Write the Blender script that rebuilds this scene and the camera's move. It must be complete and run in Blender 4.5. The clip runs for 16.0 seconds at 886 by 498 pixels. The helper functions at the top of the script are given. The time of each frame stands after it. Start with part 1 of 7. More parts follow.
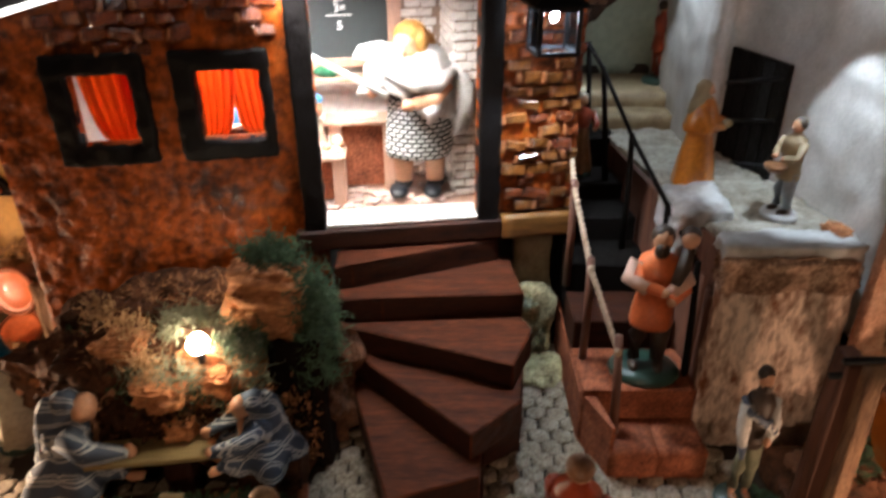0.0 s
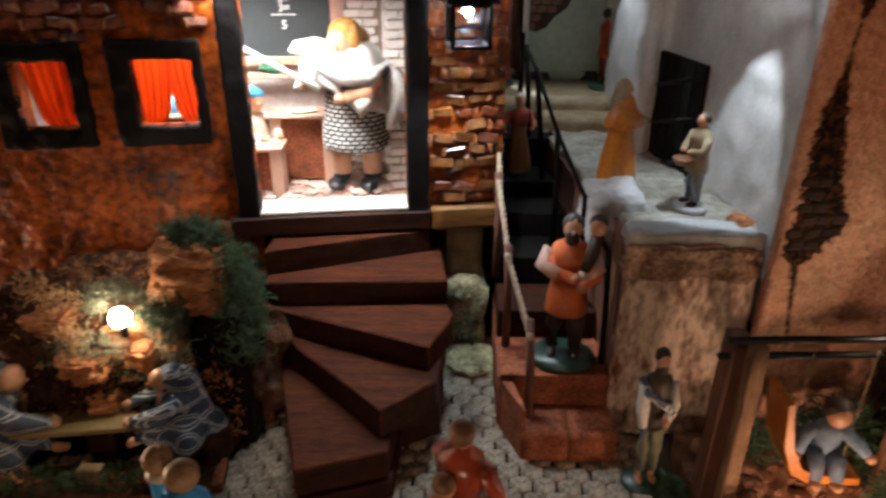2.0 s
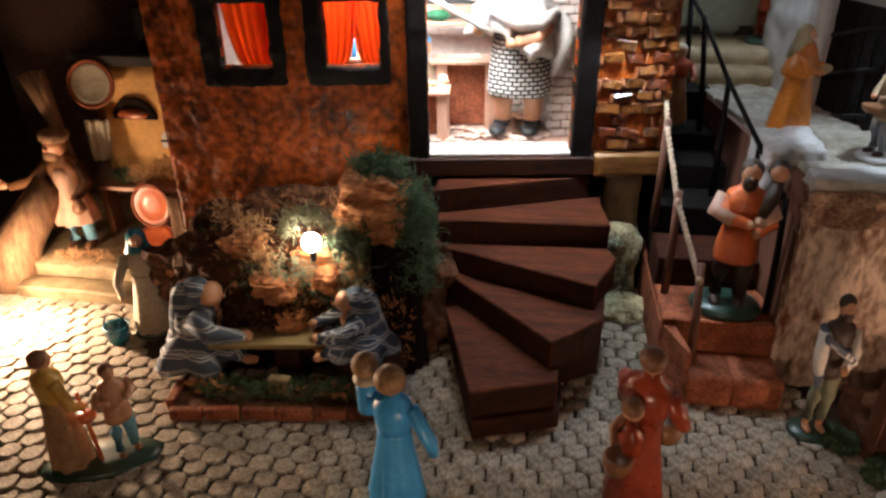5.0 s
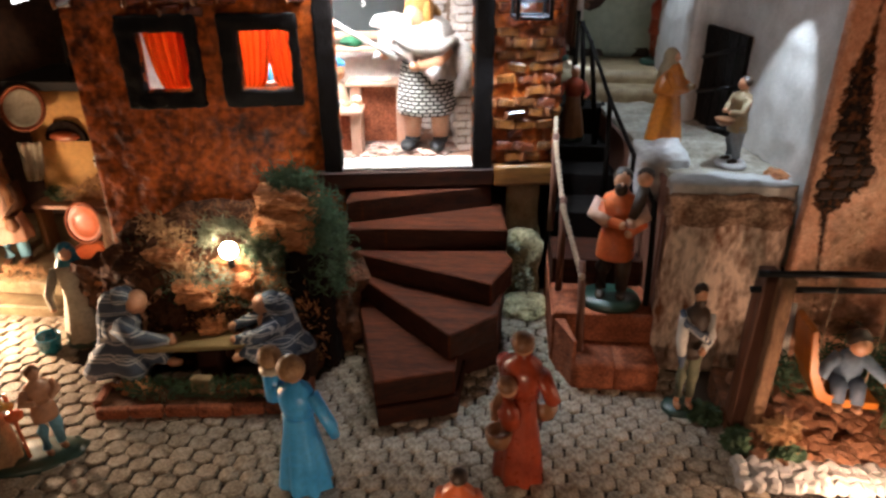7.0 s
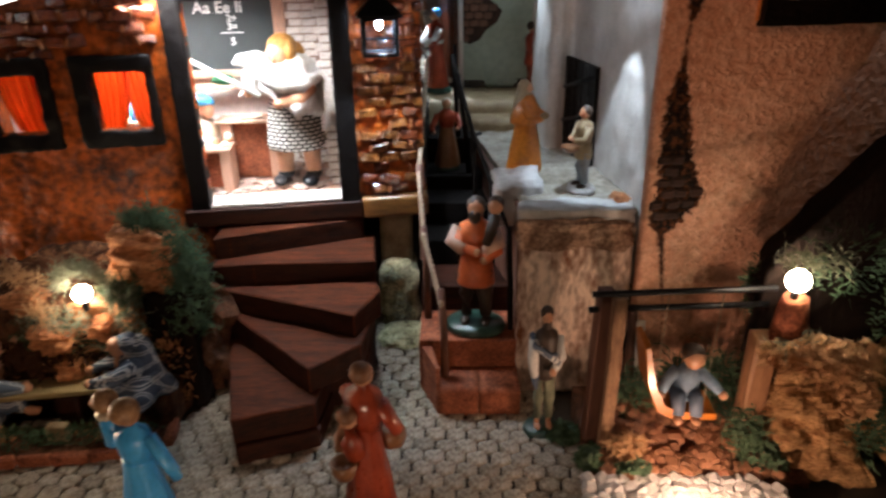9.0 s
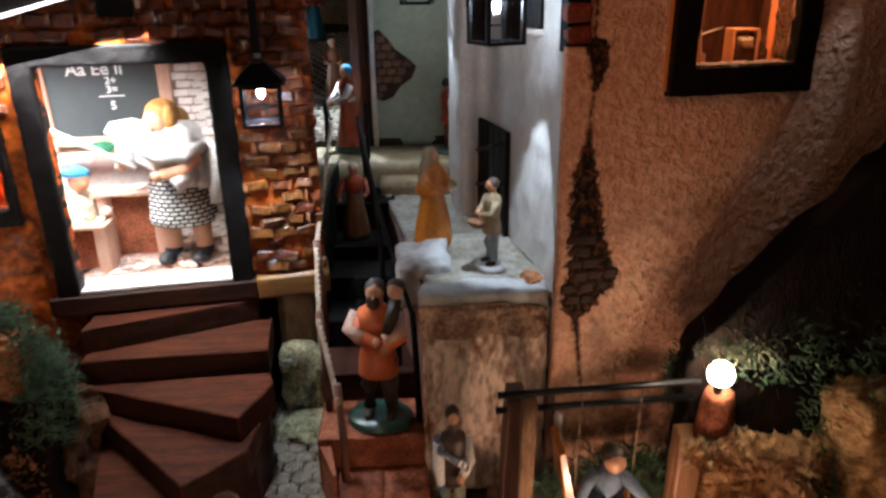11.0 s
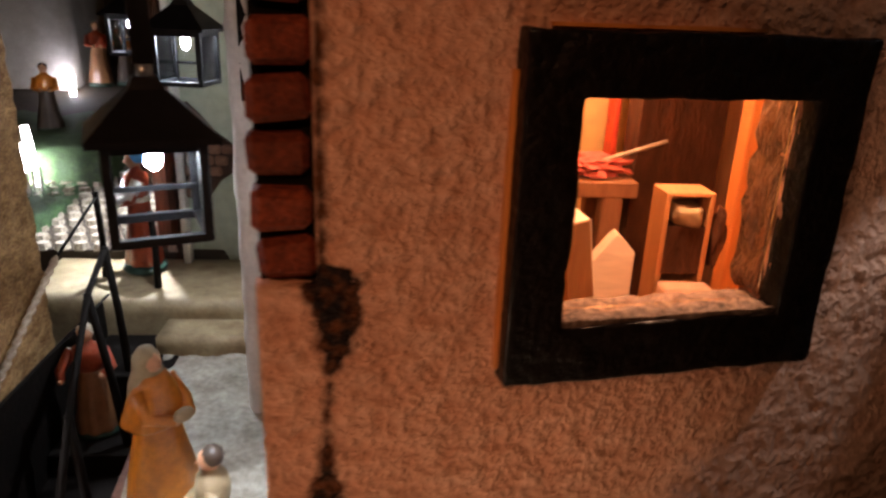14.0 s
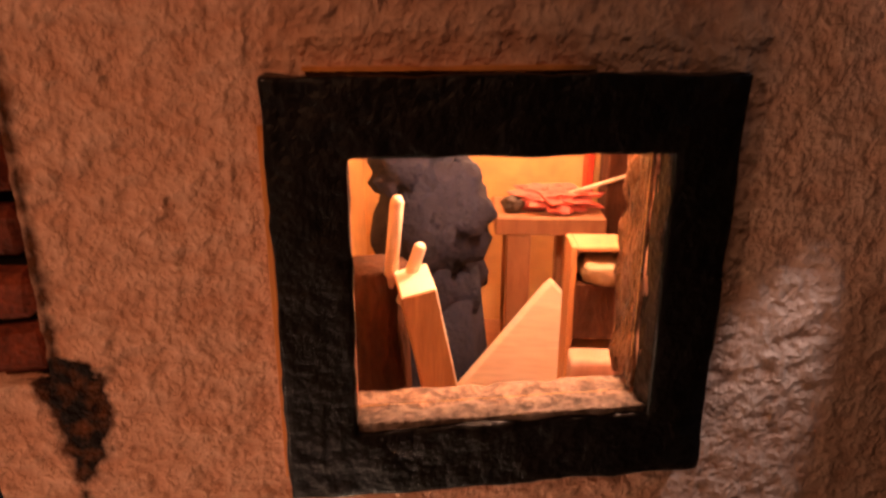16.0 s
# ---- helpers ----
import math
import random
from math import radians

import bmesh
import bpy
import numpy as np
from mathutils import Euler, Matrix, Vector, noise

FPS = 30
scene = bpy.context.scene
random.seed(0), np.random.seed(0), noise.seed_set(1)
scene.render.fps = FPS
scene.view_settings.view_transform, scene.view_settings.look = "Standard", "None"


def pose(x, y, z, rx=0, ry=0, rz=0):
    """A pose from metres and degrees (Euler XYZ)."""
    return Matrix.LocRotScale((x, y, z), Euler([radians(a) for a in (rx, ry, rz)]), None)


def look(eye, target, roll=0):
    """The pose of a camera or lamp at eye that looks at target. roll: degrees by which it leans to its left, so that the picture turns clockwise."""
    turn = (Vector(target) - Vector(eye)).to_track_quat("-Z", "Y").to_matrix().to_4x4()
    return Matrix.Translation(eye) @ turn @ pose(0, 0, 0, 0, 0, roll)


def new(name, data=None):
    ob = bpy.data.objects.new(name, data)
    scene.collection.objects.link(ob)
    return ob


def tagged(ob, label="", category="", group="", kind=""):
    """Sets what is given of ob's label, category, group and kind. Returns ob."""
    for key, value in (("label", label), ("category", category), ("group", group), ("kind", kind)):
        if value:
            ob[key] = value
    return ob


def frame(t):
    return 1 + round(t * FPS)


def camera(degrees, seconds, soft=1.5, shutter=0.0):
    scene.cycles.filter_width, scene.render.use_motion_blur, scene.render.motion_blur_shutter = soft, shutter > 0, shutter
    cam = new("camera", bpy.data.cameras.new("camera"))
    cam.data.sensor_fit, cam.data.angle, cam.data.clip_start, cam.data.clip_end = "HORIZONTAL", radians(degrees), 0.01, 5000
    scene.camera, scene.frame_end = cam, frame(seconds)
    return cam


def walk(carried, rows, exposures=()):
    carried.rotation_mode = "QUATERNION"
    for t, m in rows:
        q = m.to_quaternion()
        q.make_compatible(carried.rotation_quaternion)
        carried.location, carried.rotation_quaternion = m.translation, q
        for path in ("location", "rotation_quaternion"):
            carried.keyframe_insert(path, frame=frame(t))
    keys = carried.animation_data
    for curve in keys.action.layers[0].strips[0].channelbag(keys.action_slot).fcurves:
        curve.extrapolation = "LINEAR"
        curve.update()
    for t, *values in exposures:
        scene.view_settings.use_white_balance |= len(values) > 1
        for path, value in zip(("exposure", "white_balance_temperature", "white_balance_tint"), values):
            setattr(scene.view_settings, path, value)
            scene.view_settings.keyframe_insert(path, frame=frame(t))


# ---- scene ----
cam = camera(65.9, 16.0, soft=2.6, shutter=0.5)
PATH = [
    (0, (0.019, 0.047, 0.447), (-0.013, 1.823, -0.473), -0.4),
    (0.5, (0.053, 0.049, 0.464), (0.047, 1.864, -0.375), 0.1),
    (1, (0.084, 0.039, 0.471), (0.084, 1.855, -0.368), 0.4),
    (1.5, (0.113, 0.025, 0.454), (0.109, 1.838, -0.391), 0.6),
    (2, (0.094, 0.015, 0.429), (0.044, 1.818, -0.434), 0.4),
    (2.5, (0.054, 0.006, 0.421), (-0.126, 1.802, -0.44), 0.1),
    (3, (0.027, 0.001, 0.411), (-0.189, 1.777, -0.481), 0.1),
    (3.5, (0.01, 0.001, 0.411), (-0.231, 1.763, -0.505), 0.1),
    (4, (0.005, -0.001, 0.41), (-0.271, 1.748, -0.52), -0.7),
    (4.2, (0.007, -0.004, 0.41), (-0.281, 1.742, -0.523), -0.6),
    (6.5, (0.06, -0.067, 0.416), (-0.183, 1.697, -0.495), -0.9),
    (7, (0.081, -0.076, 0.425), (-0.1, 1.709, -0.459), -0.4),
    (7.5, (0.096, -0.084, 0.431), (-0.065, 1.714, -0.428), -0.6),
    (8, (0.107, -0.088, 0.433), (-0.052, 1.726, -0.395), -1.0),
    (8.5, (0.126, -0.092, 0.433), (-0.007, 1.726, -0.389), -1.0),
    (9, (0.175, -0.078, 0.431), (0.122, 1.749, -0.381), -1.0),
    (9.2, (0.185, -0.072, 0.432), (0.158, 1.759, -0.372), -1.3),
    (11.3, (0.226, 0.039, 0.455), (0.352, 1.904, -0.254), -0.2),
    (11.5, (0.224, 0.077, 0.467), (0.373, 1.943, -0.237), 0.1),
    (12, (0.22, 0.167, 0.484), (0.36, 2.038, -0.21), 0.2),
    (12.5, (0.239, 0.227, 0.489), (0.41, 2.087, -0.226), 0.5),
    (13, (0.265, 0.272, 0.489), (0.552, 2.112, -0.241), 0.5),
    (13.5, (0.313, 0.287, 0.49), (0.663, 2.125, -0.219), 0.7),
    (14, (0.381, 0.307, 0.487), (0.534, 2.185, -0.185), 2.3),
    (14.5, (0.422, 0.33, 0.484), (0.461, 2.219, -0.174), 1.7),
    (15, (0.439, 0.346, 0.483), (0.439, 2.227, -0.197), 1.2),
    (15.5, (0.455, 0.351, 0.484), (0.443, 2.235, -0.187), 1.0),
    (16, (0.466, 0.349, 0.495), (0.409, 2.242, -0.149), 0.2),
]
cam_rows = [(t, look(eye, target, roll)) for t, eye, target, roll in PATH]
walk(cam, cam_rows, exposures=[(0, 0.0, 6100, 10), (0.5, -0.05, 6100, 10), (1.0, -0.17, 6100, 10), (1.5, -0.28, 6000, 10), (2.0, -0.25, 6100, 10), (2.5, -0.12, 6200, 10), (4.2, -0.14, 6100, 10), (6.5, -0.02, 6000, 10), (9.2, -0.04, 5900, 10), (11.5, -0.1, 5800, 10), (12.0, -0.15, 5950, 10), (13.0, -0.08, 6100, 11), (13.5, 0.10, 6500, 12), (14.0, 0.46, 6600, 18), (14.5, 0.84, 6800, 24), (15.0, 1.07, 6700, 26), (16, 0.98, 6650, 26)])

# ---- world and large lights ----
world = bpy.data.worlds.new("world")
world.use_nodes = True
scene.world = world
world.node_tree.nodes["Background"].inputs[0].default_value = (1.0, 0.62, 0.38, 1)
world.node_tree.nodes["Background"].inputs[1].default_value = 0.013


def lamp(name, kind, place, aim, power, colour, size=0.02, angle=60, blend=0.4):
    data = bpy.data.lights.new(name, kind)
    data.energy, data.color = power, colour
    if kind == "AREA":
        data.shape, data.size, data.size_y = "RECTANGLE", size, size * 0.35
    else:
        data.shadow_soft_size = size
    if kind == "SPOT":
        data.spot_size, data.spot_blend = radians(angle), blend
    ob = new(name, data)
    ob.matrix_world = look(place, aim)
    return tagged(ob, kind="structure")


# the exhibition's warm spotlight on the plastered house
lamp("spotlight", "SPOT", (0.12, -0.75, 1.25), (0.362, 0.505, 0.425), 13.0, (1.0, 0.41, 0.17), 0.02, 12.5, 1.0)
# a warm lamp low in the yard by the oven
lamp("yard_lamp", "SPOT", (-0.535, 0.515, 0.050), (-0.440, 0.370, 0.0), 6.9, (1.0, 0.66, 0.40), 0.012, 178, 0.8)
lamp("yard_lamp", "POINT", (-0.537, 0.518, 0.050), (0, 0, 0), 1.6, (1.0, 0.66, 0.40), 0.012)
# a warm lamp low before the stone border of the swing garden
lamp("front_lamp", "POINT", (0.362, 0.325, 0.030), (0, 0, 0), 0.70, (1.0, 0.60, 0.37), 0.006)
# an unseen warm fill, added at the front edge of the square to brighten it
lamp("square_lamp", "POINT", (0.03, 0.06, 0.047), (0, 0, 0), 1.1, (1.0, 0.66, 0.42), 0.03)
# the schoolroom's strip of white light
strip = lamp("school_strip", "AREA", (-0.135, 0.652, 0.398), (-0.105, 0.735, 0.17), 3.6, (1.0, 0.95, 0.88), 0.26)
strip.data.spread = radians(125)
# a weak warm fill from overhead, behind the visitor, added to lift the dark parts
lamp("ceiling_light", "AREA", (-0.25, -1.2, 2.1), (-0.05, 0.45, 0.1), 3.7, (1.0, 0.64, 0.38), 0.6)
# the workshop's warm light
lamp("workshop_light", "POINT", (0.500, 0.590, 0.494), (0, 0, 0), 0.92, (1.0, 0.54, 0.30), 0.010)
lamp("workshop_light", "POINT", (0.520, 0.800, 0.490), (0, 0, 0), 0.68, (1.0, 0.54, 0.30), 0.010)

# ---- materials ----


def mat(name, col, col2=None, rough=0.6, metal=0.0, scale=60.0, bump=0.3, dist=0.0012, fine=5.0, coat=0.0, rnd=0.0, stretch=(1, 1, 1), contrast=0.25, dirt=0.25, fw=0.5, mid=0.5, brk=0.0, spec=0.5):
    """A surface in two tones with grain at two scales and relief."""
    m = bpy.data.materials.new(name)
    m.use_nodes = True
    nt = m.node_tree
    n, l = nt.nodes, nt.links
    b = n["Principled BSDF"]
    tc = n.new("ShaderNodeTexCoord")
    mp = n.new("ShaderNodeMapping")
    mp.inputs["Scale"].default_value = stretch
    l.new(tc.outputs["Object"], mp.inputs[0])
    a = n.new("ShaderNodeTexNoise")
    a.inputs["Scale"].default_value, a.inputs["Detail"].default_value = scale, 4
    f = n.new("ShaderNodeTexNoise")
    f.inputs["Scale"].default_value, f.inputs["Detail"].default_value = scale * fine, 6
    l.new(mp.outputs[0], a.inputs["Vector"])
    l.new(mp.outputs[0], f.inputs["Vector"])
    ramp = n.new("ShaderNodeValToRGB")
    ramp.color_ramp.elements[0].position, ramp.color_ramp.elements[1].position = mid - contrast, mid + contrast
    col2 = col2 or tuple(c * 0.6 for c in col)
    ramp.color_ramp.elements[0].color, ramp.color_ramp.elements[1].color = (*col2, 1), (*col, 1)
    if brk:
        ragged = n.new("ShaderNodeMath")
        ragged.operation = "MULTIPLY_ADD"
        ragged.inputs[1].default_value = brk
        l.new(f.outputs["Fac"], ragged.inputs[0])
        l.new(a.outputs["Fac"], ragged.inputs[2])
        back = n.new("ShaderNodeMath")
        back.operation = "SUBTRACT"
        back.inputs[1].default_value = brk * 0.5
        l.new(ragged.outputs[0], back.inputs[0])
        l.new(back.outputs[0], ramp.inputs[0])
    else:
        l.new(a.outputs["Fac"], ramp.inputs[0])
    mul = n.new("ShaderNodeMix")
    mul.data_type, mul.blend_type = "RGBA", "MULTIPLY"
    mul.inputs["Factor"].default_value = dirt
    fr = n.new("ShaderNodeValToRGB")
    fr.color_ramp.elements[0].position, fr.color_ramp.elements[1].position = 0.35, 0.62
    fr.color_ramp.elements[0].color = (0.35, 0.35, 0.35, 1)
    l.new(f.outputs["Fac"], fr.inputs[0])
    l.new(ramp.outputs[0], mul.inputs["A"])
    l.new(fr.outputs[0], mul.inputs["B"])
    out = mul.outputs["Result"]
    if rnd:
        oi = n.new("ShaderNodeObjectInfo")
        hs = n.new("ShaderNodeHueSaturation")
        mr = n.new("ShaderNodeMapRange")
        mr.inputs["To Min"].default_value, mr.inputs["To Max"].default_value = 1 - rnd, 1 + rnd
        l.new(oi.outputs["Random"], mr.inputs["Value"])
        l.new(mr.outputs[0], hs.inputs["Value"])
        l.new(out, hs.inputs["Color"])
        out = hs.outputs[0]
    l.new(out, b.inputs["Base Color"])
    rr = n.new("ShaderNodeMapRange")
    rr.inputs["To Min"].default_value, rr.inputs["To Max"].default_value = max(rough - 0.15, 0.04), min(rough + 0.15, 1)
    l.new(f.outputs["Fac"], rr.inputs["Value"])
    l.new(rr.outputs[0], b.inputs["Roughness"])
    b.inputs["Metallic"].default_value = metal
    b.inputs["Specular IOR Level"].default_value = spec
    b.inputs["Coat Weight"].default_value = coat
    b.inputs["Coat Roughness"].default_value = 0.18
    if bump:
        ad = n.new("ShaderNodeMath")
        ad.operation = "MULTIPLY_ADD"
        ad.inputs[1].default_value = fw
        l.new(f.outputs["Fac"], ad.inputs[0])
        l.new(a.outputs["Fac"], ad.inputs[2])
        bp = n.new("ShaderNodeBump")
        bp.inputs["Strength"].default_value, bp.inputs["Distance"].default_value = bump, dist
        l.new(ad.outputs[0], bp.inputs["Height"])
        l.new(bp.outputs[0], b.inputs["Normal"])
    return m


def glow(name, colour, strength):
    m = bpy.data.materials.new(name)
    m.use_nodes = True
    b = m.node_tree.nodes["Principled BSDF"]
    b.inputs["Base Color"].default_value = (*colour, 1)
    b.inputs["Emission Color"].default_value = (*colour, 1)
    b.inputs["Emission Strength"].default_value = strength
    return m


def glass():
    m = bpy.data.materials.new("clear_glass")
    m.use_nodes = True
    nt = m.node_tree
    n, l = nt.nodes, nt.links
    tr = n.new("ShaderNodeBsdfTransparent")
    gl = n.new("ShaderNodeBsdfGlossy")
    gl.inputs["Roughness"].default_value = 0.03
    fr = n.new("ShaderNodeFresnel")
    fr.inputs["IOR"].default_value = 1.35
    mx = n.new("ShaderNodeMixShader")
    l.new(fr.outputs[0], mx.inputs[0])
    l.new(tr.outputs[0], mx.inputs[1])
    l.new(gl.outputs[0], mx.inputs[2])
    l.new(mx.outputs[0], n["Material Output"].inputs["Surface"])
    return m


def curtain_cloth():
    m = mat("orange_curtain_cloth", (0.90, 0.20, 0.035), (0.70, 0.11, 0.016), 0.85, scale=90, bump=0.2, fine=8)
    nt = m.node_tree
    n, l = nt.nodes, nt.links
    b = n["Principled BSDF"]
    t = n.new("ShaderNodeBsdfTranslucent")
    t.inputs["Color"].default_value = (1.0, 0.30, 0.05, 1)
    mx = n.new("ShaderNodeMixShader")
    mx.inputs[0].default_value = 0.68
    l.new(b.outputs[0], mx.inputs[1])
    l.new(t.outputs[0], mx.inputs[2])
    l.new(mx.outputs[0], n["Material Output"].inputs["Surface"])
    return m


def plaid(name, ground, stripe, scale):
    """Woven check: two crossing sets of stripes over a ground colour."""
    m = mat(name, ground, tuple(c * 0.7 for c in ground), 0.9, scale=80, bump=0.25, fine=10)
    nt = m.node_tree
    n, l = nt.nodes, nt.links
    b = n["Principled BSDF"]
    src = b.inputs["Base Color"].links[0].from_socket
    tc = n["Texture Coordinate"]
    masks = []
    for axis in ("X", "Z"):
        pair = []
        for k, f in ((0.955, 1.0), (0.60, 6.0)):
            w = n.new("ShaderNodeTexWave")
            w.wave_type, w.bands_direction = "BANDS", axis
            w.inputs["Scale"].default_value, w.inputs["Distortion"].default_value, w.inputs["Detail"].default_value = scale * f, 0.04, 1
            l.new(tc.outputs["Object"], w.inputs["Vector"])
            r = n.new("ShaderNodeValToRGB")
            r.color_ramp.elements[0].position, r.color_ramp.elements[1].position = (k - 0.35, k - 0.25) if f == 1.0 else (k - 0.12, k)
            l.new(w.outputs["Fac"], r.inputs[0])
            pair.append(r.outputs[0])
        both = n.new("ShaderNodeMath")
        both.operation = "MULTIPLY"
        l.new(pair[0], both.inputs[0])
        l.new(pair[1], both.inputs[1])
        masks.append(both.outputs[0])
    mxx = n.new("ShaderNodeMath")
    mxx.operation = "MAXIMUM"
    l.new(masks[0], mxx.inputs[0])
    l.new(masks[1], mxx.inputs[1])
    mix = n.new("ShaderNodeMix")
    mix.data_type = "RGBA"
    l.new(mxx.outputs[0], mix.inputs["Factor"])
    l.new(src, mix.inputs["A"])
    mix.inputs["B"].default_value = (*stripe, 1)
    l.new(mix.outputs["Result"], b.inputs["Base Color"])
    return m


def tweed():
    """Black cloth with small white blocks in rows, for the skirt."""
    m = mat("black_white_cloth", (0.02, 0.02, 0.02), (0.01, 0.01, 0.01), 0.9, scale=80, bump=0.2)
    nt = m.node_tree
    n, l = nt.nodes, nt.links
    tc = n["Texture Coordinate"]
    sep = n.new("ShaderNodeSeparateXYZ")
    l.new(tc.outputs["Object"], sep.inputs[0])
    at = n.new("ShaderNodeMath")
    at.operation = "ARCTAN2"
    l.new(sep.outputs["Y"], at.inputs[0])
    l.new(sep.outputs["X"], at.inputs[1])
    sc = n.new("ShaderNodeMath")
    sc.operation = "MULTIPLY"
    sc.inputs[1].default_value = 0.026
    l.new(at.outputs[0], sc.inputs[0])
    com = n.new("ShaderNodeCombineXYZ")
    l.new(sc.outputs[0], com.inputs["X"])
    l.new(sep.outputs["Z"], com.inputs["Y"])
    br = n.new("ShaderNodeTexBrick")
    br.inputs["Scale"].default_value = 1.0
    br.inputs["Brick Width"].default_value, br.inputs["Row Height"].default_value, br.inputs["Mortar Size"].default_value = 0.0078, 0.0044, 0.0009
    br.inputs["Color1"].default_value = (0.75, 0.75, 0.72, 1)
    br.inputs["Color2"].default_value = (0.55, 0.55, 0.52, 1)
    br.inputs["Mortar"].default_value = (0.012, 0.012, 0.012, 1)
    l.new(com.outputs[0], br.inputs["Vector"])
    l.new(br.outputs["Color"], n["Principled BSDF"].inputs["Base Color"])
    return m


def stained_plaster():
    """Rough plaster with a scorched run: dark along a wandering line, its width changing with height."""
    m = mat("rough_orange_plaster", (0.82, 0.48, 0.33), (0.64, 0.29, 0.17), 0.9, scale=125, bump=1.0, dist=0.0045, fine=2.8, dirt=0.26, fw=0.7, contrast=0.30, brk=0.35, spec=0.2)
    nt = m.node_tree
    n, l = nt.nodes, nt.links
    b = n["Principled BSDF"]
    src = b.inputs["Base Color"].links[0].from_socket
    sep = n.new("ShaderNodeSeparateXYZ")
    l.new(n["Texture Coordinate"].outputs["Object"], sep.inputs[0])
    h = n.new("ShaderNodeMapRange")
    h.inputs["From Min"].default_value, h.inputs["From Max"].default_value = 0.10, 0.42
    l.new(sep.outputs["Z"], h.inputs["Value"])
    ramp = n.new("ShaderNodeValToRGB")
    stops = [(0.10, 0.000, 0.030), (0.185, 0.004, 0.018), (0.198, 0.017, 0.021), (0.222, 0.024, 0.031), (0.242, 0.018, 0.027), (0.275, 0.0145, 0.021), (0.310, 0.011, 0.019), (0.335, 0.0035, 0.020), (0.352, 0.0015, 0.020), (0.372, 0.0022, 0.022), (0.380, 0.006, 0.024), (0.392, 0.0085, 0.025), (0.408, 0.0105, 0.022), (0.411, 0.002, 0.02)]
    el = ramp.color_ramp.elements
    for k, (z, w, c) in enumerate(stops):
        f = (z - 0.10) / 0.32
        e = el[0] if k == 0 else el[1] if k == 1 else el.new(f)
        e.position = f
        e.color = (w / 0.04, c / 0.04, 0, 1)
    l.new(h.outputs[0], ramp.inputs[0])
    wc = n.new("ShaderNodeSeparateColor")
    l.new(ramp.outputs[0], wc.inputs[0])

    def op(kind, a, b):
        q = n.new("ShaderNodeMath")
        q.operation = kind
        for i, v in enumerate((a, b)):
            if isinstance(v, (int, float)):
                q.inputs[i].default_value = v
            elif v is not None:
                l.new(v, q.inputs[i])
        return q.outputs[0]
    tear = n.new("ShaderNodeTexNoise")
    tear.inputs["Scale"].default_value, tear.inputs["Detail"].default_value = 190, 8
    l.new(n["Texture Coordinate"].outputs["Object"], tear.inputs["Vector"])
    off = op("ABSOLUTE", op("SUBTRACT", sep.outputs["X"], op("MULTIPLY", wc.outputs[1], 0.04)), None)
    edge = op("SUBTRACT", op("MULTIPLY", wc.outputs[0], 0.04), off)
    wide = op("ADD", op("MULTIPLY", wc.outputs[0], 0.040), 0.006)
    val = op("ADD", edge, op("MULTIPLY", op("SUBTRACT", tear.outputs["Fac"], 0.5), wide))
    mask = n.new("ShaderNodeMapRange")
    mask.inputs["From Min"].default_value, mask.inputs["From Max"].default_value = -0.0012, 0.0022
    l.new(val, mask.inputs["Value"])
    dark = n.new("ShaderNodeValToRGB")
    dark.color_ramp.elements[0].position, dark.color_ramp.elements[1].position = 0.46, 0.72
    dark.color_ramp.elements[0].color, dark.color_ramp.elements[1].color = (0.010, 0.006, 0.005, 1), (0.15, 0.05, 0.016, 1)
    l.new(tear.outputs["Fac"], dark.inputs[0])
    mix = n.new("ShaderNodeMix")
    mix.data_type = "RGBA"
    l.new(mask.outputs[0], mix.inputs["Factor"])
    l.new(src, mix.inputs["A"])
    l.new(dark.outputs[0], mix.inputs["B"])
    l.new(mix.outputs["Result"], b.inputs["Base Color"])
    return m


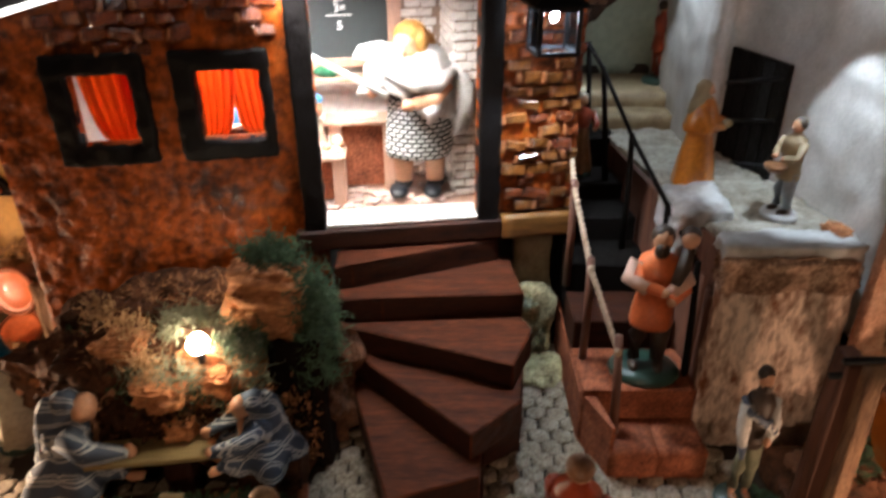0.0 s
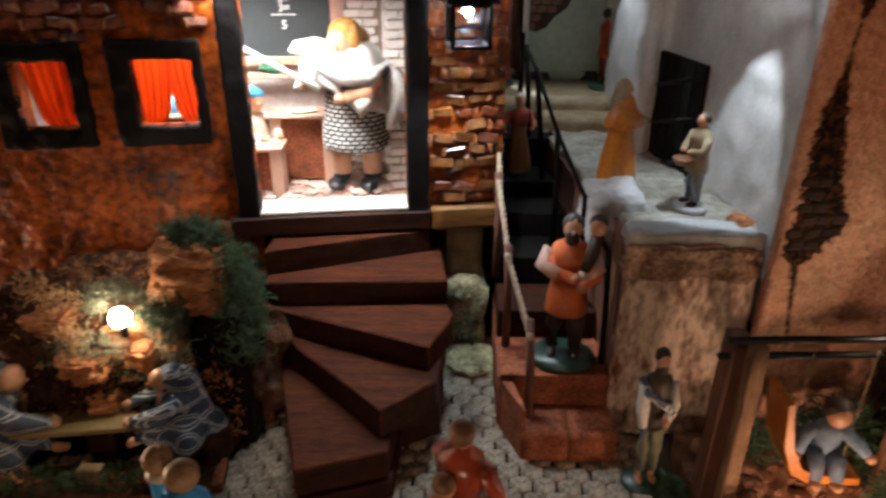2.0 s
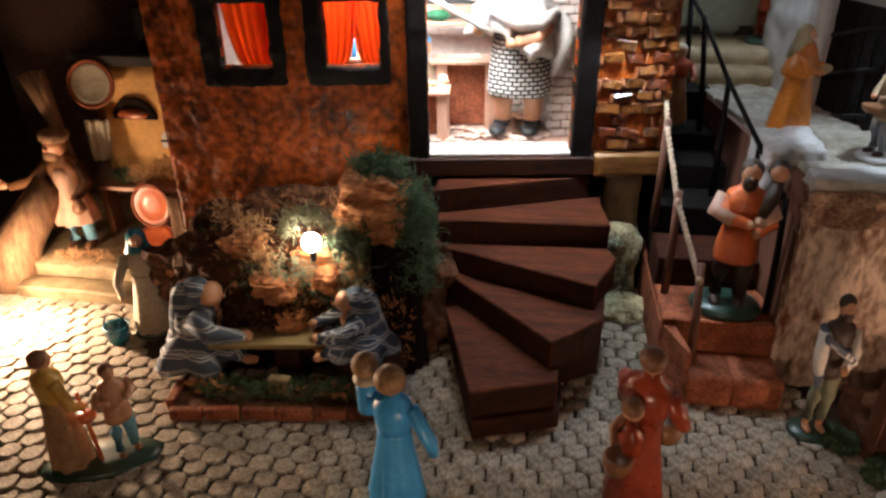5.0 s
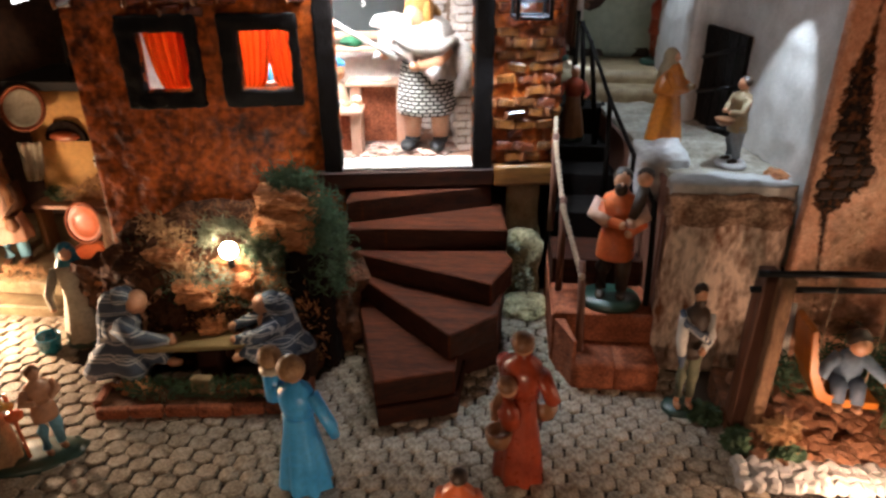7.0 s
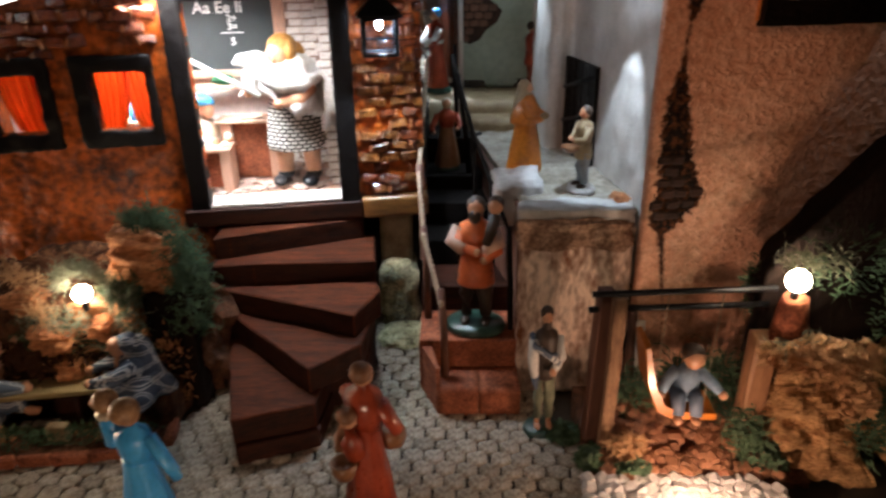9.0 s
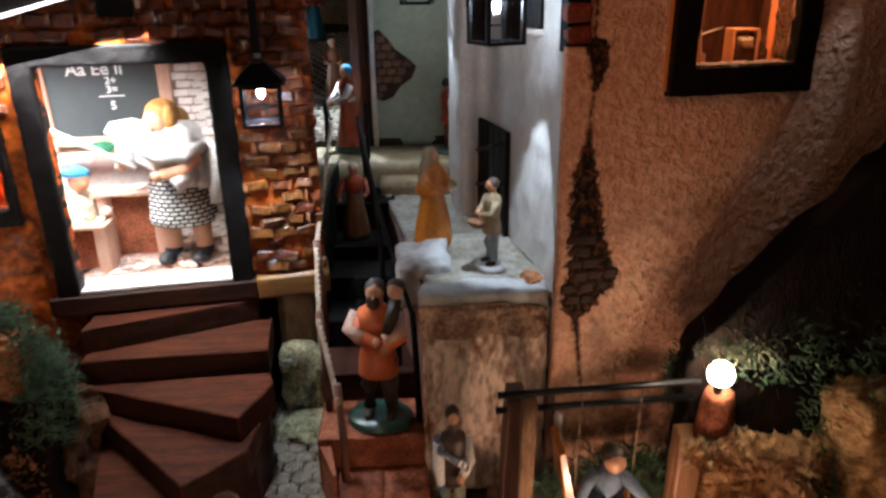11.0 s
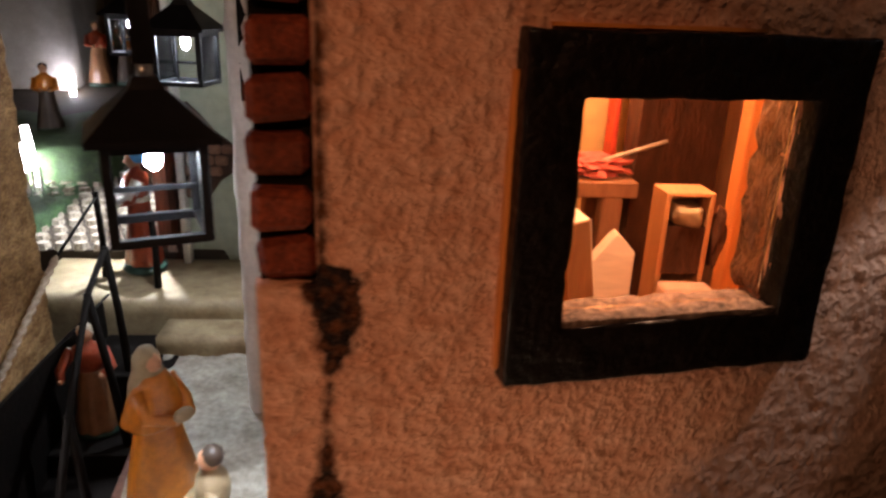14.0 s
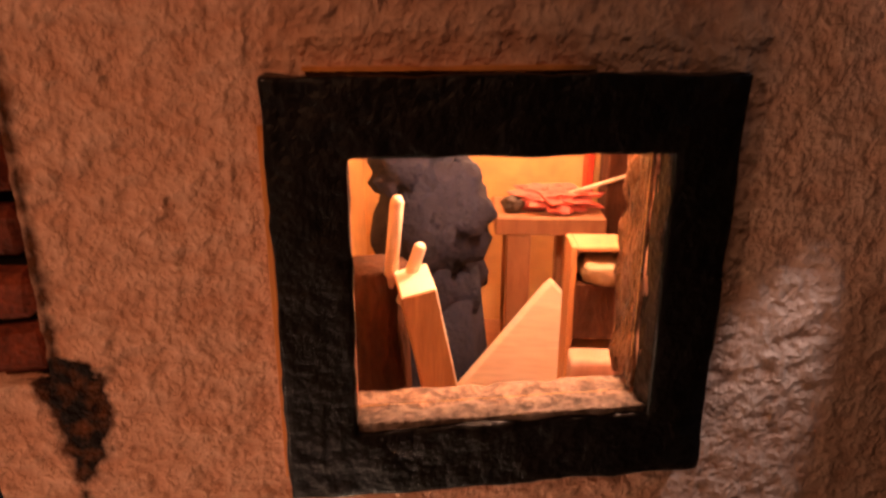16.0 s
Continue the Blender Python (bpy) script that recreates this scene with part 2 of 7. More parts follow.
M = {
    "ground": mat("dark_earth", (0.05, 0.035, 0.022), (0.02, 0.015, 0.01), 0.9, scale=30, bump=0.6, dist=0.004),
    "joint": mat("dark_joint_sand", (0.060, 0.040, 0.025), (0.028, 0.019, 0.012), 0.9, scale=60, bump=0.6),
    "cobble": mat("grey_tan_cobble", (0.46, 0.39, 0.305), (0.22, 0.165, 0.112), 0.72, scale=90, bump=0.9, rnd=0.2, brk=0.8, dirt=0.5, spec=0.3),
    "cork": mat("rust_painted_cork", (0.56, 0.115, 0.010), (0.070, 0.013, 0.003), 0.42, scale=21, bump=0.9, dist=0.004, fine=5.5, dirt=0.6, fw=0.9, contrast=0.20, brk=0.5, mid=0.50, spec=0.25, coat=0.06),
    "chip": mat("varnished_brown_brick", (0.27, 0.055, 0.014), (0.05, 0.010, 0.004), 0.2, scale=120, bump=1.0, dist=0.003, rnd=0.4, coat=0.9, dirt=0.5, brk=0.4),
    "chip2": mat("varnished_ochre_brick", (0.27, 0.090, 0.016), (0.08, 0.022, 0.006), 0.2, scale=120, bump=1.0, dist=0.003, rnd=0.35, coat=0.8, dirt=0.5, brk=0.4),
    "sliver": mat("varnished_pale_mortar", (0.40, 0.15, 0.06), (0.20, 0.06, 0.02), 0.16, scale=140, bump=0.7, rnd=0.3, coat=0.9, dirt=0.3),
    "rimrock": mat("ragged_brown_rock", (0.56, 0.37, 0.26), (0.18, 0.085, 0.045), 0.85, scale=60, bump=1.0, dist=0.003, dirt=0.5, brk=0.6, spec=0.2),
    "beam": mat("varnished_ochre_beam", (0.30, 0.135, 0.032), (0.10, 0.038, 0.010), 0.35, scale=40, bump=0.8, coat=0.4, stretch=(0.4, 1, 3), brk=0.4),
    "black": mat("black_stained_wood", (0.005, 0.004, 0.004), (0.003, 0.002, 0.002), 0.55, scale=70, bump=0.8, dist=0.002, fine=3, spec=0.15),
    "darkframe": mat("dark_brown_varnished_frame", (0.009, 0.005, 0.003), (0.003, 0.002, 0.002), 0.42, coat=0.35, scale=150, bump=0.6, dist=0.003, fine=2, spec=0.14),
    "iron": mat("black_painted_iron", (0.008, 0.008, 0.009), (0.004, 0.004, 0.005), 0.4, scale=120, bump=0.25, spec=0.25),
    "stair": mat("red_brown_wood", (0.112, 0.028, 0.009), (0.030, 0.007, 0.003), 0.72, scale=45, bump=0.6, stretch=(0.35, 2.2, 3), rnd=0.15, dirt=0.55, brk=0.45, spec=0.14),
    "stairside": mat("shade_dark_red_wood", (0.050, 0.012, 0.004), (0.014, 0.004, 0.002), 0.62, scale=45, bump=0.5, stretch=(0.35, 2.2, 3), dirt=0.55, brk=0.4, spec=0.2),
    "brickred": mat("terracotta_block", (0.42, 0.135, 0.062), (0.18, 0.050, 0.024), 0.8, scale=70, bump=0.9, dist=0.002, rnd=0.12, brk=0.6, dirt=0.5, spec=0.25),
    "plaster": stained_plaster(),
    "white": mat("white_lime_plaster", (0.72, 0.68, 0.64), (0.56, 0.52, 0.48), 0.55, scale=50, bump=0.55, dist=0.0018, fine=6, dirt=0.18),
    "greenplaster": mat("pale_green_plaster", (0.52, 0.58, 0.46), (0.42, 0.46, 0.34), 0.7, scale=22, bump=0.25, dirt=0.2),
    "stone": mat("pale_mossy_stone", (0.56, 0.49, 0.28), (0.10, 0.09, 0.04), 0.8, scale=60, bump=1.0, dist=0.003, dirt=0.4, brk=0.6, mid=0.47),
    "whiterock": mat("whitewashed_rock", (0.50, 0.49, 0.48), (0.30, 0.255, 0.22), 0.75, scale=26, bump=0.6, dist=0.002, dirt=0.2, brk=0.25, mid=0.36, contrast=0.16),
    "rustrock": mat("rusty_rock", (0.76, 0.35, 0.15), (0.30, 0.10, 0.04), 0.75, scale=60, bump=1.0, dist=0.003, dirt=0.5, stretch=(0.6, 0.6, 2.6), brk=0.4, spec=0.2),
    "drip": mat("plaster_with_brown_runs", (0.84, 0.66, 0.53), (0.24, 0.085, 0.034), 0.8, scale=30, bump=1.0, dist=0.003, stretch=(1.1, 1.1, 0.50), contrast=0.20, dirt=0.4, fw=1.6, mid=0.40, brk=0.9, spec=0.2),
    "pitted": mat("pitted_grey_brown_stone", (0.25, 0.17, 0.125), (0.07, 0.04, 0.026), 0.85, scale=170, bump=1.0, dist=0.002, fine=3, dirt=0.5, contrast=0.14, mid=0.46, brk=0.5),
    "tan": mat("tan_stone", (0.42, 0.33, 0.19), (0.20, 0.13, 0.065), 0.6, scale=60, bump=0.7),
    "moss": mat("dark_green_moss", (0.10, 0.17, 0.085), (0.035, 0.065, 0.035), 0.9, scale=90, bump=0),
    "moss2": mat("grey_green_lichen", (0.30, 0.30, 0.20), (0.12, 0.13, 0.08), 0.9, scale=90, bump=0),
    "dry": mat("dried_ochre_moss", (0.66, 0.42, 0.22), (0.40, 0.20, 0.08), 0.9, scale=90, bump=0),
    "soil": mat("brown_bark_soil", (0.17, 0.070, 0.034), (0.030, 0.013, 0.007), 0.85, scale=70, bump=1.0, dist=0.005, brk=0.5, spec=0.2),
    "bench": mat("olive_grey_board", (0.38, 0.29, 0.13), (0.24, 0.17, 0.07), 0.7, scale=30, bump=0.4, stretch=(0.3, 3, 3), dirt=0.4),
    "rope": mat("pale_twine", (0.55, 0.42, 0.30), (0.32, 0.22, 0.14), 0.9, scale=300, bump=0.4),
    "post": mat("brown_post", (0.20, 0.085, 0.05), (0.09, 0.035, 0.022), 0.6, scale=50, bump=0.6, stretch=(3, 3, 0.4)),
    "postlight": mat("ochre_fibrous_bark", (0.42, 0.24, 0.12), (0.16, 0.07, 0.035), 0.8, scale=90, bump=1.0, dist=0.002, stretch=(2, 2, 0.4), dirt=0.5),
    "chalkboard": mat("slate_chalkboard", (0.045, 0.055, 0.055), (0.03, 0.037, 0.038), 0.7, scale=20, bump=0.1),
    "chalk": mat("white_chalk", (0.85, 0.85, 0.82), (0.7, 0.7, 0.68), 0.95, scale=200, bump=0.2),
    "pinkwood": mat("pale_pink_wood", (0.58, 0.36, 0.26), (0.46, 0.27, 0.19), 0.6, scale=40, bump=0.3, stretch=(3, 3, 0.5)),
    "roomwall": mat("pale_grey_room_wall", (0.66, 0.62, 0.58), (0.58, 0.54, 0.50), 0.8, scale=30, bump=0.2),
    "whitebrick": mat("white_painted_brick", (0.80, 0.76, 0.72), (0.62, 0.54, 0.48), 0.7, scale=70, bump=0.5, rnd=0.08),
    "whitemortar": mat("grey_brown_mortar", (0.36, 0.26, 0.20), (0.26, 0.18, 0.14), 0.9, scale=70, bump=0.5),
    "rubble": mat("pale_brick_rubble", (0.66, 0.56, 0.50), (0.48, 0.30, 0.22), 0.7, scale=60, bump=0.6, rnd=0.25),
    "whitefloor": mat("white_threshold_board", (0.85, 0.84, 0.80), (0.76, 0.74, 0.70), 0.6, scale=40, bump=0.2),
    "kitchen": mat("ochre_oven_plaster", (0.80, 0.47, 0.15), (0.60, 0.32, 0.09), 0.75, scale=30, bump=0.4),
    "copper": mat("copper_red_dish", (0.50, 0.13, 0.045), (0.30, 0.06, 0.02), 0.35, scale=60, bump=0.3, coat=0.4),
    "roof": mat("dark_roof_board", (0.035, 0.030, 0.030), (0.018, 0.016, 0.016), 0.7, scale=40, bump=0.4),
    "pale_edge": mat("pale_fascia_edge", (0.80, 0.76, 0.70), (0.62, 0.58, 0.52), 0.6, scale=90, bump=0.3),
    "redbrick": mat("dark_red_brick", (0.25, 0.052, 0.020), (0.10, 0.020, 0.010), 0.75, scale=110, bump=1.0, dist=0.002, rnd=0.25, dirt=0.5, brk=0.4, spec=0.2),
    "burnt": mat("scorched_plaster_stain", (0.085, 0.035, 0.018), (0.035, 0.016, 0.010), 0.8, scale=110, bump=1.0, dist=0.002, dirt=0.5),
    "ply": mat("pale_plywood", (0.86, 0.72, 0.57), (0.76, 0.60, 0.45), 0.6, scale=40, bump=0.2, stretch=(0.4, 0.4, 3)),
    "plyedge": mat("plywood_edge", (0.52, 0.26, 0.10), (0.36, 0.16, 0.06), 0.6, scale=70, bump=0.3, stretch=(4, 4, 0.3)),
    "warmwood": mat("warm_brown_wood", (0.38, 0.19, 0.09), (0.24, 0.11, 0.05), 0.55, scale=50, bump=0.4, stretch=(3, 3, 0.5)),
    "bark": mat("rough_bark", (0.105, 0.040, 0.016), (0.030, 0.012, 0.006), 0.8, scale=70, bump=1.0, dist=0.003, stretch=(1.5, 1.5, 0.5), dirt=0.5, spec=0.2),
    "yellowwall": mat("warm_yellow_wall", (0.72, 0.46, 0.18), (0.62, 0.37, 0.13), 0.8, scale=20, bump=0.2),
    "redpaint": mat("red_painted_strip", (0.55, 0.06, 0.02), (0.42, 0.04, 0.015), 0.5, scale=60, bump=0.2),
    "orangewood": mat("orange_lit_wood", (0.75, 0.28, 0.06), (0.62, 0.20, 0.04), 0.6, scale=30, bump=0.2, stretch=(3, 3, 0.4)),
    "bluecloth": mat("slate_blue_cloth", (0.020, 0.027, 0.060), (0.008, 0.010, 0.026), 0.95, scale=70, bump=1.0, dist=0.003, dirt=0.4),
    "pinkcloth": mat("red_pink_cloth", (0.70, 0.18, 0.13), (0.50, 0.10, 0.07), 0.85, scale=70, bump=0.5),
    "ledgefloor": mat("worn_pale_rock_floor", (0.46, 0.42, 0.35), (0.20, 0.17, 0.125), 0.65, scale=38, bump=0.9, dist=0.003, dirt=0.35, brk=0.45, coat=0.15),
    "postwood": mat("brown_painted_board", (0.24, 0.115, 0.055), (0.10, 0.035, 0.018), 0.6, scale=40, bump=0.6, stretch=(2, 2, 0.25), brk=0.5, dirt=0.4),
    "skin": mat("painted_skin", (0.62, 0.32, 0.18), (0.50, 0.24, 0.13), 0.45, scale=60, bump=0.2, coat=0.2),
    "hair": mat("dark_brown_hair", (0.06, 0.035, 0.02), (0.03, 0.018, 0.012), 0.5, scale=150, bump=0.6),
    "brownhair": mat("chestnut_hair", (0.28, 0.13, 0.06), (0.16, 0.07, 0.03), 0.5, scale=150, bump=0.6),
    "ochrebark": mat("ochre_layered_bark", (0.66, 0.40, 0.18), (0.24, 0.10, 0.035), 0.8, scale=60, bump=1.0, dist=0.003, stretch=(0.7, 0.7, 2.4), dirt=0.5, brk=0.5, spec=0.2),
    "darkbark": mat("shade_dark_bark", (0.018, 0.009, 0.006), (0.008, 0.005, 0.004), 0.85, scale=70, bump=1.0, dist=0.003, stretch=(1.5, 1.5, 0.5), dirt=0.5, spec=0.12),
    "palecloth": mat("pale_beige_paint", (0.46, 0.40, 0.30), (0.32, 0.27, 0.19), 0.6, scale=50, bump=0.4, dirt=0.35),
    "lightblue": mat("pale_blue_paint", (0.24, 0.48, 0.62), (0.15, 0.36, 0.50), 0.5, scale=50, bump=0.3, dirt=0.3),
    "grass": mat("short_green_grass", (0.075, 0.15, 0.05), (0.03, 0.06, 0.025), 0.9, scale=80, bump=0.9, dist=0.003, dirt=0.5),
    "lemon": mat("light_yellow_paint", (0.80, 0.50, 0.10), (0.62, 0.34, 0.06), 0.4, scale=50, bump=0.3, coat=0.2),
    "strawhair": mat("light_brown_hair", (0.46, 0.27, 0.13), (0.22, 0.11, 0.05), 0.55, scale=110, bump=0.8, brk=0.4),
    "teachercloth": mat("crumpled_white_shawl", (0.66, 0.64, 0.62), (0.50, 0.48, 0.45), 0.9, scale=80, bump=0.9, dist=0.002),
    "blond": mat("straw_blond_hair", (0.50, 0.25, 0.055), (0.30, 0.13, 0.025), 0.6, scale=200, bump=0.8),
    "blue": mat("glossy_sky_blue_paint", (0.10, 0.48, 0.95), (0.05, 0.34, 0.78), 0.4, scale=50, bump=0.3, coat=0.2),
    "teal": mat("glossy_teal_paint", (0.02, 0.20, 0.28), (0.01, 0.12, 0.19), 0.3, scale=50, bump=0.3, coat=0.4),
    "red": mat("glossy_red_orange_paint", (0.50, 0.085, 0.030), (0.24, 0.032, 0.014), 0.32, scale=50, bump=0.3, coat=0.4),
    "orange": mat("bright_orange_paint", (0.80, 0.20, 0.06), (0.62, 0.12, 0.035), 0.4, scale=50, bump=0.3, coat=0.3),
    "yellow": mat("ochre_yellow_paint", (0.64, 0.215, 0.018), (0.44, 0.125, 0.010), 0.38, scale=50, bump=0.3, coat=0.3, dirt=0.35),
    "cream": mat("cream_paint", (0.70, 0.62, 0.48), (0.55, 0.46, 0.33), 0.45, scale=50, bump=0.3, coat=0.2),
    "whitecloth": mat("white_thin_cloth", (0.86, 0.84, 0.80), (0.74, 0.71, 0.67), 0.9, scale=80, bump=0.5, dist=0.0015),
    "grey": mat("grey_blue_paint", (0.32, 0.34, 0.36), (0.22, 0.23, 0.25), 0.5, scale=50, bump=0.3, coat=0.2),
    "darkgreen": mat("dark_green_glossy_base", (0.03, 0.07, 0.05), (0.015, 0.035, 0.028), 0.35, scale=60, bump=0.5, coat=0.4),
    "black_shoe": mat("black_leather", (0.02, 0.022, 0.026), (0.01, 0.011, 0.013), 0.4, scale=90, bump=0.4),
    "brownpaint": mat("brown_figure_paint", (0.34, 0.16, 0.07), (0.20, 0.085, 0.035), 0.4, scale=50, bump=0.3, coat=0.3),
    "denim": mat("denim_blue_paint", (0.13, 0.17, 0.24), (0.08, 0.10, 0.15), 0.6, scale=50, bump=0.3),
    "alleywood": mat("shade_dark_wood", (0.007, 0.004, 0.003), (0.004, 0.003, 0.002), 0.8, scale=50, bump=0.6, spec=0.15),
    "room": mat("dim_room_paint", (0.10, 0.07, 0.05), (0.07, 0.05, 0.035), 0.9, scale=3, bump=0.1),
    "curtain": curtain_cloth(),
    "plaid": plaid("blue_checked_cloth", (0.085, 0.115, 0.17), (0.46, 0.48, 0.50), 24),
    "tweed": tweed(),
    "glass": glass(),
    "globe": glow("lit_globe", (1.0, 0.80, 0.55), 110),
    "led": glow("lit_white_diode", (0.80, 0.92, 1.0), 260),
    "led_dim": glow("lit_dim_diode", (0.85, 0.93, 1.0), 9),
    "led_tube": glow("lit_white_tube_bright", (0.92, 0.96, 1.0), 45),
    "globe_low": glow("lit_globe_low", (1.0, 0.78, 0.52), 70),
}

# ---- mesh tools ----


def part(name, bm, material, parent=None, label="", smooth=False):
    me = bpy.data.meshes.new(name)
    bm.normal_update()
    bm.to_mesh(me)
    bm.free()
    for m in (material if isinstance(material, (list, tuple)) else [material]):
        me.materials.append(m)
    if smooth:
        for p in me.polygons:
            p.use_smooth = True
    ob = new(name, me)
    if parent:
        ob.parent = parent
    if label:
        tagged(ob, label)
    return ob


def thing(name, label, category, place=(0, 0, 0), rz=0, group="", kind=""):
    ob = new(name)
    ob.empty_display_size = 0.01
    ob.matrix_world = pose(*place, 0, 0, rz)
    return tagged(ob, label, category, group, kind)


def solid(name, bm, material, label, category, place=(0, 0, 0), rz=0, group="", kind="", smooth=False):
    ob = part(name, bm, material, None, "", smooth)
    ob.matrix_world = pose(*place, 0, 0, rz)
    return tagged(ob, label, category, group, kind)


def box(bm, x0, x1, y0, y1, z0, z1, bev=0.0, mi=0, m=None):
    vs = [bm.verts.new(p) for p in ((x0, y0, z0), (x1, y0, z0), (x1, y1, z0), (x0, y1, z0), (x0, y0, z1), (x1, y0, z1), (x1, y1, z1), (x0, y1, z1))]
    fs = [bm.faces.new([vs[i] for i in q]) for q in ((3, 2, 1, 0), (4, 5, 6, 7), (0, 1, 5, 4), (1, 2, 6, 5), (2, 3, 7, 6), (3, 0, 4, 7))]
    if bev:
        es = list({e for f in fs for e in f.edges})
        r = bmesh.ops.bevel(bm, geom=es, offset=bev, segments=1, affect="EDGES", profile=0.5)
        vs = list({v for f in r["faces"] for v in f.verts} | {v for v in vs if v.is_valid})
        fs = list({f for v in vs for f in v.link_faces})
    for f in fs:
        f.material_index = mi
    if m:
        bmesh.ops.transform(bm, matrix=m, verts=vs)
    return vs


def prism(bm, pts, z0, z1, mi=0, bev=0.0, side_mi=None):
    lo = [bm.verts.new((x, y, z0)) for x, y in pts]
    hi = [bm.verts.new((x, y, z1)) for x, y in pts]
    k = len(pts)
    top = bm.faces.new(hi)
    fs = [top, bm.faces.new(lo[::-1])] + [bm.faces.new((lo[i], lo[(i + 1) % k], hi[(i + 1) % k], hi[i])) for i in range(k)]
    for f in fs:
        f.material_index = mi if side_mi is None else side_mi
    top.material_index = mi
    if bev:
        bmesh.ops.bevel(bm, geom=list({e for f in fs for e in f.edges}), offset=bev, segments=1, affect="EDGES", profile=0.5)
    return lo + hi


def lathe(bm, prof, mi=0, seg=18, c=(0, 0, 0), sx=1.0, sy=1.0, fold=0.0, nf=7, m=None, phase=0.0):
    """Turns a profile of (radius, height) about z, with folds that fade towards the top."""
    rings, top = [], max(p[1] for p in prof)
    for r, z in prof:
        ring = []
        for i in range(seg):
            a = 2 * math.pi * i / seg
            k = 1 + fold * math.cos(nf * a + phase) * (1 - z / top if top > 0 else 1)
            ring.append(bm.verts.new((c[0] + r * k * sx * math.cos(a), c[1] + r * k * sy * math.sin(a), c[2] + z)))
        rings.append(ring)
    fs = []
    for a, b in zip(rings, rings[1:]):
        for i in range(seg):
            fs.append(bm.faces.new((a[i], a[(i + 1) % seg], b[(i + 1) % seg], b[i])))
    fs.append(bm.faces.new(rings[0][::-1]))
    fs.append(bm.faces.new(rings[-1]))
    for f in fs:
        f.material_index, f.smooth = mi, True
    vs = [v for r in rings for v in r]
    if m:
        bmesh.ops.transform(bm, matrix=m, verts=vs)
    return vs


def ball(bm, c, r, mi=0, sub=2, m=None):
    r = (r, r, r) if isinstance(r, (int, float)) else r
    q = bmesh.ops.create_icosphere(bm, subdivisions=sub, radius=1.0, matrix=Matrix.Translation(c) @ (m or Matrix()) @ Matrix.Diagonal((*r, 1)))
    for v in q["verts"]:
        for f in v.link_faces:
            f.material_index, f.smooth = mi, True
    return q["verts"]


def tube(bm, pts, rads, mi=0, seg=8, cap=True):
    """A round bar through points, with a radius at each."""
    rads = [rads] * len(pts) if isinstance(rads, (int, float)) else rads
    pts = [Vector(p) for p in pts]
    rings = []
    for i, p in enumerate(pts):
        d = (pts[min(i + 1, len(pts) - 1)] - pts[max(i - 1, 0)]).normalized()
        u = d.cross(Vector((0, 0, 1)))
        if u.length < 0.05:
            u = d.cross(Vector((1, 0, 0)))
        u.normalize()
        w = d.cross(u)
        rings.append([bm.verts.new(p + rads[i] * (u * math.cos(2 * math.pi * k / seg) + w * math.sin(2 * math.pi * k / seg))) for k in range(seg)])
    fs = []
    for a, b in zip(rings, rings[1:]):
        for k in range(seg):
            fs.append(bm.faces.new((a[k], b[k], b[(k + 1) % seg], a[(k + 1) % seg])))
    if cap:
        fs += [bm.faces.new(rings[0]), bm.faces.new(rings[-1][::-1])]
    for f in fs:
        f.material_index, f.smooth = mi, True
    return [v for r in rings for v in r]


def wobble(bm, amp, scale, verts=None, shift=0.0):
    """Uneven surface: moves points along their normals by noise."""
    bm.normal_update()
    for v in list(verts or bm.verts):
        v.co += v.normal * amp * (noise.noise(v.co * scale + Vector((shift, 0, shift))) + 0.5 * noise.noise(v.co * scale * 2.7))


def rough_box(x0, x1, y0, y1, z0, z1, cuts=4, amp=0.002, scale=60, mi=0, shift=0.0):
    bm = bmesh.new()
    box(bm, x0, x1, y0, y1, z0, z1)
    bmesh.ops.subdivide_edges(bm, edges=bm.edges[:], cuts=cuts, use_grid_fill=True)
    wobble(bm, amp, scale, shift=shift)
    for f in bm.faces:
        f.smooth = True
    return bm


def rock(bm, c, r, mi=0, sub=3, amp=0.35, scale=1.6, seed=0.0, cut=0.0):
    vs = ball(bm, (0, 0, 0), 1.0, mi, sub)
    for v in vs:
        n = v.co.normalized()
        k = 1 + amp * noise.noise(n * scale + Vector((seed, seed * 2.1, -seed))) + amp * 0.4 * noise.noise(n * scale * 3 + Vector((seed, 0, 0)))
        v.co = Vector((c[0] + n.x * k * r[0], c[1] + n.y * k * r[1], c[2] + n.z * k * r[2]))
        for f in v.link_faces:
            f.smooth = False
    return vs


def crag(x0, x1, y0, y1, z0, z1, cuts, amp, seed, strata=0.0):
    """A rugged block: broken edges, pits and, if wanted, layers."""
    bm = rough_box(x0, x1, y0, y1, z0, z1, cuts, 0.0, 1)
    c = Vector(((x0 + x1) / 2, (y0 + y1) / 2, (z0 + z1) / 2))
    r = Vector((x1 - x0, y1 - y0, z1 - z0)) / 2
    for v in bm.verts:
        q = v.co - c
        e = sorted((abs(q.x) / r.x, abs(q.y) / r.y, abs(q.z) / r.z))
        s = Vector((seed, -seed, seed * 2))
        k = noise.noise(v.co * 42 + s) + 0.6 * noise.noise(v.co * 110 + s) + 0.35 * noise.noise(v.co * 260 + s)
        k -= 0.55 * max(0, e[1] - 0.78) / 0.22
        if strata:
            k += strata * noise.noise(Vector((seed, v.co.x * 8, v.co.z * 170)))
        v.co = v.co + (q.normalized() * 0.5 + Vector((q.x / r.x, q.y / r.y, q.z / r.z)) * 0.35) * amp * k
    for f in bm.faces:
        f.smooth = not strata
    return bm


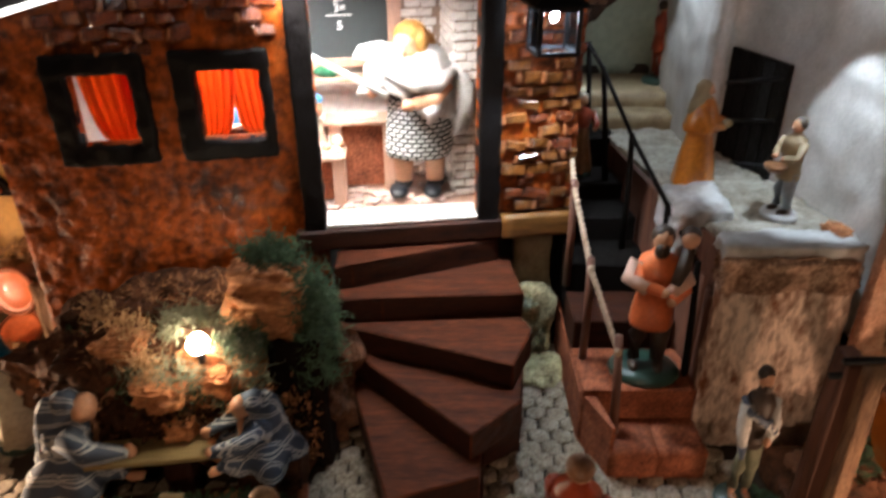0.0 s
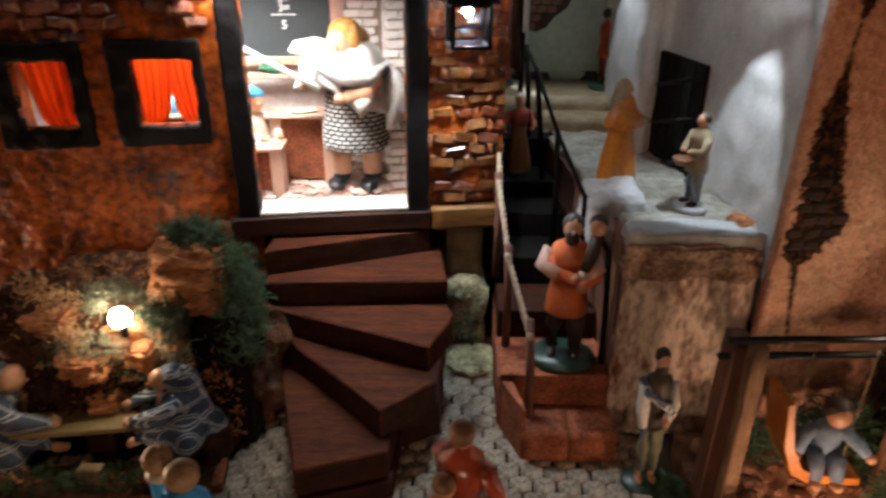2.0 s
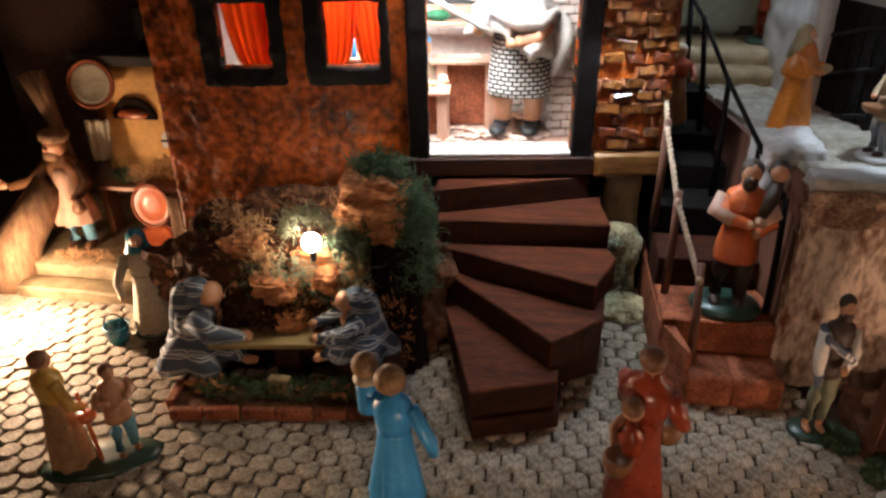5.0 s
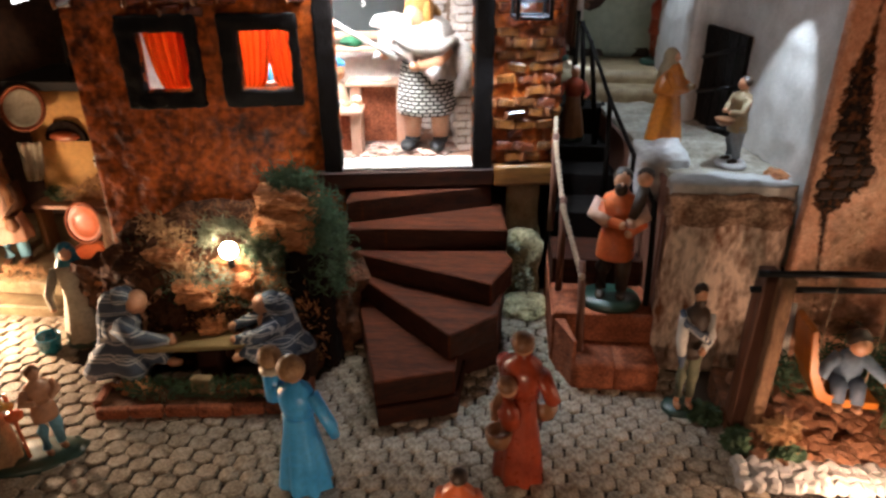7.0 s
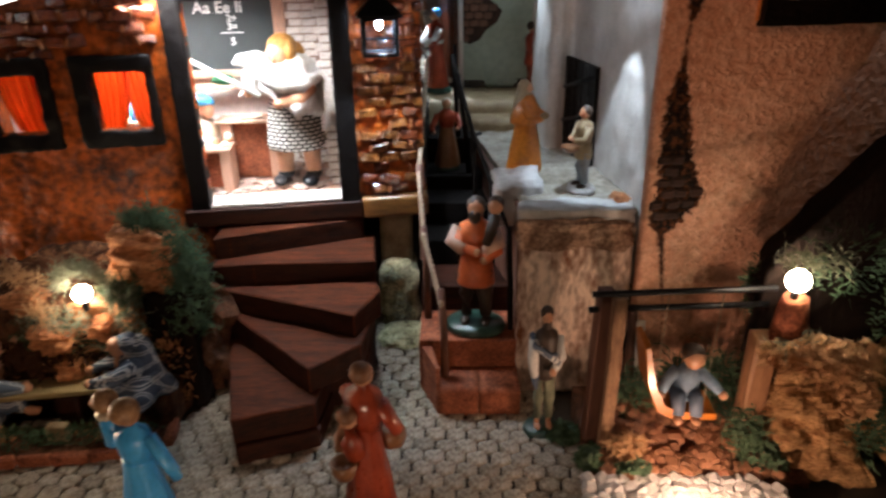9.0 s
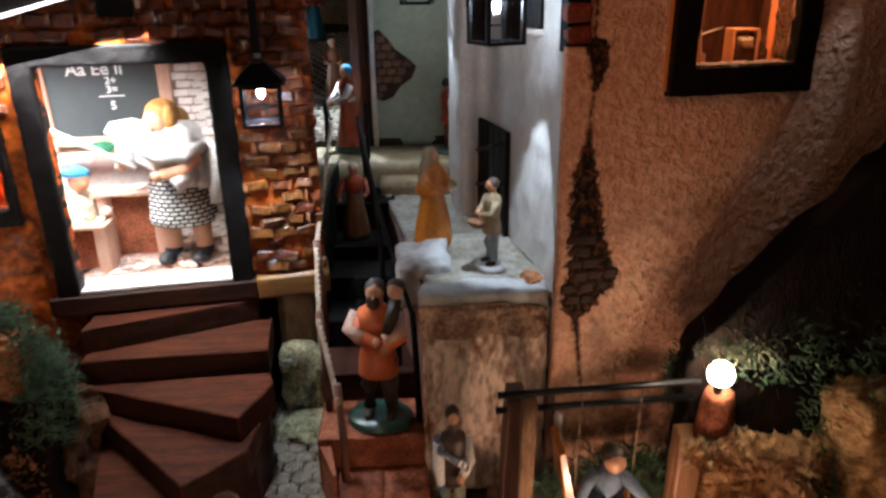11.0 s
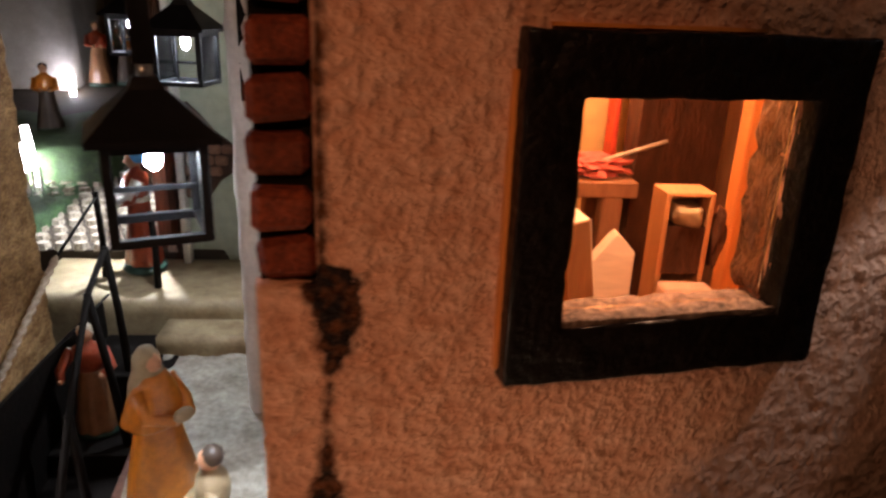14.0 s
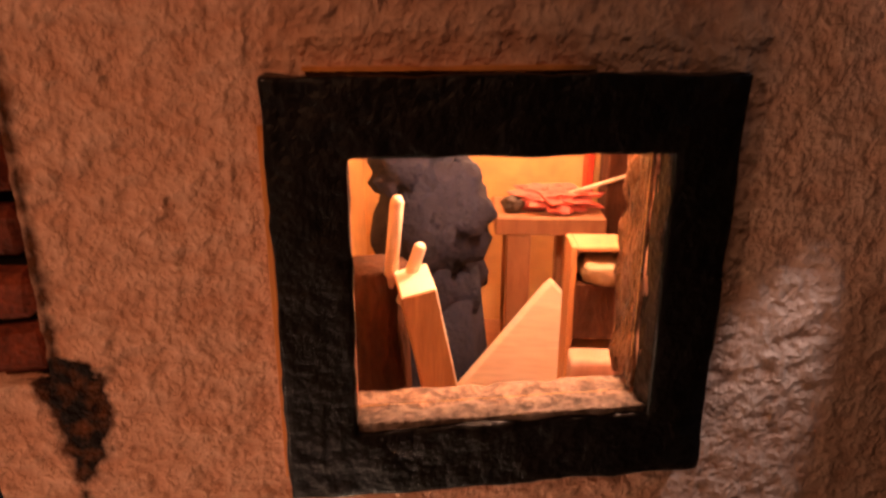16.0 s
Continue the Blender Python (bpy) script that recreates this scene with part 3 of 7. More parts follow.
def fluff(name, blobs, n, size, material, label, category, seed=1, strand=False, kind="stuff", parent=None):
    """Moss, leaves or sprigs: many small blades spread through lumps ((x, y, z), (rx, ry, rz))."""
    rng = random.Random(seed)
    verts, faces = [], []
    for c, r in blobs:
        for _ in range(n):
            d = Vector((rng.gauss(0, 1), rng.gauss(0, 1), rng.gauss(0, 1))).normalized()
            k = rng.uniform(0.55, 1.05) * (1 + 0.25 * noise.noise(d * 2.3 + Vector(c) * 40))
            p = Vector((c[0] + d.x * r[0] * k, c[1] + d.y * r[1] * k, c[2] + d.z * r[2] * k))
            if strand:
                a = (d + Vector((rng.uniform(-1, 1), rng.uniform(-1, 1), rng.uniform(-0.6, 1)))).normalized()
                w = a.orthogonal().normalized() * size * 0.12
                L = size * rng.uniform(0.7, 1.8)
                q, e = p + a * L * 0.5, a.orthogonal() * L * rng.uniform(-0.35, 0.35)
                i = len(verts)
                verts += [p - w, p + w, q + e + w, q + e - w, p + a * L]
                faces += [(i, i + 1, i + 2, i + 3), (i + 3, i + 2, i + 4)]
            else:
                a = Vector((rng.uniform(-1, 1), rng.uniform(-1, 1), rng.uniform(-1, 1))).normalized()
                b = a.orthogonal().normalized()
                s = size * rng.uniform(0.6, 1.3)
                i = len(verts)
                verts += [p - a * s, p + b * s * 0.45, p + a * s, p - b * s * 0.45 + a.cross(b) * s * 0.3]
                faces += [(i, i + 1, i + 2, i + 3)]
    me = bpy.data.meshes.new(name)
    me.from_pydata([tuple(v) for v in verts], [], faces)
    me.materials.append(material)
    ob = new(name, me)
    if parent:
        ob.parent = parent
    return tagged(ob, label, category, "", kind)


def curls(name, blobs, n, length, width, material, label, category, seed=1, bend=1.0):
    """Curly moss: thin ribbons that wander and coil through lumps."""
    rng = random.Random(seed)
    verts, faces = [], []
    for c, r in blobs:
        for _ in range(n):
            d = Vector((rng.gauss(0, 1), rng.gauss(0, 1), rng.gauss(0, 1))).normalized()
            k = rng.uniform(0.35, 1.0)
            p = Vector((c[0] + d.x * r[0] * k, c[1] + d.y * r[1] * k, c[2] + d.z * r[2] * k))
            a = (d * 0.6 + Vector((rng.uniform(-1, 1), rng.uniform(-1, 1), rng.uniform(-0.7, 0.8)))).normalized()
            axis = Vector((rng.gauss(0, 1), rng.gauss(0, 1), rng.gauss(0, 1))).normalized()
            steps, L = 8, length * rng.uniform(0.6, 1.5)
            turn = Matrix.Rotation(bend * rng.uniform(0.25, 0.85), 3, axis)
            i = len(verts)
            for q in range(steps + 1):
                w = a.orthogonal().normalized() * width * (1 - 0.6 * q / steps) * rng.uniform(0.7, 1.3)
                verts += [p - w, p + w]
                p = p + a * L / steps
                a = (turn @ a + Vector((rng.uniform(-1, 1), rng.uniform(-1, 1), rng.uniform(-1, 1))) * 0.22).normalized()
            faces += [(i + 2 * q, i + 2 * q + 1, i + 2 * q + 3, i + 2 * q + 2) for q in range(steps)]
    me = bpy.data.meshes.new(name)
    me.from_pydata([tuple(v) for v in verts], [], faces)
    me.materials.append(material)
    return tagged(new(name, me), label, category, "", "stuff")


def twist(bm, pts, r, mi=0, turns=14, strands=2):
    """Twisted twine along a line of points."""
    pts = [Vector(p) for p in pts]
    n = turns * 6
    for s in range(strands):
        line = []
        for i in range(n + 1):
            f = i / n * (len(pts) - 1)
            j = min(int(f), len(pts) - 2)
            p = pts[j].lerp(pts[j + 1], f - j)
            d = (pts[j + 1] - pts[j]).normalized()
            u = d.orthogonal().normalized()
            w = d.cross(u)
            a = 2 * math.pi * (turns * i / n + s / strands)
            line.append(p + r * 0.6 * (u * math.cos(a) + w * math.sin(a)))
        tube(bm, line, r * 0.75, mi, 5)

# ---- the setting: room, ground ----
bm = bmesh.new()
box(bm, -2.6, 2.6, -2.2, 3.2, -0.06, -0.006)
solid("ground", bm, M["ground"], "dark earth-coloured base of the model village", "ground", kind="structure")
bm = bmesh.new()
for q in ((-2.6, 2.6, 3.2, 3.26, -0.06, 2.3), (-2.6, 2.6, -2.26, -2.2, -0.06, 2.3), (-2.66, -2.6, -2.2, 3.2, -0.06, 2.3), (2.6, 2.66, -2.2, 3.2, -0.06, 2.3)):
    box(bm, *q)
solid("wall_outer", bm, M["room"], "dim brown walls of the surrounding room", "wall", kind="structure")
bm = bmesh.new()
box(bm, -2.6, 2.6, -2.2, 3.2, 2.3, 2.36)
solid("ceiling", bm, M["room"], "dim ceiling of the surrounding room", "ceiling", kind="structure")
bm = bmesh.new()
box(bm, -0.80, 0.30, 0.18, 0.70, -0.02, -0.0015)
pavement = solid("pavement", bm, M["joint"], "cobbled square with dark sandy joints", "pavement", kind="structure")


def wall_panel(bm, u0, u1, z0, z1, thick=0.012, step=0.004, amp=0.0, scale=60.0, mi=0, v0=0.0):
    """A stretch of wall in its own plane, its face uneven; z1 may be a function of u."""
    nu, top = max(2, round((u1 - u0) / step)), (z1 if callable(z1) else (lambda u: z1))
    nz = max(2, round((top(u1) - z0) / step))
    rows = []
    for j in range(nz + 1):
        row = []
        for i in range(nu + 1):
            u = u0 + (u1 - u0) * i / nu
            z = z0 + (top(u) - z0) * j / nz
            d = amp * (noise.noise(Vector((u * scale, 3.1, z * scale))) + 0.6 * noise.noise(Vector((u * scale * 2.3, 7.7, z * scale * 2.3))))
            row.append(bm.verts.new((u, v0 + d, z)))
        rows.append(row)
    for a, b in zip(rows, rows[1:]):
        for i in range(nu):
            f = bm.faces.new((a[i], a[i + 1], b[i + 1], b[i]))
            f.material_index, f.smooth = mi, True
    back = [bm.verts.new((u, v0 + thick, z)) for u, z in ((u0, z0), (u1, z0), (u1, top(u1)), (u0, top(u0)))]
    bm.faces.new(back[::-1]).material_index = mi
    edges = ([r[0] for r in rows][::-1], back[3], back[0]), ([r[-1] for r in rows], back[1], back[2]), (rows[0], back[0], back[1]), (rows[-1][::-1], back[2], back[3])
    for line, p, q in edges:
        bm.faces.new(list(line)[::-1] + [p, q]).material_index = mi


def wall_face(bm, us, zs, holes, thick, step, amp, scale, v0=0.0, top=None, mi=0):
    """A whole wall front with openings: one uneven grid, given thickness. holes: (u0, u1, z0, z1)."""
    def lines(marks):
        out = []
        for a, b in zip(marks, marks[1:]):
            k = max(1, round((b - a) / step))
            out += [a + (b - a) * i / k for i in range(k)]
        return out + [marks[-1]]
    U, Z = lines(us), lines(zs)
    grid = {}

    def at(i, j):
        if (i, j) not in grid:
            u, z = U[i], Z[j]
            d = amp * (noise.noise(Vector((u * scale, 3.1, z * scale))) + 0.6 * noise.noise(Vector((u * scale * 2.3, 7.7, z * scale * 2.3))))
            grid[i, j] = bm.verts.new((u, v0 + d, min(z, top(u)) if top else z))
        return grid[i, j]
    fs = []
    for i in range(len(U) - 1):
        for j in range(len(Z) - 1):
            u, z = (U[i] + U[i + 1]) / 2, (Z[j] + Z[j + 1]) / 2
            if any(a < u < b and c < z < d for a, b, c, d in holes) or (top and Z[j] >= min(top(U[i]), top(U[i + 1])) - 1e-4):
                continue
            fs.append(bm.faces.new((at(i, j), at(i + 1, j), at(i + 1, j + 1), at(i, j + 1))))
    for f in fs:
        f.smooth, f.material_index = True, mi
    rim = [e for e in bm.edges if len(e.link_faces) == 1]
    r = bmesh.ops.extrude_edge_only(bm, edges=rim)
    for v in (e for e in r["geom"] if isinstance(e, bmesh.types.BMVert)):
        v.co.y = v0 + thick


# ---- the schoolhouse ----
HO, HA = (-0.36, 0.583, 0.0), 9.37
house = thing("schoolhouse", "rust-coloured rough schoolhouse with black frames, lit inside", "house", HO, HA)


def roof_z(u):
    return 0.358 + 0.266 * u


bm = bmesh.new()
wall_face(bm, [0, 0.068, 0.1155, 0.167, 0.219, 0.2635, 0.4064, 0.500], [0.08, 0.172, 0.261, 0.320, 0.386, 0.50],
          [(0.068, 0.1155, 0.261, 0.320), (0.167, 0.219, 0.261, 0.320), (0.2635, 0.4064, 0.0, 0.386), (0.4064, 0.51, 0.0, 0.172)], 0.012, 0.0028, 0.0022, 62, 0.0, lambda u: roof_z(u) + 0.004)
part("front_wall", bm, M["cork"], house, "rough rust-painted front wall")
bm = bmesh.new()
box(bm, 0.0, 0.012, 0.0125, 0.172, 0.08, 0.36)
part("side_wall", bm, M["cork"], house)
bm = bmesh.new()
wall_panel(bm, 0.0125, 0.17, 0.15, 0.49, amp=0.002, scale=75)
bmesh.ops.transform(bm, matrix=Matrix.Translation((0.500, 0, 0)) @ Matrix.Rotation(radians(90), 4, "Z"), verts=bm.verts)
part("side_wall", bm, M["ochrebark"], house, "rough ochre side wall")
bm = bmesh.new()
box(bm, 0.013, 0.487, 0.152, 0.165, 0.15, 0.42)
part("back_wall", bm, M["roomwall"], house, "pale grey plastered back wall")
bm = bmesh.new()
box(bm, 0.013, 0.487, 0.013, 0.152, 0.150, 0.1705)
part("floor", bm, M["pinkwood"], house)
bm = bmesh.new()
box(bm, 0.262, 0.408, -0.004, 0.030, 0.1708, 0.1735, 0.0006)
part("threshold", bm, M["whitefloor"], house, "white-painted threshold board")
bm = bmesh.new()
box(bm, 0.013, 0.487, 0.013, 0.152, 0.402, 0.408)
part("inner_ceiling", bm, M["roomwall"], house)
# roof slab with a pale fascia edge, sloping with the gable
bm = bmesh.new()
v = [(-0.03, -0.02), (0.56, -0.02), (0.56, 0.19), (-0.03, 0.19)]
lo = [bm.verts.new((u, w, roof_z(u) + 0.001)) for u, w in v]
hi = [bm.verts.new((u, w, roof_z(u) + 0.05)) for u, w in v]
for q in ((lo[3], lo[2], lo[1], lo[0]), (hi[0], hi[1], hi[2], hi[3])):
    bm.faces.new(q)
for i in range(4):
    bm.faces.new((lo[i], lo[(i + 1) % 4], hi[(i + 1) % 4], hi[i]))
roof = part("roof", bm, M["roof"], house, "dark sloping roof board")
bm = bmesh.new()
tube(bm, [(-0.03, -0.0215, roof_z(-0.03) + 0.0025), (0.2, -0.0215, roof_z(0.2) + 0.0025), (0.40, -0.0215, roof_z(0.4) + 0.0020)], [0.0026, 0.0022, 0.0008], 0, 6)
part("light_strip", bm, glow("lit_roof_strip", (1.0, 0.93, 0.85), 4), roof, "thin glowing white strip under the roof edge")
bm = bmesh.new()
box(bm, 0.325, 0.355, -0.010, -0.0045, 0.425, 0.449, 0.001)
hatch = part("attic_hatch", bm, M["black"], house, "small black attic hatch")
bm = bmesh.new()
box(bm, 0.357, 0.3605, -0.0105, -0.006, 0.432, 0.453, 0.0008)
part("strip", bm, M["pale_edge"], hatch, "pale upright strip")


def frame_bars(u0, u1, z0, z1, i0, i1, j0, j1, v0, v1, parent, material, bev=0.002, amp=0.0012, foot=True):
    """A one-piece frame round an opening, its edges worn; foot: with a bar below."""
    step, k = 0.004, []
    bm = bmesh.new()
    wall_face(bm, [u0, i0, i1, u1], [z0, j0, j1, z1] if foot else [z0, j1, z1], [(i0, i1, j0 if foot else 0, j1)], v1 - v0, step, 0.0, 1, v0)
    rim = [e for e in bm.edges if abs(e.verts[0].co.y - v0) < 1e-6 and abs(e.verts[1].co.y - v0) < 1e-6 and any(abs(f.normal.y) < 0.5 for f in e.link_faces)]
    bm.normal_update()
    rim = [e for e in bm.edges if len(e.link_faces) == 2 and abs(e.link_faces[0].normal.dot(e.link_faces[1].normal)) < 0.5]
    bmesh.ops.bevel(bm, geom=rim, offset=bev, segments=2, affect="EDGES", profile=0.6)
    wobble(bm, amp, 85, shift=u0 * 50)
    for f in bm.faces:
        f.smooth = True
    part("frame", bm, material, parent)


def pleats(bm, u0, u1, z0, z1, v, gather, n=26, m=14, k=5, side=1):
    """A hanging cloth drawn to one side: gathered towards its lower corner."""
    w = (u1 - u0) * (1 - gather)
    tied(bm, u0, u1, u0 if side > 0 else u1 - w, u0 + w if side > 0 else u1, z0, z1, v, n, m, k)


def tied(bm, u0, u1, b0, b1, z0, z1, v, n=36, m=16, k=5):
    """A curtain from (u0, u1) at its top to (b0, b1) at its foot, its edges bowed."""
    rows = []
    for j in range(m + 1):
        f = (j / m) ** 0.42
        row = []
        for i in range(n + 1):
            g = i / n
            a, b = b0 + (u0 - b0) * f, b1 + (u1 - b1) * f
            row.append(bm.verts.new((a + (b - a) * g, v + 0.0026 * math.sin(g * k * 2 * math.pi + 0.6 * f) + 0.001 * math.sin(g * 23), z0 + (z1 - z0) * j / m)))
        rows.append(row)
    for a, b in zip(rows, rows[1:]):
        for i in range(n):
            bm.faces.new((a[i], a[i + 1], b[i + 1], b[i])).smooth = True
    r = bmesh.ops.extrude_face_region(bm, geom=bm.faces[:])
    bmesh.ops.translate(bm, vec=(0, 0.0006, 0), verts=[e for e in r["geom"] if isinstance(e, bmesh.types.BMVert)])


for o0, o1, i0, i1 in ((0.0497, 0.1287, 0.068, 0.1155), (0.149, 0.228, 0.167, 0.219)):
    win = part("window", bmesh.new(), M["black"], house, "black-framed square window with orange curtains")
    frame_bars(o0, o1, 0.244, 0.337, i0, i1, 0.261, 0.320, -0.007, 0.006, win, M["black"], 0.003, 0.0022)
    mid = (i0 + i1) / 2
    w = i1 - i0
    for a, b, c, d, vv in ((-0.08, 0.60, -0.08, 0.26, 0.020), (0.40, 1.08, 0.66, 1.08, 0.023)) if i0 > 0.1 else ((-0.04, 0.96, 0.36, 0.86, 0.020), (0.66, 1.08, 0.88, 1.08, 0.024)):
        bm = bmesh.new()
        tied(bm, i0 + w * a, i0 + w * b, i0 + w * c, i0 + w * d, 0.257, 0.324, vv)
        part("curtain", bm, M["curtain"], win, "gathered orange-red curtain")
# door frame
door = part("doorway", bmesh.new(), M["black"], house, "open doorway with black jambs")
frame_bars(0.2435, 0.427, 0.152, 0.403, 0.2635, 0.4064, 0.152, 0.385, -0.008, 0.012, door, M["black"], 0.0025, 0.0012, False)
# beams below the threshold
bm = bmesh.new()
box(bm, 0.235, 0.43, -0.010, 0.02, 0.150, 0.1705, 0.002)
part("sill_beam", bm, M["stairside"], house, "dark red sill beam")
bm = rough_box(0.43, 0.503, -0.012, 0.02, 0.150, 0.173, 5, 0.0016, 70)
part("corner_beam", bm, M["beam"], house, "varnished ochre corner beam")

# schoolroom contents, in the house's own plane


def at_house(u, v, z):
    m = pose(*HO, 0, 0, HA)
    return tuple(m @ Vector((u, v, z)))


board = thing("blackboard", "slate blackboard with chalk letters in a wooden frame", "blackboard", at_house(0, 0, 0), HA)
bm = bmesh.new()
box(bm, 0.225, 0.338, 0.1455, 0.150, 0.296, 0.392)
part("slate", bm, M["chalkboard"], board)
for q in ((0.338, 0.352, 0.142, 0.1515, 0.24, 0.401), (0.211, 0.225, 0.142, 0.1515, 0.28, 0.401), (0.225, 0.338, 0.140, 0.1515, 0.287, 0.296)):
    bm = bmesh.new()
    box(bm, *q, 0.001)
    part("frame_bar", bm, M["pinkwood"], board)


def chalk(text, u, z, size, v=0.1448):
    cu = bpy.data.curves.new("chalk_writing", "FONT")
    cu.body, cu.size, cu.extrude, cu.offset = text, size, 0.0002, 0.0003
    cu.materials.append(M["chalk"])
    ob = new("chalk_writing", cu)
    ob.parent = board
    ob.matrix_basis = pose(u, v, z, 90, 0, 0)


chalk("Aa Ee Ii", 0.2465, 0.3620, 0.0185)
chalk("2+", 0.284, 0.3520, 0.0110)
chalk("3=", 0.284, 0.3425, 0.0110)
chalk("5", 0.286, 0.3250, 0.0120)
bm = bmesh.new()
box(bm, 0.276, 0.302, 0.1445, 0.1453, 0.3385, 0.3397)
part("chalk_line", bm, M["chalk"], board)

bm = bmesh.new()
box(bm, 0.225, 0.335, 0.120, 0.140, 0.276, 0.281, 0.001)
solid("chalk_shelf", bm, M["pinkwood"], "narrow pale wooden shelf under the blackboard", "shelf", at_house(0, 0, 0), HA)
bm = bmesh.new()
rock(bm, (0.272, 0.128, 0.287), (0.014, 0.008, 0.006), 0, 2, 0.4, 2.2, 3.0)
solid("green_bundle", bm, mat("green_cloth", (0.02, 0.16, 0.07), (0.01, 0.07, 0.03), 0.7, scale=120, bump=0.6), "crumpled green cloth bundle on the shelf", "cloth", at_house(0, 0, 0), HA)


def school_desk(u, v, rz, w=0.05, h=0.042, group="school desks"):
    d = thing("school_desk", "small plain wooden school desk", "desk", at_house(u, v, 0.1706), HA + rz, group)
    bm = bmesh.new()
    box(bm, -w / 2, w / 2, -0.018, 0.018, h - 0.004, h, 0.0008)
    part("desktop", bm, M["pinkwood"], d)
    for s in (-1, 1):
        bm = bmesh.new()
        box(bm, s * w * 0.36 - 0.006, s * w * 0.36 + 0.006, -0.014, 0.014, 0, h - 0.0041, 0.0006)
        part("side_panel", bm, M["pinkwood"], d)
    bm = bmesh.new()
    box(bm, -w * 0.3, w * 0.3, -0.006, 0.009, 0.006, h - 0.005)
    part("front_panel", bm, M["brickred"], d, "reddish brown front panel")
    return d


bm = bmesh.new()
lathe(bm, [(0.0050, 0), (0.0056, 0.006), (0.0060, 0.018), (0.005, 0.0175), (0.004, 0.003)], 0, 18)
solid("blue_cup", bm, M["blue"], "plain sky-blue cup on a school desk", "cup", at_house(0.184, 0.060, 0.2576), HA)
school_desk(0.186, 0.068, 0, 0.060, 0.0868)
school_desk(0.304, 0.090, -4, 0.074, 0.078)
school_desk(0.258, 0.058, -4, 0.056, 0.054)
for u, v, z in ((0.306, 0.087, 0.2490), (0.268, 0.056, 0.2250)):
    bk = thing("open_book", "open book with blank pale pages on a desk", "book", at_house(u, v, z), HA + 8, "open books")
    for s in (-1, 1):
        bm = bmesh.new()
        box(bm, min(0, s * 0.013), max(0, s * 0.013), -0.009, 0.009, 0, 0.0014, 0.0003)
        bmesh.ops.rotate(bm, verts=bm.verts, cent=(0, 0, 0), matrix=Matrix.Rotation(radians(-6 * s), 3, "Y"))
        part("page", bm, M["cream"], bk)

# inner brick pier and right-hand brick wall
brick_meshes = {}


def piece_mesh(key, sx, sy, sz, material, n=5, bev=0.12):
    """A few alike uneven blocks that pieces share."""
    out = []
    for k in range(n):
        rng = random.Random(k * 7 + len(key))
        b = bmesh.new()
        vs = box(b, -sx / 2, sx / 2, -sy / 2, sy / 2, -sz / 2, sz / 2)
        for q in b.verts:
            q.co += Vector((rng.uniform(-1, 1) * sx * 0.06, rng.uniform(-1, 1) * sy * 0.12, rng.uniform(-1, 1) * sz * 0.10))
        bmesh.ops.bevel(b, geom=b.edges[:], offset=min(sx, sz) * bev, segments=1, affect="EDGES", profile=0.5)
        me = bpy.data.meshes.new(key)
        b.to_mesh(me)
        b.free()
        me.materials.append(material)
        out.append(me)
    return out


def piece(name, me, parent, m):
    ob = new(name, me)
    ob.parent = parent
    ob.matrix_basis = m
    return ob


pier = thing("brick_pier", "white-painted brick pier with brown mortar inside the school", "pier", at_house(0, 0, 0), HA)
bm = bmesh.new()
box(bm, 0.395, 0.425, 0.055, 0.150, 0.1706, 0.4015)
part("mortar", bm, M["whitemortar"], pier)
wb = piece_mesh("white_brick", 0.0155, 0.004, 0.0072, M["whitebrick"])
rng = random.Random(5)
for j in range(25):
    z = 0.1755 + j * 0.0091
    for i in range(2):
        piece("brick", wb[rng.randrange(5)], pier, pose(0.4025 + i * 0.0165 - (0.006 if j % 2 else 0), 0.0545, z, 0, 0, 0))
    for i in range(5):
        piece("brick", wb[rng.randrange(5)], pier, pose(0.3945, 0.066 + i * 0.0175 + (0.006 if j % 2 else 0), z, 0, 0, 90))
bm = bmesh.new()
box(bm, 0.3525, 0.394, 0.1475, 0.1515, 0.1706, 0.4015)
bwall = solid("brick_wall", bm, M["whitemortar"], "white-painted brick panel beside the blackboard", "brick wall", at_house(0, 0, 0), HA)
for j in range(25):
    for i in range(3):
        if 0.358 + i * 0.0165 < 0.389:
            piece("brick", wb[rng.randrange(5)], bwall, pose(0.3605 + i * 0.0165 + (0.004 if j % 2 else 0), 0.1468, 0.1755 + j * 0.0091))
# rubble on the schoolroom floor
rub = thing("rubble_floor", "floor of pale broken brick pieces", "rubble", at_house(0, 0, 0), HA)
rb = piece_mesh("rubble_piece", 0.013, 0.009, 0.004, M["rubble"])
for k in range(85):
    u, v = rng.uniform(0.25, 0.392), rng.uniform(0.036, 0.145)
    piece("rubble_piece", rb[k % 5], rub, pose(u, v, 0.1727, rng.uniform(-8, 8), rng.uniform(-8, 8), rng.uniform(0, 180)))


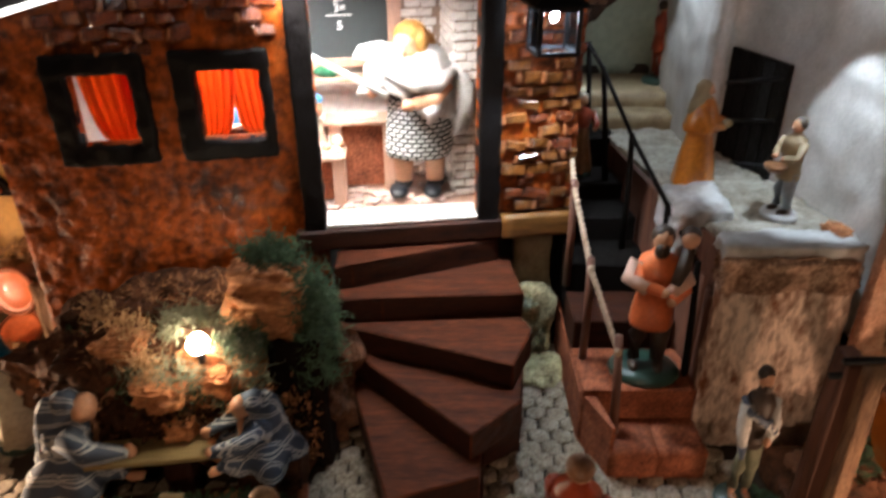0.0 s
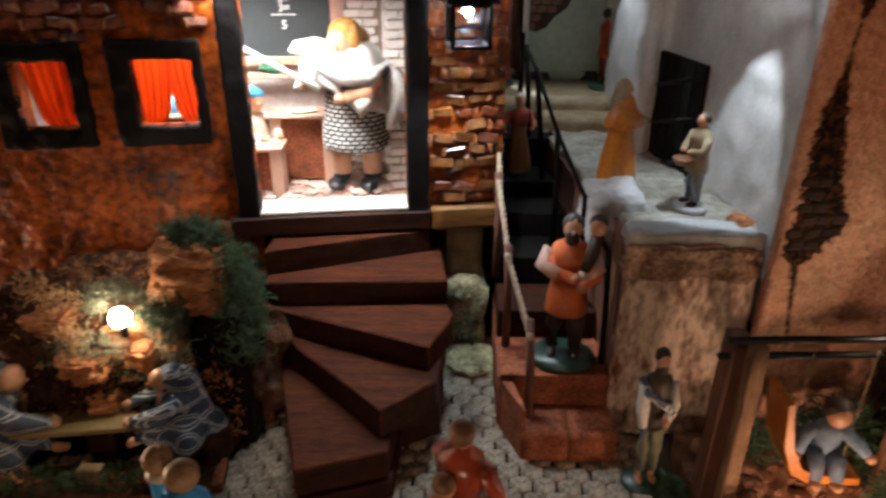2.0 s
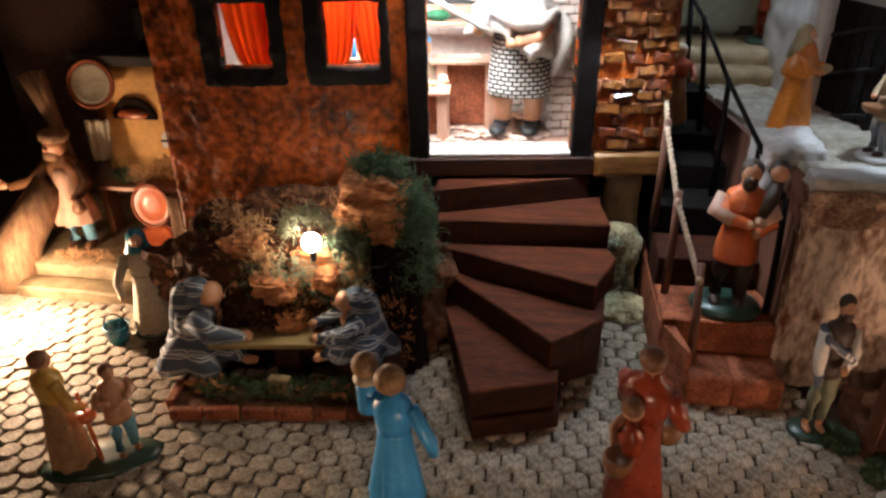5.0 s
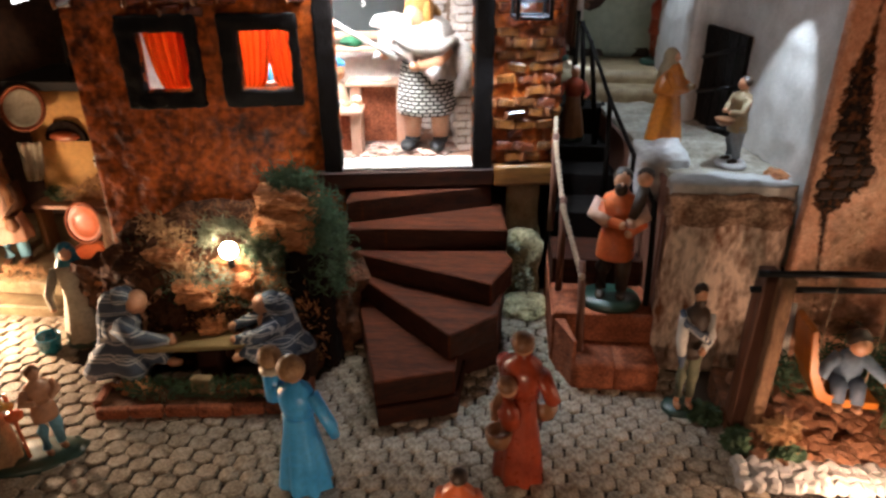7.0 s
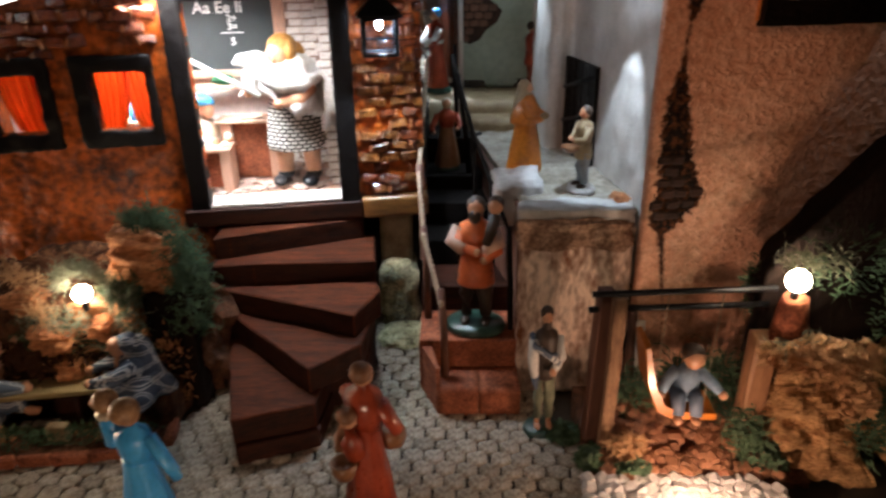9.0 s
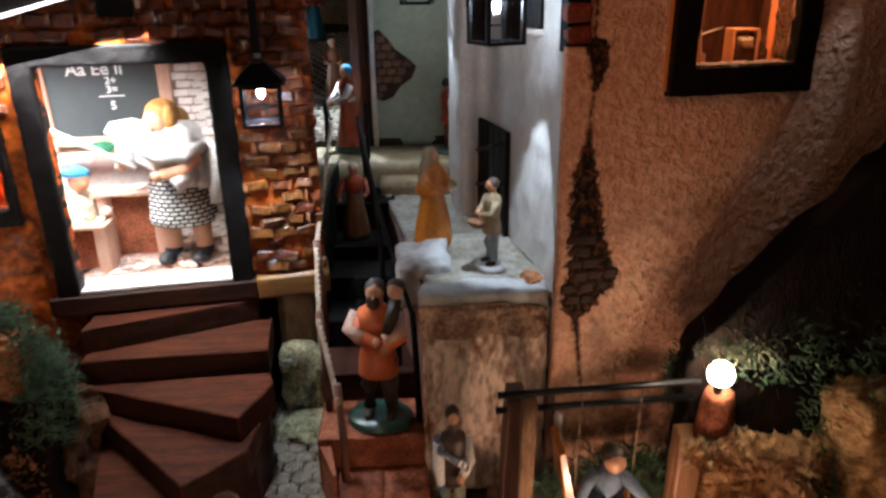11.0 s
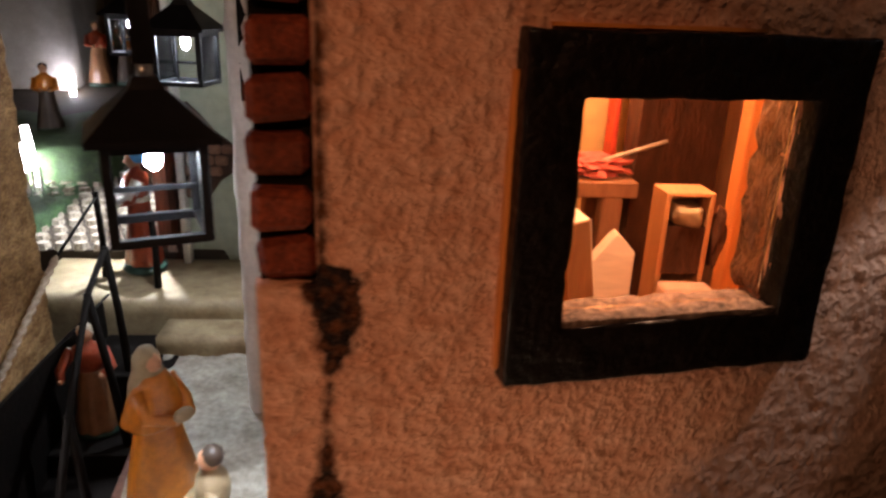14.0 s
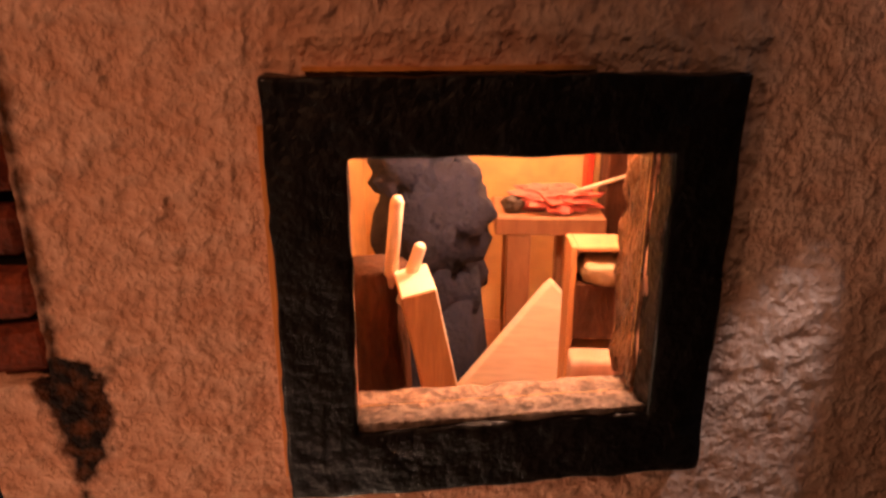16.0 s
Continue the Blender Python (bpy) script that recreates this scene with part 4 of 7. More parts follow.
# ---- painted figures ----
def figure(name, label, place, rz, h, mats, robe=True, arms=((-0.13, 0.0), (0.13, 0.0)), hands=((-0.06, -0.14, 0.62), (0.06, -0.14, 0.62)), base=0.2, lean=0, hood=False, more=None, fold=0.10, category="figurine", wide=1.0, group=""):
    """One painted figure as one mesh. mats: cloth, upper cloth, skin, hair, base, and any more that extras use."""
    bm = bmesh.new()
    z0 = 0.0
    if base:
        lathe(bm, [(base * 0.96, 0), (base, 0.02), (base * 0.92, 0.055), (base * 0.4, 0.06)], 4, 20, sy=0.8)
        z0 = 0.05
    body = []
    if robe:
        body += lathe(bm, [(0.165, z0), (0.17, z0 + 0.02), (0.145, 0.25), (0.11, 0.46), (0.098, 0.58), (0.10, 0.60)], 0, 28, sx=wide, sy=0.85 * wide, fold=fold, nf=8)
    else:
        for s in (-1, 1):
            body += tube(bm, [(s * 0.055, 0, 0.47), (s * 0.065, -0.01, 0.28), (s * 0.07, 0.005, z0 + 0.06)], [0.07, 0.058, 0.042], 0, 10)
            body += ball(bm, (s * 0.072, -0.035, z0 + 0.025), (0.034, 0.065, 0.03), 3, 2)
        body += lathe(bm, [(0.12, 0.40), (0.125, 0.45), (0.105, 0.56), (0.10, 0.60)], 1, 22, sy=0.8, fold=0.06, nf=9)
    body += lathe(bm, [(0.099, 0.585), (0.112, 0.66), (0.125, 0.74), (0.11, 0.80), (0.05, 0.835), (0.042, 0.87)], 1, 22, sy=0.78)
    body += ball(bm, (0, -0.005, 0.915), (0.058, 0.064, 0.075), 2, 2)
    body += ball(bm, (0, -0.068, 0.905), (0.012, 0.016, 0.014), 2, 1)
    body += ball(bm, (0, 0.012, 0.935), (0.067, 0.066, 0.066), 3, 2)
    if hood:
        body += lathe(bm, [(0.13, 0.70), (0.115, 0.80), (0.085, 0.88), (0.08, 0.95), (0.045, 1.0), (0.01, 1.01)], 3, 20, c=(0, 0.03, 0), sy=0.9, fold=0.05)
    for s, hd in zip((-1, 1), hands):
        a = Vector((s * 0.115, 0, 0.775))
        e = (a + Vector(hd)) / 2 + Vector((s * 0.06, 0.02, -0.06))
        body += tube(bm, [a, e, hd], [0.046, 0.042, 0.032], 1, 9)
        body += ball(bm, hd, 0.03, 2, 2)
    if more:
        more(bm)
    if lean:
        m = Matrix.Rotation(radians(lean), 4, "X")
        bmesh.ops.transform(bm, matrix=m, verts=[q for q in body if q.is_valid])
    bmesh.ops.scale(bm, vec=(h, h, h), verts=bm.verts)
    return solid(name, bm, [M[k] for k in mats], label, category, place, rz, group)


# teacher
def teacher_mesh():
    bm = bmesh.new()
    for s in (-1, 1):
        tube(bm, [(s * 0.085, 0, 0.36), (s * 0.092, 0, 0.20), (s * 0.095, 0.004, 0.055)], [0.064, 0.060, 0.050], 2, 12)
        ball(bm, (s * 0.10 - 0.025, -0.05, 0.034), (0.056, 0.095, 0.036), 5, 2)
        ball(bm, (s * 0.095, 0.0, 0.07), (0.056, 0.056, 0.045), 5, 2)
    lathe(bm, [(0.190, 0.255), (0.200, 0.29), (0.190, 0.40), (0.170, 0.54), (0.14, 0.62)], 0, 30, sy=0.85, fold=0.05, nf=7)
    ball(bm, (-0.055, -0.075, 0.875), (0.075, 0.075, 0.090), 2, 3)
    ball(bm, (-0.070, -0.150, 0.855), (0.016, 0.022, 0.020), 2, 2)
    ball(bm, (-0.030, -0.035, 0.925), (0.094, 0.096, 0.080), 3, 3)
    ball(bm, (0.030, 0.020, 0.875), (0.075, 0.070, 0.075), 3, 3)
    ball(bm, (0.020, -0.085, 0.900), (0.045, 0.050, 0.075), 3, 3)
    rings = []
    for j in range(15):
        t = j / 14
        ring = []
        for i in range(80):
            a = 2 * math.pi * i / 80
            front, side = max(0.0, math.cos(a + math.pi / 2)), math.cos(a)
            hem = 0.615 - 0.13 * max(0.0, math.cos(a + 0.7)) ** 2 + 0.055 * max(0.0, -side) * front
            reach = 0.165 + 0.075 * max(0.0, side) + 0.125 * max(0.0, -side) ** 2 + 0.04 * front
            r = 0.070 + (reach - 0.070) * math.sin(t * math.pi / 2) ** 0.8
            r *= 1 + t * (0.10 * math.sin(7 * a + 3 * t) + 0.06 * math.sin(15 * a - 4 * t + 1) + 0.04 * math.sin(27 * a))
            z = 0.885 + (hem - 0.885) * t ** 1.35 + 0.02 * t * math.sin(5 * a)
            ring.append(bm.verts.new((r * math.cos(a) - 0.01, r * 0.92 * math.sin(a) - 0.01, z)))
        rings.append(ring)
    inner = [bm.verts.new((v.co.x * 0.9, v.co.y * 0.9, v.co.z + 0.03)) for v in rings[-1]]
    for a, b in zip(rings, rings[1:] + [inner]):
        for i in range(80):
            f = bm.faces.new((a[i], b[i], b[(i + 1) % 80], a[(i + 1) % 80]))
            f.material_index, f.smooth = 1, True
    tube(bm, [(0.20, -0.10, 0.74), (0.10, -0.225, 0.70), (-0.02, -0.255, 0.72), (-0.16, -0.20, 0.80)], [0.035, 0.052, 0.050, 0.045], 1, 14)
    tube(bm, [(0.225, -0.06, 0.70), (0.255, -0.08, 0.58), (0.235, -0.10, 0.46), (0.20, -0.12, 0.39)], [0.060, 0.062, 0.045, 0.008], 1, 14)
    tube(bm, [(-0.13, -0.06, 0.79), (-0.22, -0.13, 0.74), (-0.23, -0.18, 0.67)], [0.070, 0.078, 0.045], 1, 14)
    ball(bm, (-0.235, -0.19, 0.665), 0.034, 2)
    tube(bm, [(-0.10, -0.05, 0.80), (-0.20, -0.08, 0.845), (-0.30, -0.11, 0.850), (-0.335, -0.12, 0.83)], [0.075, 0.062, 0.040, 0.010], 1, 14)
    tube(bm, [(0.16, -0.02, 0.72), (0.26, -0.06, 0.62), (0.285, -0.08, 0.50), (0.27, -0.09, 0.41)], [0.07, 0.066, 0.040, 0.008], 1, 14)
    tube(bm, [(0.15, -0.16, 0.69), (0.09, -0.235, 0.62), (-0.02, -0.245, 0.60)], [0.050, 0.046, 0.036], 2, 12)
    ball(bm, (-0.05, -0.245, 0.598), 0.034, 2)
    tube(bm, [(0.10, -0.20, 0.61), (0.07, -0.25, 0.56), (0.06, -0.23, 0.49)], [0.05, 0.055, 0.012], 1, 12)
    tube(bm, [(-0.16, -0.235, 0.650), (-0.80, -0.26, 1.010)], [0.017, 0.014], 6, 8)
    wobble(bm, 0.010, 16, [q for q in bm.verts if 0.42 < q.co.z < 0.84 and abs(q.co.x) < 0.28])
    wobble(bm, 0.008, 34, [q for q in bm.verts if 0.42 < q.co.z < 0.84 and abs(q.co.x) < 0.28])
    bmesh.ops.scale(bm, vec=(0.172, 0.172, 0.172), verts=bm.verts)
    return bm


solid("teacher_doll", teacher_mesh(), [M[k] for k in ("tweed", "teachercloth", "skin", "blond", "black_shoe", "black_shoe", "chalk")],
      "doll in white shawl and patterned skirt holding a pointer", "doll", at_house(0.3585, 0.062, 0.1738), HA - 6)


def pupil_mesh():
    """A seated child leaning on its desk in a soft cap."""
    bm = bmesh.new()
    lathe(bm, [(0.016, 0), (0.018, 0.02), (0.017, 0.05), (0.019, 0.062), (0.016, 0.074), (0.006, 0.080)], 0, 22, sy=0.8, fold=0.06, nf=6)
    for s in (-1, 1):
        tube(bm, [(s * 0.016, 0.0, 0.072), (s * 0.022, -0.014, 0.060), (s * 0.010, -0.030, 0.0585)], [0.0068, 0.0062, 0.0048], 1, 10)
        ball(bm, (s * 0.008, -0.034, 0.0585), (0.0050, 0.0060, 0.0036), 2, 2)
    ball(bm, (0, -0.006, 0.091), (0.0100, 0.0105, 0.0120), 2, 3)
    ball(bm, (0, -0.0165, 0.0900), (0.0022, 0.0026, 0.0022), 2, 1)
    cap = ball(bm, (-0.002, 0.0, 0.100), (0.0170, 0.0165, 0.0075), 3, 3)
    bmesh.ops.rotate(bm, verts=cap, cent=(0, 0, 0.10), matrix=Matrix.Rotation(radians(16), 3, "Y"))
    wobble(bm, 0.0007, 150)
    return bm


solid("pupil_doll", pupil_mesh(), [M[k] for k in ("cream", "whitecloth", "skin", "blue")], "seated doll with a blue cap behind a desk", "doll", at_house(0.252, 0.088, 0.1706), HA + 40, smooth=True)

# ---- spiral steps ----
stairs = thing("winding_stair", "winding stair of five worn red-brown wooden wedges", "stair")
STEPS = [
    (((-0.090, 0.586), (-0.074, 0.592), (0.0634, 0.647), (0.058, 0.690), (-0.090, 0.672)), 0.1185, 0.1485),
    (((-0.088, 0.570), (-0.046, 0.5735), (0.0825, 0.583), (0.0744, 0.654), (-0.088, 0.640)), 0.094, 0.1243),
    (((-0.088, 0.568), (0.0690, 0.5072), (0.0896, 0.561), (0.07, 0.62), (-0.088, 0.61)), 0.070, 0.1000),
    (((-0.080, 0.565), (0.0326, 0.4515), (0.0760, 0.493), (0.082, 0.565), (-0.080, 0.595)), 0.046, 0.0747),
    (((-0.078, 0.558), (-0.031, 0.4105), (0.0396, 0.4355), (0.045, 0.53), (-0.078, 0.57)), 0.0205, 0.0480),
]
# sides and risers carry shade as a darker copy of the tread wood
for k, (pts, z0, z1) in enumerate(STEPS):
    bm = bmesh.new()
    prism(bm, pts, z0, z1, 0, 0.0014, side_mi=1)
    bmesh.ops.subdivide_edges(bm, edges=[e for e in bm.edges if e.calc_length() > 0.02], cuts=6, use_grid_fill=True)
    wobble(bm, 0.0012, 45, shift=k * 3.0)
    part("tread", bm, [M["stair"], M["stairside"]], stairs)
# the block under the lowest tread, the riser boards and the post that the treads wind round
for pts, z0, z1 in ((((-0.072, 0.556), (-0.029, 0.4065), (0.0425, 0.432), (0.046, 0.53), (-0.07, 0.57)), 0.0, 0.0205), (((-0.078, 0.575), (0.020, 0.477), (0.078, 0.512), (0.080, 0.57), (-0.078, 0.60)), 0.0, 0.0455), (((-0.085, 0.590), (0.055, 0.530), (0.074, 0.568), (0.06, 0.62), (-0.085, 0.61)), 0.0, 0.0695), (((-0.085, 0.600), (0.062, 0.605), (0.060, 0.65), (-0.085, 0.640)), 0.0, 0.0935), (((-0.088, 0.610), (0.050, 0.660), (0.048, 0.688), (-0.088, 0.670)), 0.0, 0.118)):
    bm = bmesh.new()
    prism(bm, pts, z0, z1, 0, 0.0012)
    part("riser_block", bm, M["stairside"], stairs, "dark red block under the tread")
bm = bmesh.new()
tube(bm, [(-0.088, 0.612, 0.0), (-0.088, 0.612, 0.112)], 0.014, 0, 12)
part("core_post", bm, M["stairside"], stairs)

# stone post and rocks under the corner beam
bm = rough_box(0.080, 0.117, 0.660, 0.690, 0.085, 0.150, 4, 0.0015, 70)
solid("stone_post", bm, M["tan"], "short tan stone post under the corner beam", "post")
bm = crag(0.078, 0.122, 0.645, 0.688, 0.0, 0.090, 10, 0.007, 2.0)
solid("mossy_rock", bm, M["stone"], "pale yellowish mossy rock under the stone post", "rock")
bm = bmesh.new()
rock(bm, (0.108, 0.628, 0.006), (0.034, 0.030, 0.012), 0, 3, 0.3, 2.0, 5.0)
solid("pale_slab", bm, M["stone"], "pale greenish stone slab beside the steps", "stone")
fluff("moss_tuft", [((0.093, 0.650, 0.075), (0.014, 0.012, 0.012)), ((0.105, 0.645, 0.03), (0.012, 0.01, 0.02))], 160, 0.004, M["moss2"], "grey-green moss on the rock", "moss", 3)

# ---- alley stair with rope rail ----
alley = thing("alley_stair", "dark narrow stair climbing between the houses", "stair")
tops = [(0.523, 0.062), (0.585, 0.092), (0.640, 0.122), (0.695, 0.148), (0.745, 0.166), (0.80, 0.200)]
# deeper steps go near-black: the alley's shade is put into their colour
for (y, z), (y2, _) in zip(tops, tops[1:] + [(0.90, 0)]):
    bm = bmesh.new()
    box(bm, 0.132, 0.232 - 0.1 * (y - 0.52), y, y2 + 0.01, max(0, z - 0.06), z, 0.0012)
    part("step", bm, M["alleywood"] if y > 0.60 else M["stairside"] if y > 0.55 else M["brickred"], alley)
for x0, x1 in ((0.1505, 0.1915), (0.1925, 0.2325)):
    bm = rough_box(x0, x1, 0.480, 0.530, 0.0, 0.030, 4, 0.0008, 60)
    part("block_step", bm, M["brickred"], alley, "terracotta block")
bm = bmesh.new()
prism(bm, ((0.131, 0.53), (0.150, 0.482), (0.153, 0.482), (0.136, 0.56), (0.133, 0.90), (0.130, 0.90)), 0.0, 0.055)
part("side_board", bm, M["brickred"], alley)
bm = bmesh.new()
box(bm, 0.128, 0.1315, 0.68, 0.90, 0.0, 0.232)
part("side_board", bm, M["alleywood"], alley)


def rail(name, label, posts, rope, r, twine):
    t = thing(name, label, "handrail")
    for b, p in posts:
        bm = bmesh.new()
        tube(bm, [b, (Vector(b) + Vector(p)) / 2 + Vector((0.001, 0, 0)), p], [0.0042, 0.0038, 0.0036] if twine else [0.0034, 0.003, 0.0028], 0, 7)
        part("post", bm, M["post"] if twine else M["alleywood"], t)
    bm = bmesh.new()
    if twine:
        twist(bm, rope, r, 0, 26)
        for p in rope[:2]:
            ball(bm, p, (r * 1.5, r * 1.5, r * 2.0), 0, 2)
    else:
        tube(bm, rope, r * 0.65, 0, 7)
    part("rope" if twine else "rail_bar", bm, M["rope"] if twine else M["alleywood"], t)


rail("rope_rail", "brown posts joined by a pale twisted rope", [((0.158, 0.505, 0.030), (0.155, 0.516, 0.124)), ((0.139, 0.570, 0.062), (0.137, 0.567, 0.169)), ((0.131, 0.640, 0.10), (0.130, 0.634, 0.214))],
     [(0.155, 0.512, 0.110), (0.137, 0.563, 0.160), (0.130, 0.630, 0.206), (0.132, 0.70, 0.245), (0.134, 0.80, 0.30)], 0.0022, True)
rail("wooden_rail", "dark wooden handrail on posts beside the stair", [((0.226, 0.545, 0.062), (0.222, 0.55, 0.175)), ((0.207, 0.60, 0.09), (0.207, 0.60, 0.205)), ((0.192, 0.676, 0.12), (0.188, 0.676, 0.245)), ((0.186, 0.757, 0.165), (0.172, 0.757, 0.290)), ((0.172, 0.81, 0.20), (0.165, 0.81, 0.305))],
     [(0.222, 0.55, 0.172), (0.207, 0.60, 0.203), (0.188, 0.676, 0.243), (0.172, 0.757, 0.288), (0.165, 0.81, 0.303)], 0.0036, False)
rail("landing_posts", "dark posts on the landing edge", [((0.112, 0.93, 0.232), (0.112, 0.93, 0.315)), ((0.168, 0.905, 0.232), (0.168, 0.905, 0.305))], [(0.112, 0.93, 0.31), (0.134, 0.80, 0.30)], 0.002, False)
# boards closing the stair's right-hand side
fence = thing("plank_fence", "dark upright planks beside the stair", "fence")
for k in range(5):
    bm = bmesh.new()
    y = 0.535 + k * 0.02
    box(bm, 0.2335 - 0.002 * k, 0.2375 - 0.002 * k, y, y + 0.018, 0.0, 0.15 + 0.008 * (k % 2), 0.0008)
    part("plank", bm, M["post"], fence)

# ---- whitewashed ledge ----
bm = bmesh.new()
prism(bm, ((0.240, 0.534), (0.338, 0.522), (0.348, 0.58), (0.332, 0.68), (0.306, 0.80), (0.30, 0.868), (0.186, 0.868), (0.2, 0.77), (0.214, 0.64)), 0.0, 0.194)
ledge = solid("ledge", bm, M["post"], "raised stone ledge with a pale worn floor", "ledge", kind="structure")
bm = bmesh.new()
rows = []
for j in range(57):
    y = 0.530 + 0.338 * j / 56
    x0, x1 = 0.2405 - 0.165 * max(0, y - 0.534) if y < 0.7 else 0.213 - 0.16 * (y - 0.7), 0.343 - 0.17 * max(0, y - 0.57)
    row = []
    for i in range(21):
        x = x0 + (x1 - x0) * i / 20
        d = 0.0030 * noise.noise(Vector((x * 38, y * 30, 2))) + 0.0020 * noise.noise(Vector((x * 100, y * 80, 5)))
        d -= 0.0022 * max(0, 1 - abs(noise.noise(Vector((x * 45, y * 36, 9)))) * 14)
        row.append(bm.verts.new((x, y, 0.1995 + d)))
    rows.append(row)
for a, b in zip(rows, rows[1:]):
    for i in range(20):
        bm.faces.new((a[i], a[i + 1], b[i + 1], b[i])).smooth = True
bot = [bm.verts.new((p.co.x, p.co.y, 0.1935)) for p in (rows[0][0], rows[0][-1], rows[-1][-1], rows[-1][0])]
bm.faces.new(bot[::-1])
bm.faces.new(rows[0][::-1] + [bot[0], bot[1]])
bm.faces.new([r[-1] for r in rows][::-1] + [bot[1], bot[2]])
bm.faces.new(rows[-1] + [bot[2], bot[3]])
bm.faces.new([r[0] for r in rows] + [bot[3], bot[0]])
solid("ledge_floor", bm, M["ledgefloor"], "worn pale rock floor of the ledge", "floor", kind="structure")


bm = crag(0.2315, 0.3405, 0.519, 0.5335, 0.0, 0.186, 18, 0.0026, 3.0)
solid("ledge_face", bm, M["drip"], "plastered ledge front with brown runs", "wall", kind="structure")
bm = crag(0.230, 0.338, 0.511, 0.531, 0.166, 0.1965, 16, 0.0060, 9.0, 0.5)
solid("ledge_rim", bm, M["rimrock"], "ragged brown rock edge of the ledge", "wall", kind="structure")
bm = crag(0.229, 0.338, 0.516, 0.548, 0.192, 0.2070, 16, 0.0042, 4.0)
solid("ledge_cap", bm, M["whiterock"], "uneven whitewashed capping of the ledge", "coping", kind="structure")
bm = crag(0.208, 0.258, 0.576, 0.640, 0.165, 0.2105, 14, 0.0055, 7.0)
solid("white_boulder", bm, M["whiterock"], "blocky whitewashed boulder on the ledge", "boulder")
bm = bmesh.new()
rock(bm, (0.329, 0.547, 0.203), (0.010, 0.016, 0.008), 0, 3, 0.3, 2.0, 8.0)
solid("brown_stone", bm, M["rustrock"], "small brown stone on the ledge corner", "stone")
# two low steps up to the landing, landing and street
for z, y0, y1, x0 in ((0.216, 0.835, 0.872, 0.186), (0.2315, 0.872, 0.985, 0.05)):
    bm = rough_box(x0, 0.31, y0, y1, 0.15, z, 6, 0.0012, 60, shift=z * 9)
    solid("stone_step", bm, M["tan"], "worn tan stone step up to the street", "step", kind="structure", group="street steps")
bm = bmesh.new()
N = 40
rows = []
for j in range(N + 1):
    y = 0.98 + 1.3 * j / N
    row = []
    for i in range(N + 1):
        x = -0.85 + 1.18 * i / N
        row.append(bm.verts.new((x, y, 0.232 + 0.12 * (y - 0.9) + 0.006 * noise.noise(Vector((x * 9, y * 9, 0))))))
    rows.append(row)
for a, b in zip(rows, rows[1:]):
    for i in range(N):
        bm.faces.new((a[i], a[i + 1], b[i + 1], b[i]))
r = bmesh.ops.extrude_face_region(bm, geom=bm.faces[:])
bmesh.ops.translate(bm, vec=(0, 0, -0.05), verts=[e for e in r["geom"] if isinstance(e, bmesh.types.BMVert)])
bmesh.ops.recalc_face_normals(bm, faces=bm.faces)
street = solid("street", bm, M["joint"], "grey cobbled street climbing away between houses", "street", kind="structure")
verts, faces = [], []
rng = random.Random(21)
for j in range(44):
    for i in range(16):
        y = 0.985 + j * 0.0185
        x = -0.08 + i * 0.0185 + (0.009 if j % 2 else 0)
        if x > 0.165 and y < 1.02:
            continue
        z = 0.2335 + 0.12 * (y - 0.9)
        k = len(verts)
        ring = [(0.0085 * math.cos(a) * rng.uniform(0.85, 1.1), 0.0085 * math.sin(a) * rng.uniform(0.85, 1.1)) for a in [q * math.pi / 3 for q in range(6)]]
        verts += [(x + a, y + b, z - 0.004) for a, b in ring] + [(x + a * 0.75, y + b * 0.75, z + 0.003) for a, b in ring]
        faces += [tuple(k + 6 + q for q in range(6))] + [(k + q, k + (q + 1) % 6, k + 6 + (q + 1) % 6, k + 6 + q) for q in range(6)]
me = bpy.data.meshes.new("street_cobbles")
me.from_pydata(verts, [], faces)
me.materials.append(M["cobble"])
tagged(new("street_cobbles", me), "grey cobbles of the climbing street", "cobbles", kind="stuff")

# ---- pale green house ----
bm = bmesh.new()
wall_panel(bm, 0.172, 0.33, 0.2316, 0.66, thick=0.03, step=0.008, amp=0.0015, scale=40, v0=0.980)
green = solid("green_house", bm, M["greenplaster"], "pale green plastered house wall with bare brick patch", "house")
bm = bmesh.new()
prism(bm, [(0.176, 0.388), (0.186, 0.392), (0.198, 0.380), (0.208, 0.366), (0.222, 0.356), (0.237, 0.343), (0.230, 0.327), (0.214, 0.316), (0.204, 0.302), (0.190, 0.296), (0.176, 0.300)], -0.0045, 0.0045)
bmesh.ops.transform(bm, matrix=Matrix.Translation((0, 0.980, 0)) @ Matrix.Rotation(radians(90), 4, "X"), verts=bm.verts)
patch = part("bare_patch", bm, M["burnt"], green, "dark patch where plaster has fallen")
pb = piece_mesh("patch_brick", 0.0125, 0.004, 0.0095, mat("brown_patch_brick", (0.24, 0.12, 0.07), (0.14, 0.06, 0.035), 0.7, scale=90, bump=0.6, rnd=0.25), 4, 0.2)
for j in range(8):
    for i in range(5):
        x, z = 0.183 + i * 0.0135 + (0.006 if j % 2 else 0), 0.304 + j * 0.0108
        lim = 0.236 - abs(z - 0.343) * 1.05
        if x + 0.006 < lim:
            piece("brick", pb[(i + j) % 4], patch, pose(x, 0.9750, z))
for x0, x1, y0, mt, lb in ((0.1455, 0.1600, 0.984, "postwood", "brown painted door post"), (0.1602, 0.1668, 0.980, "bark", ""), (0.1670, 0.1735, 0.986, "postwood", ""), (0.1737, 0.1800, 0.968, "pale_edge", "whitewashed corner strip")):
    bm = rough_box(x0, x1, y0, y0 + 0.016, 0.2315, 0.62, 5, 0.0008, 90)
    part("door_post", bm, M[mt], green, lb)

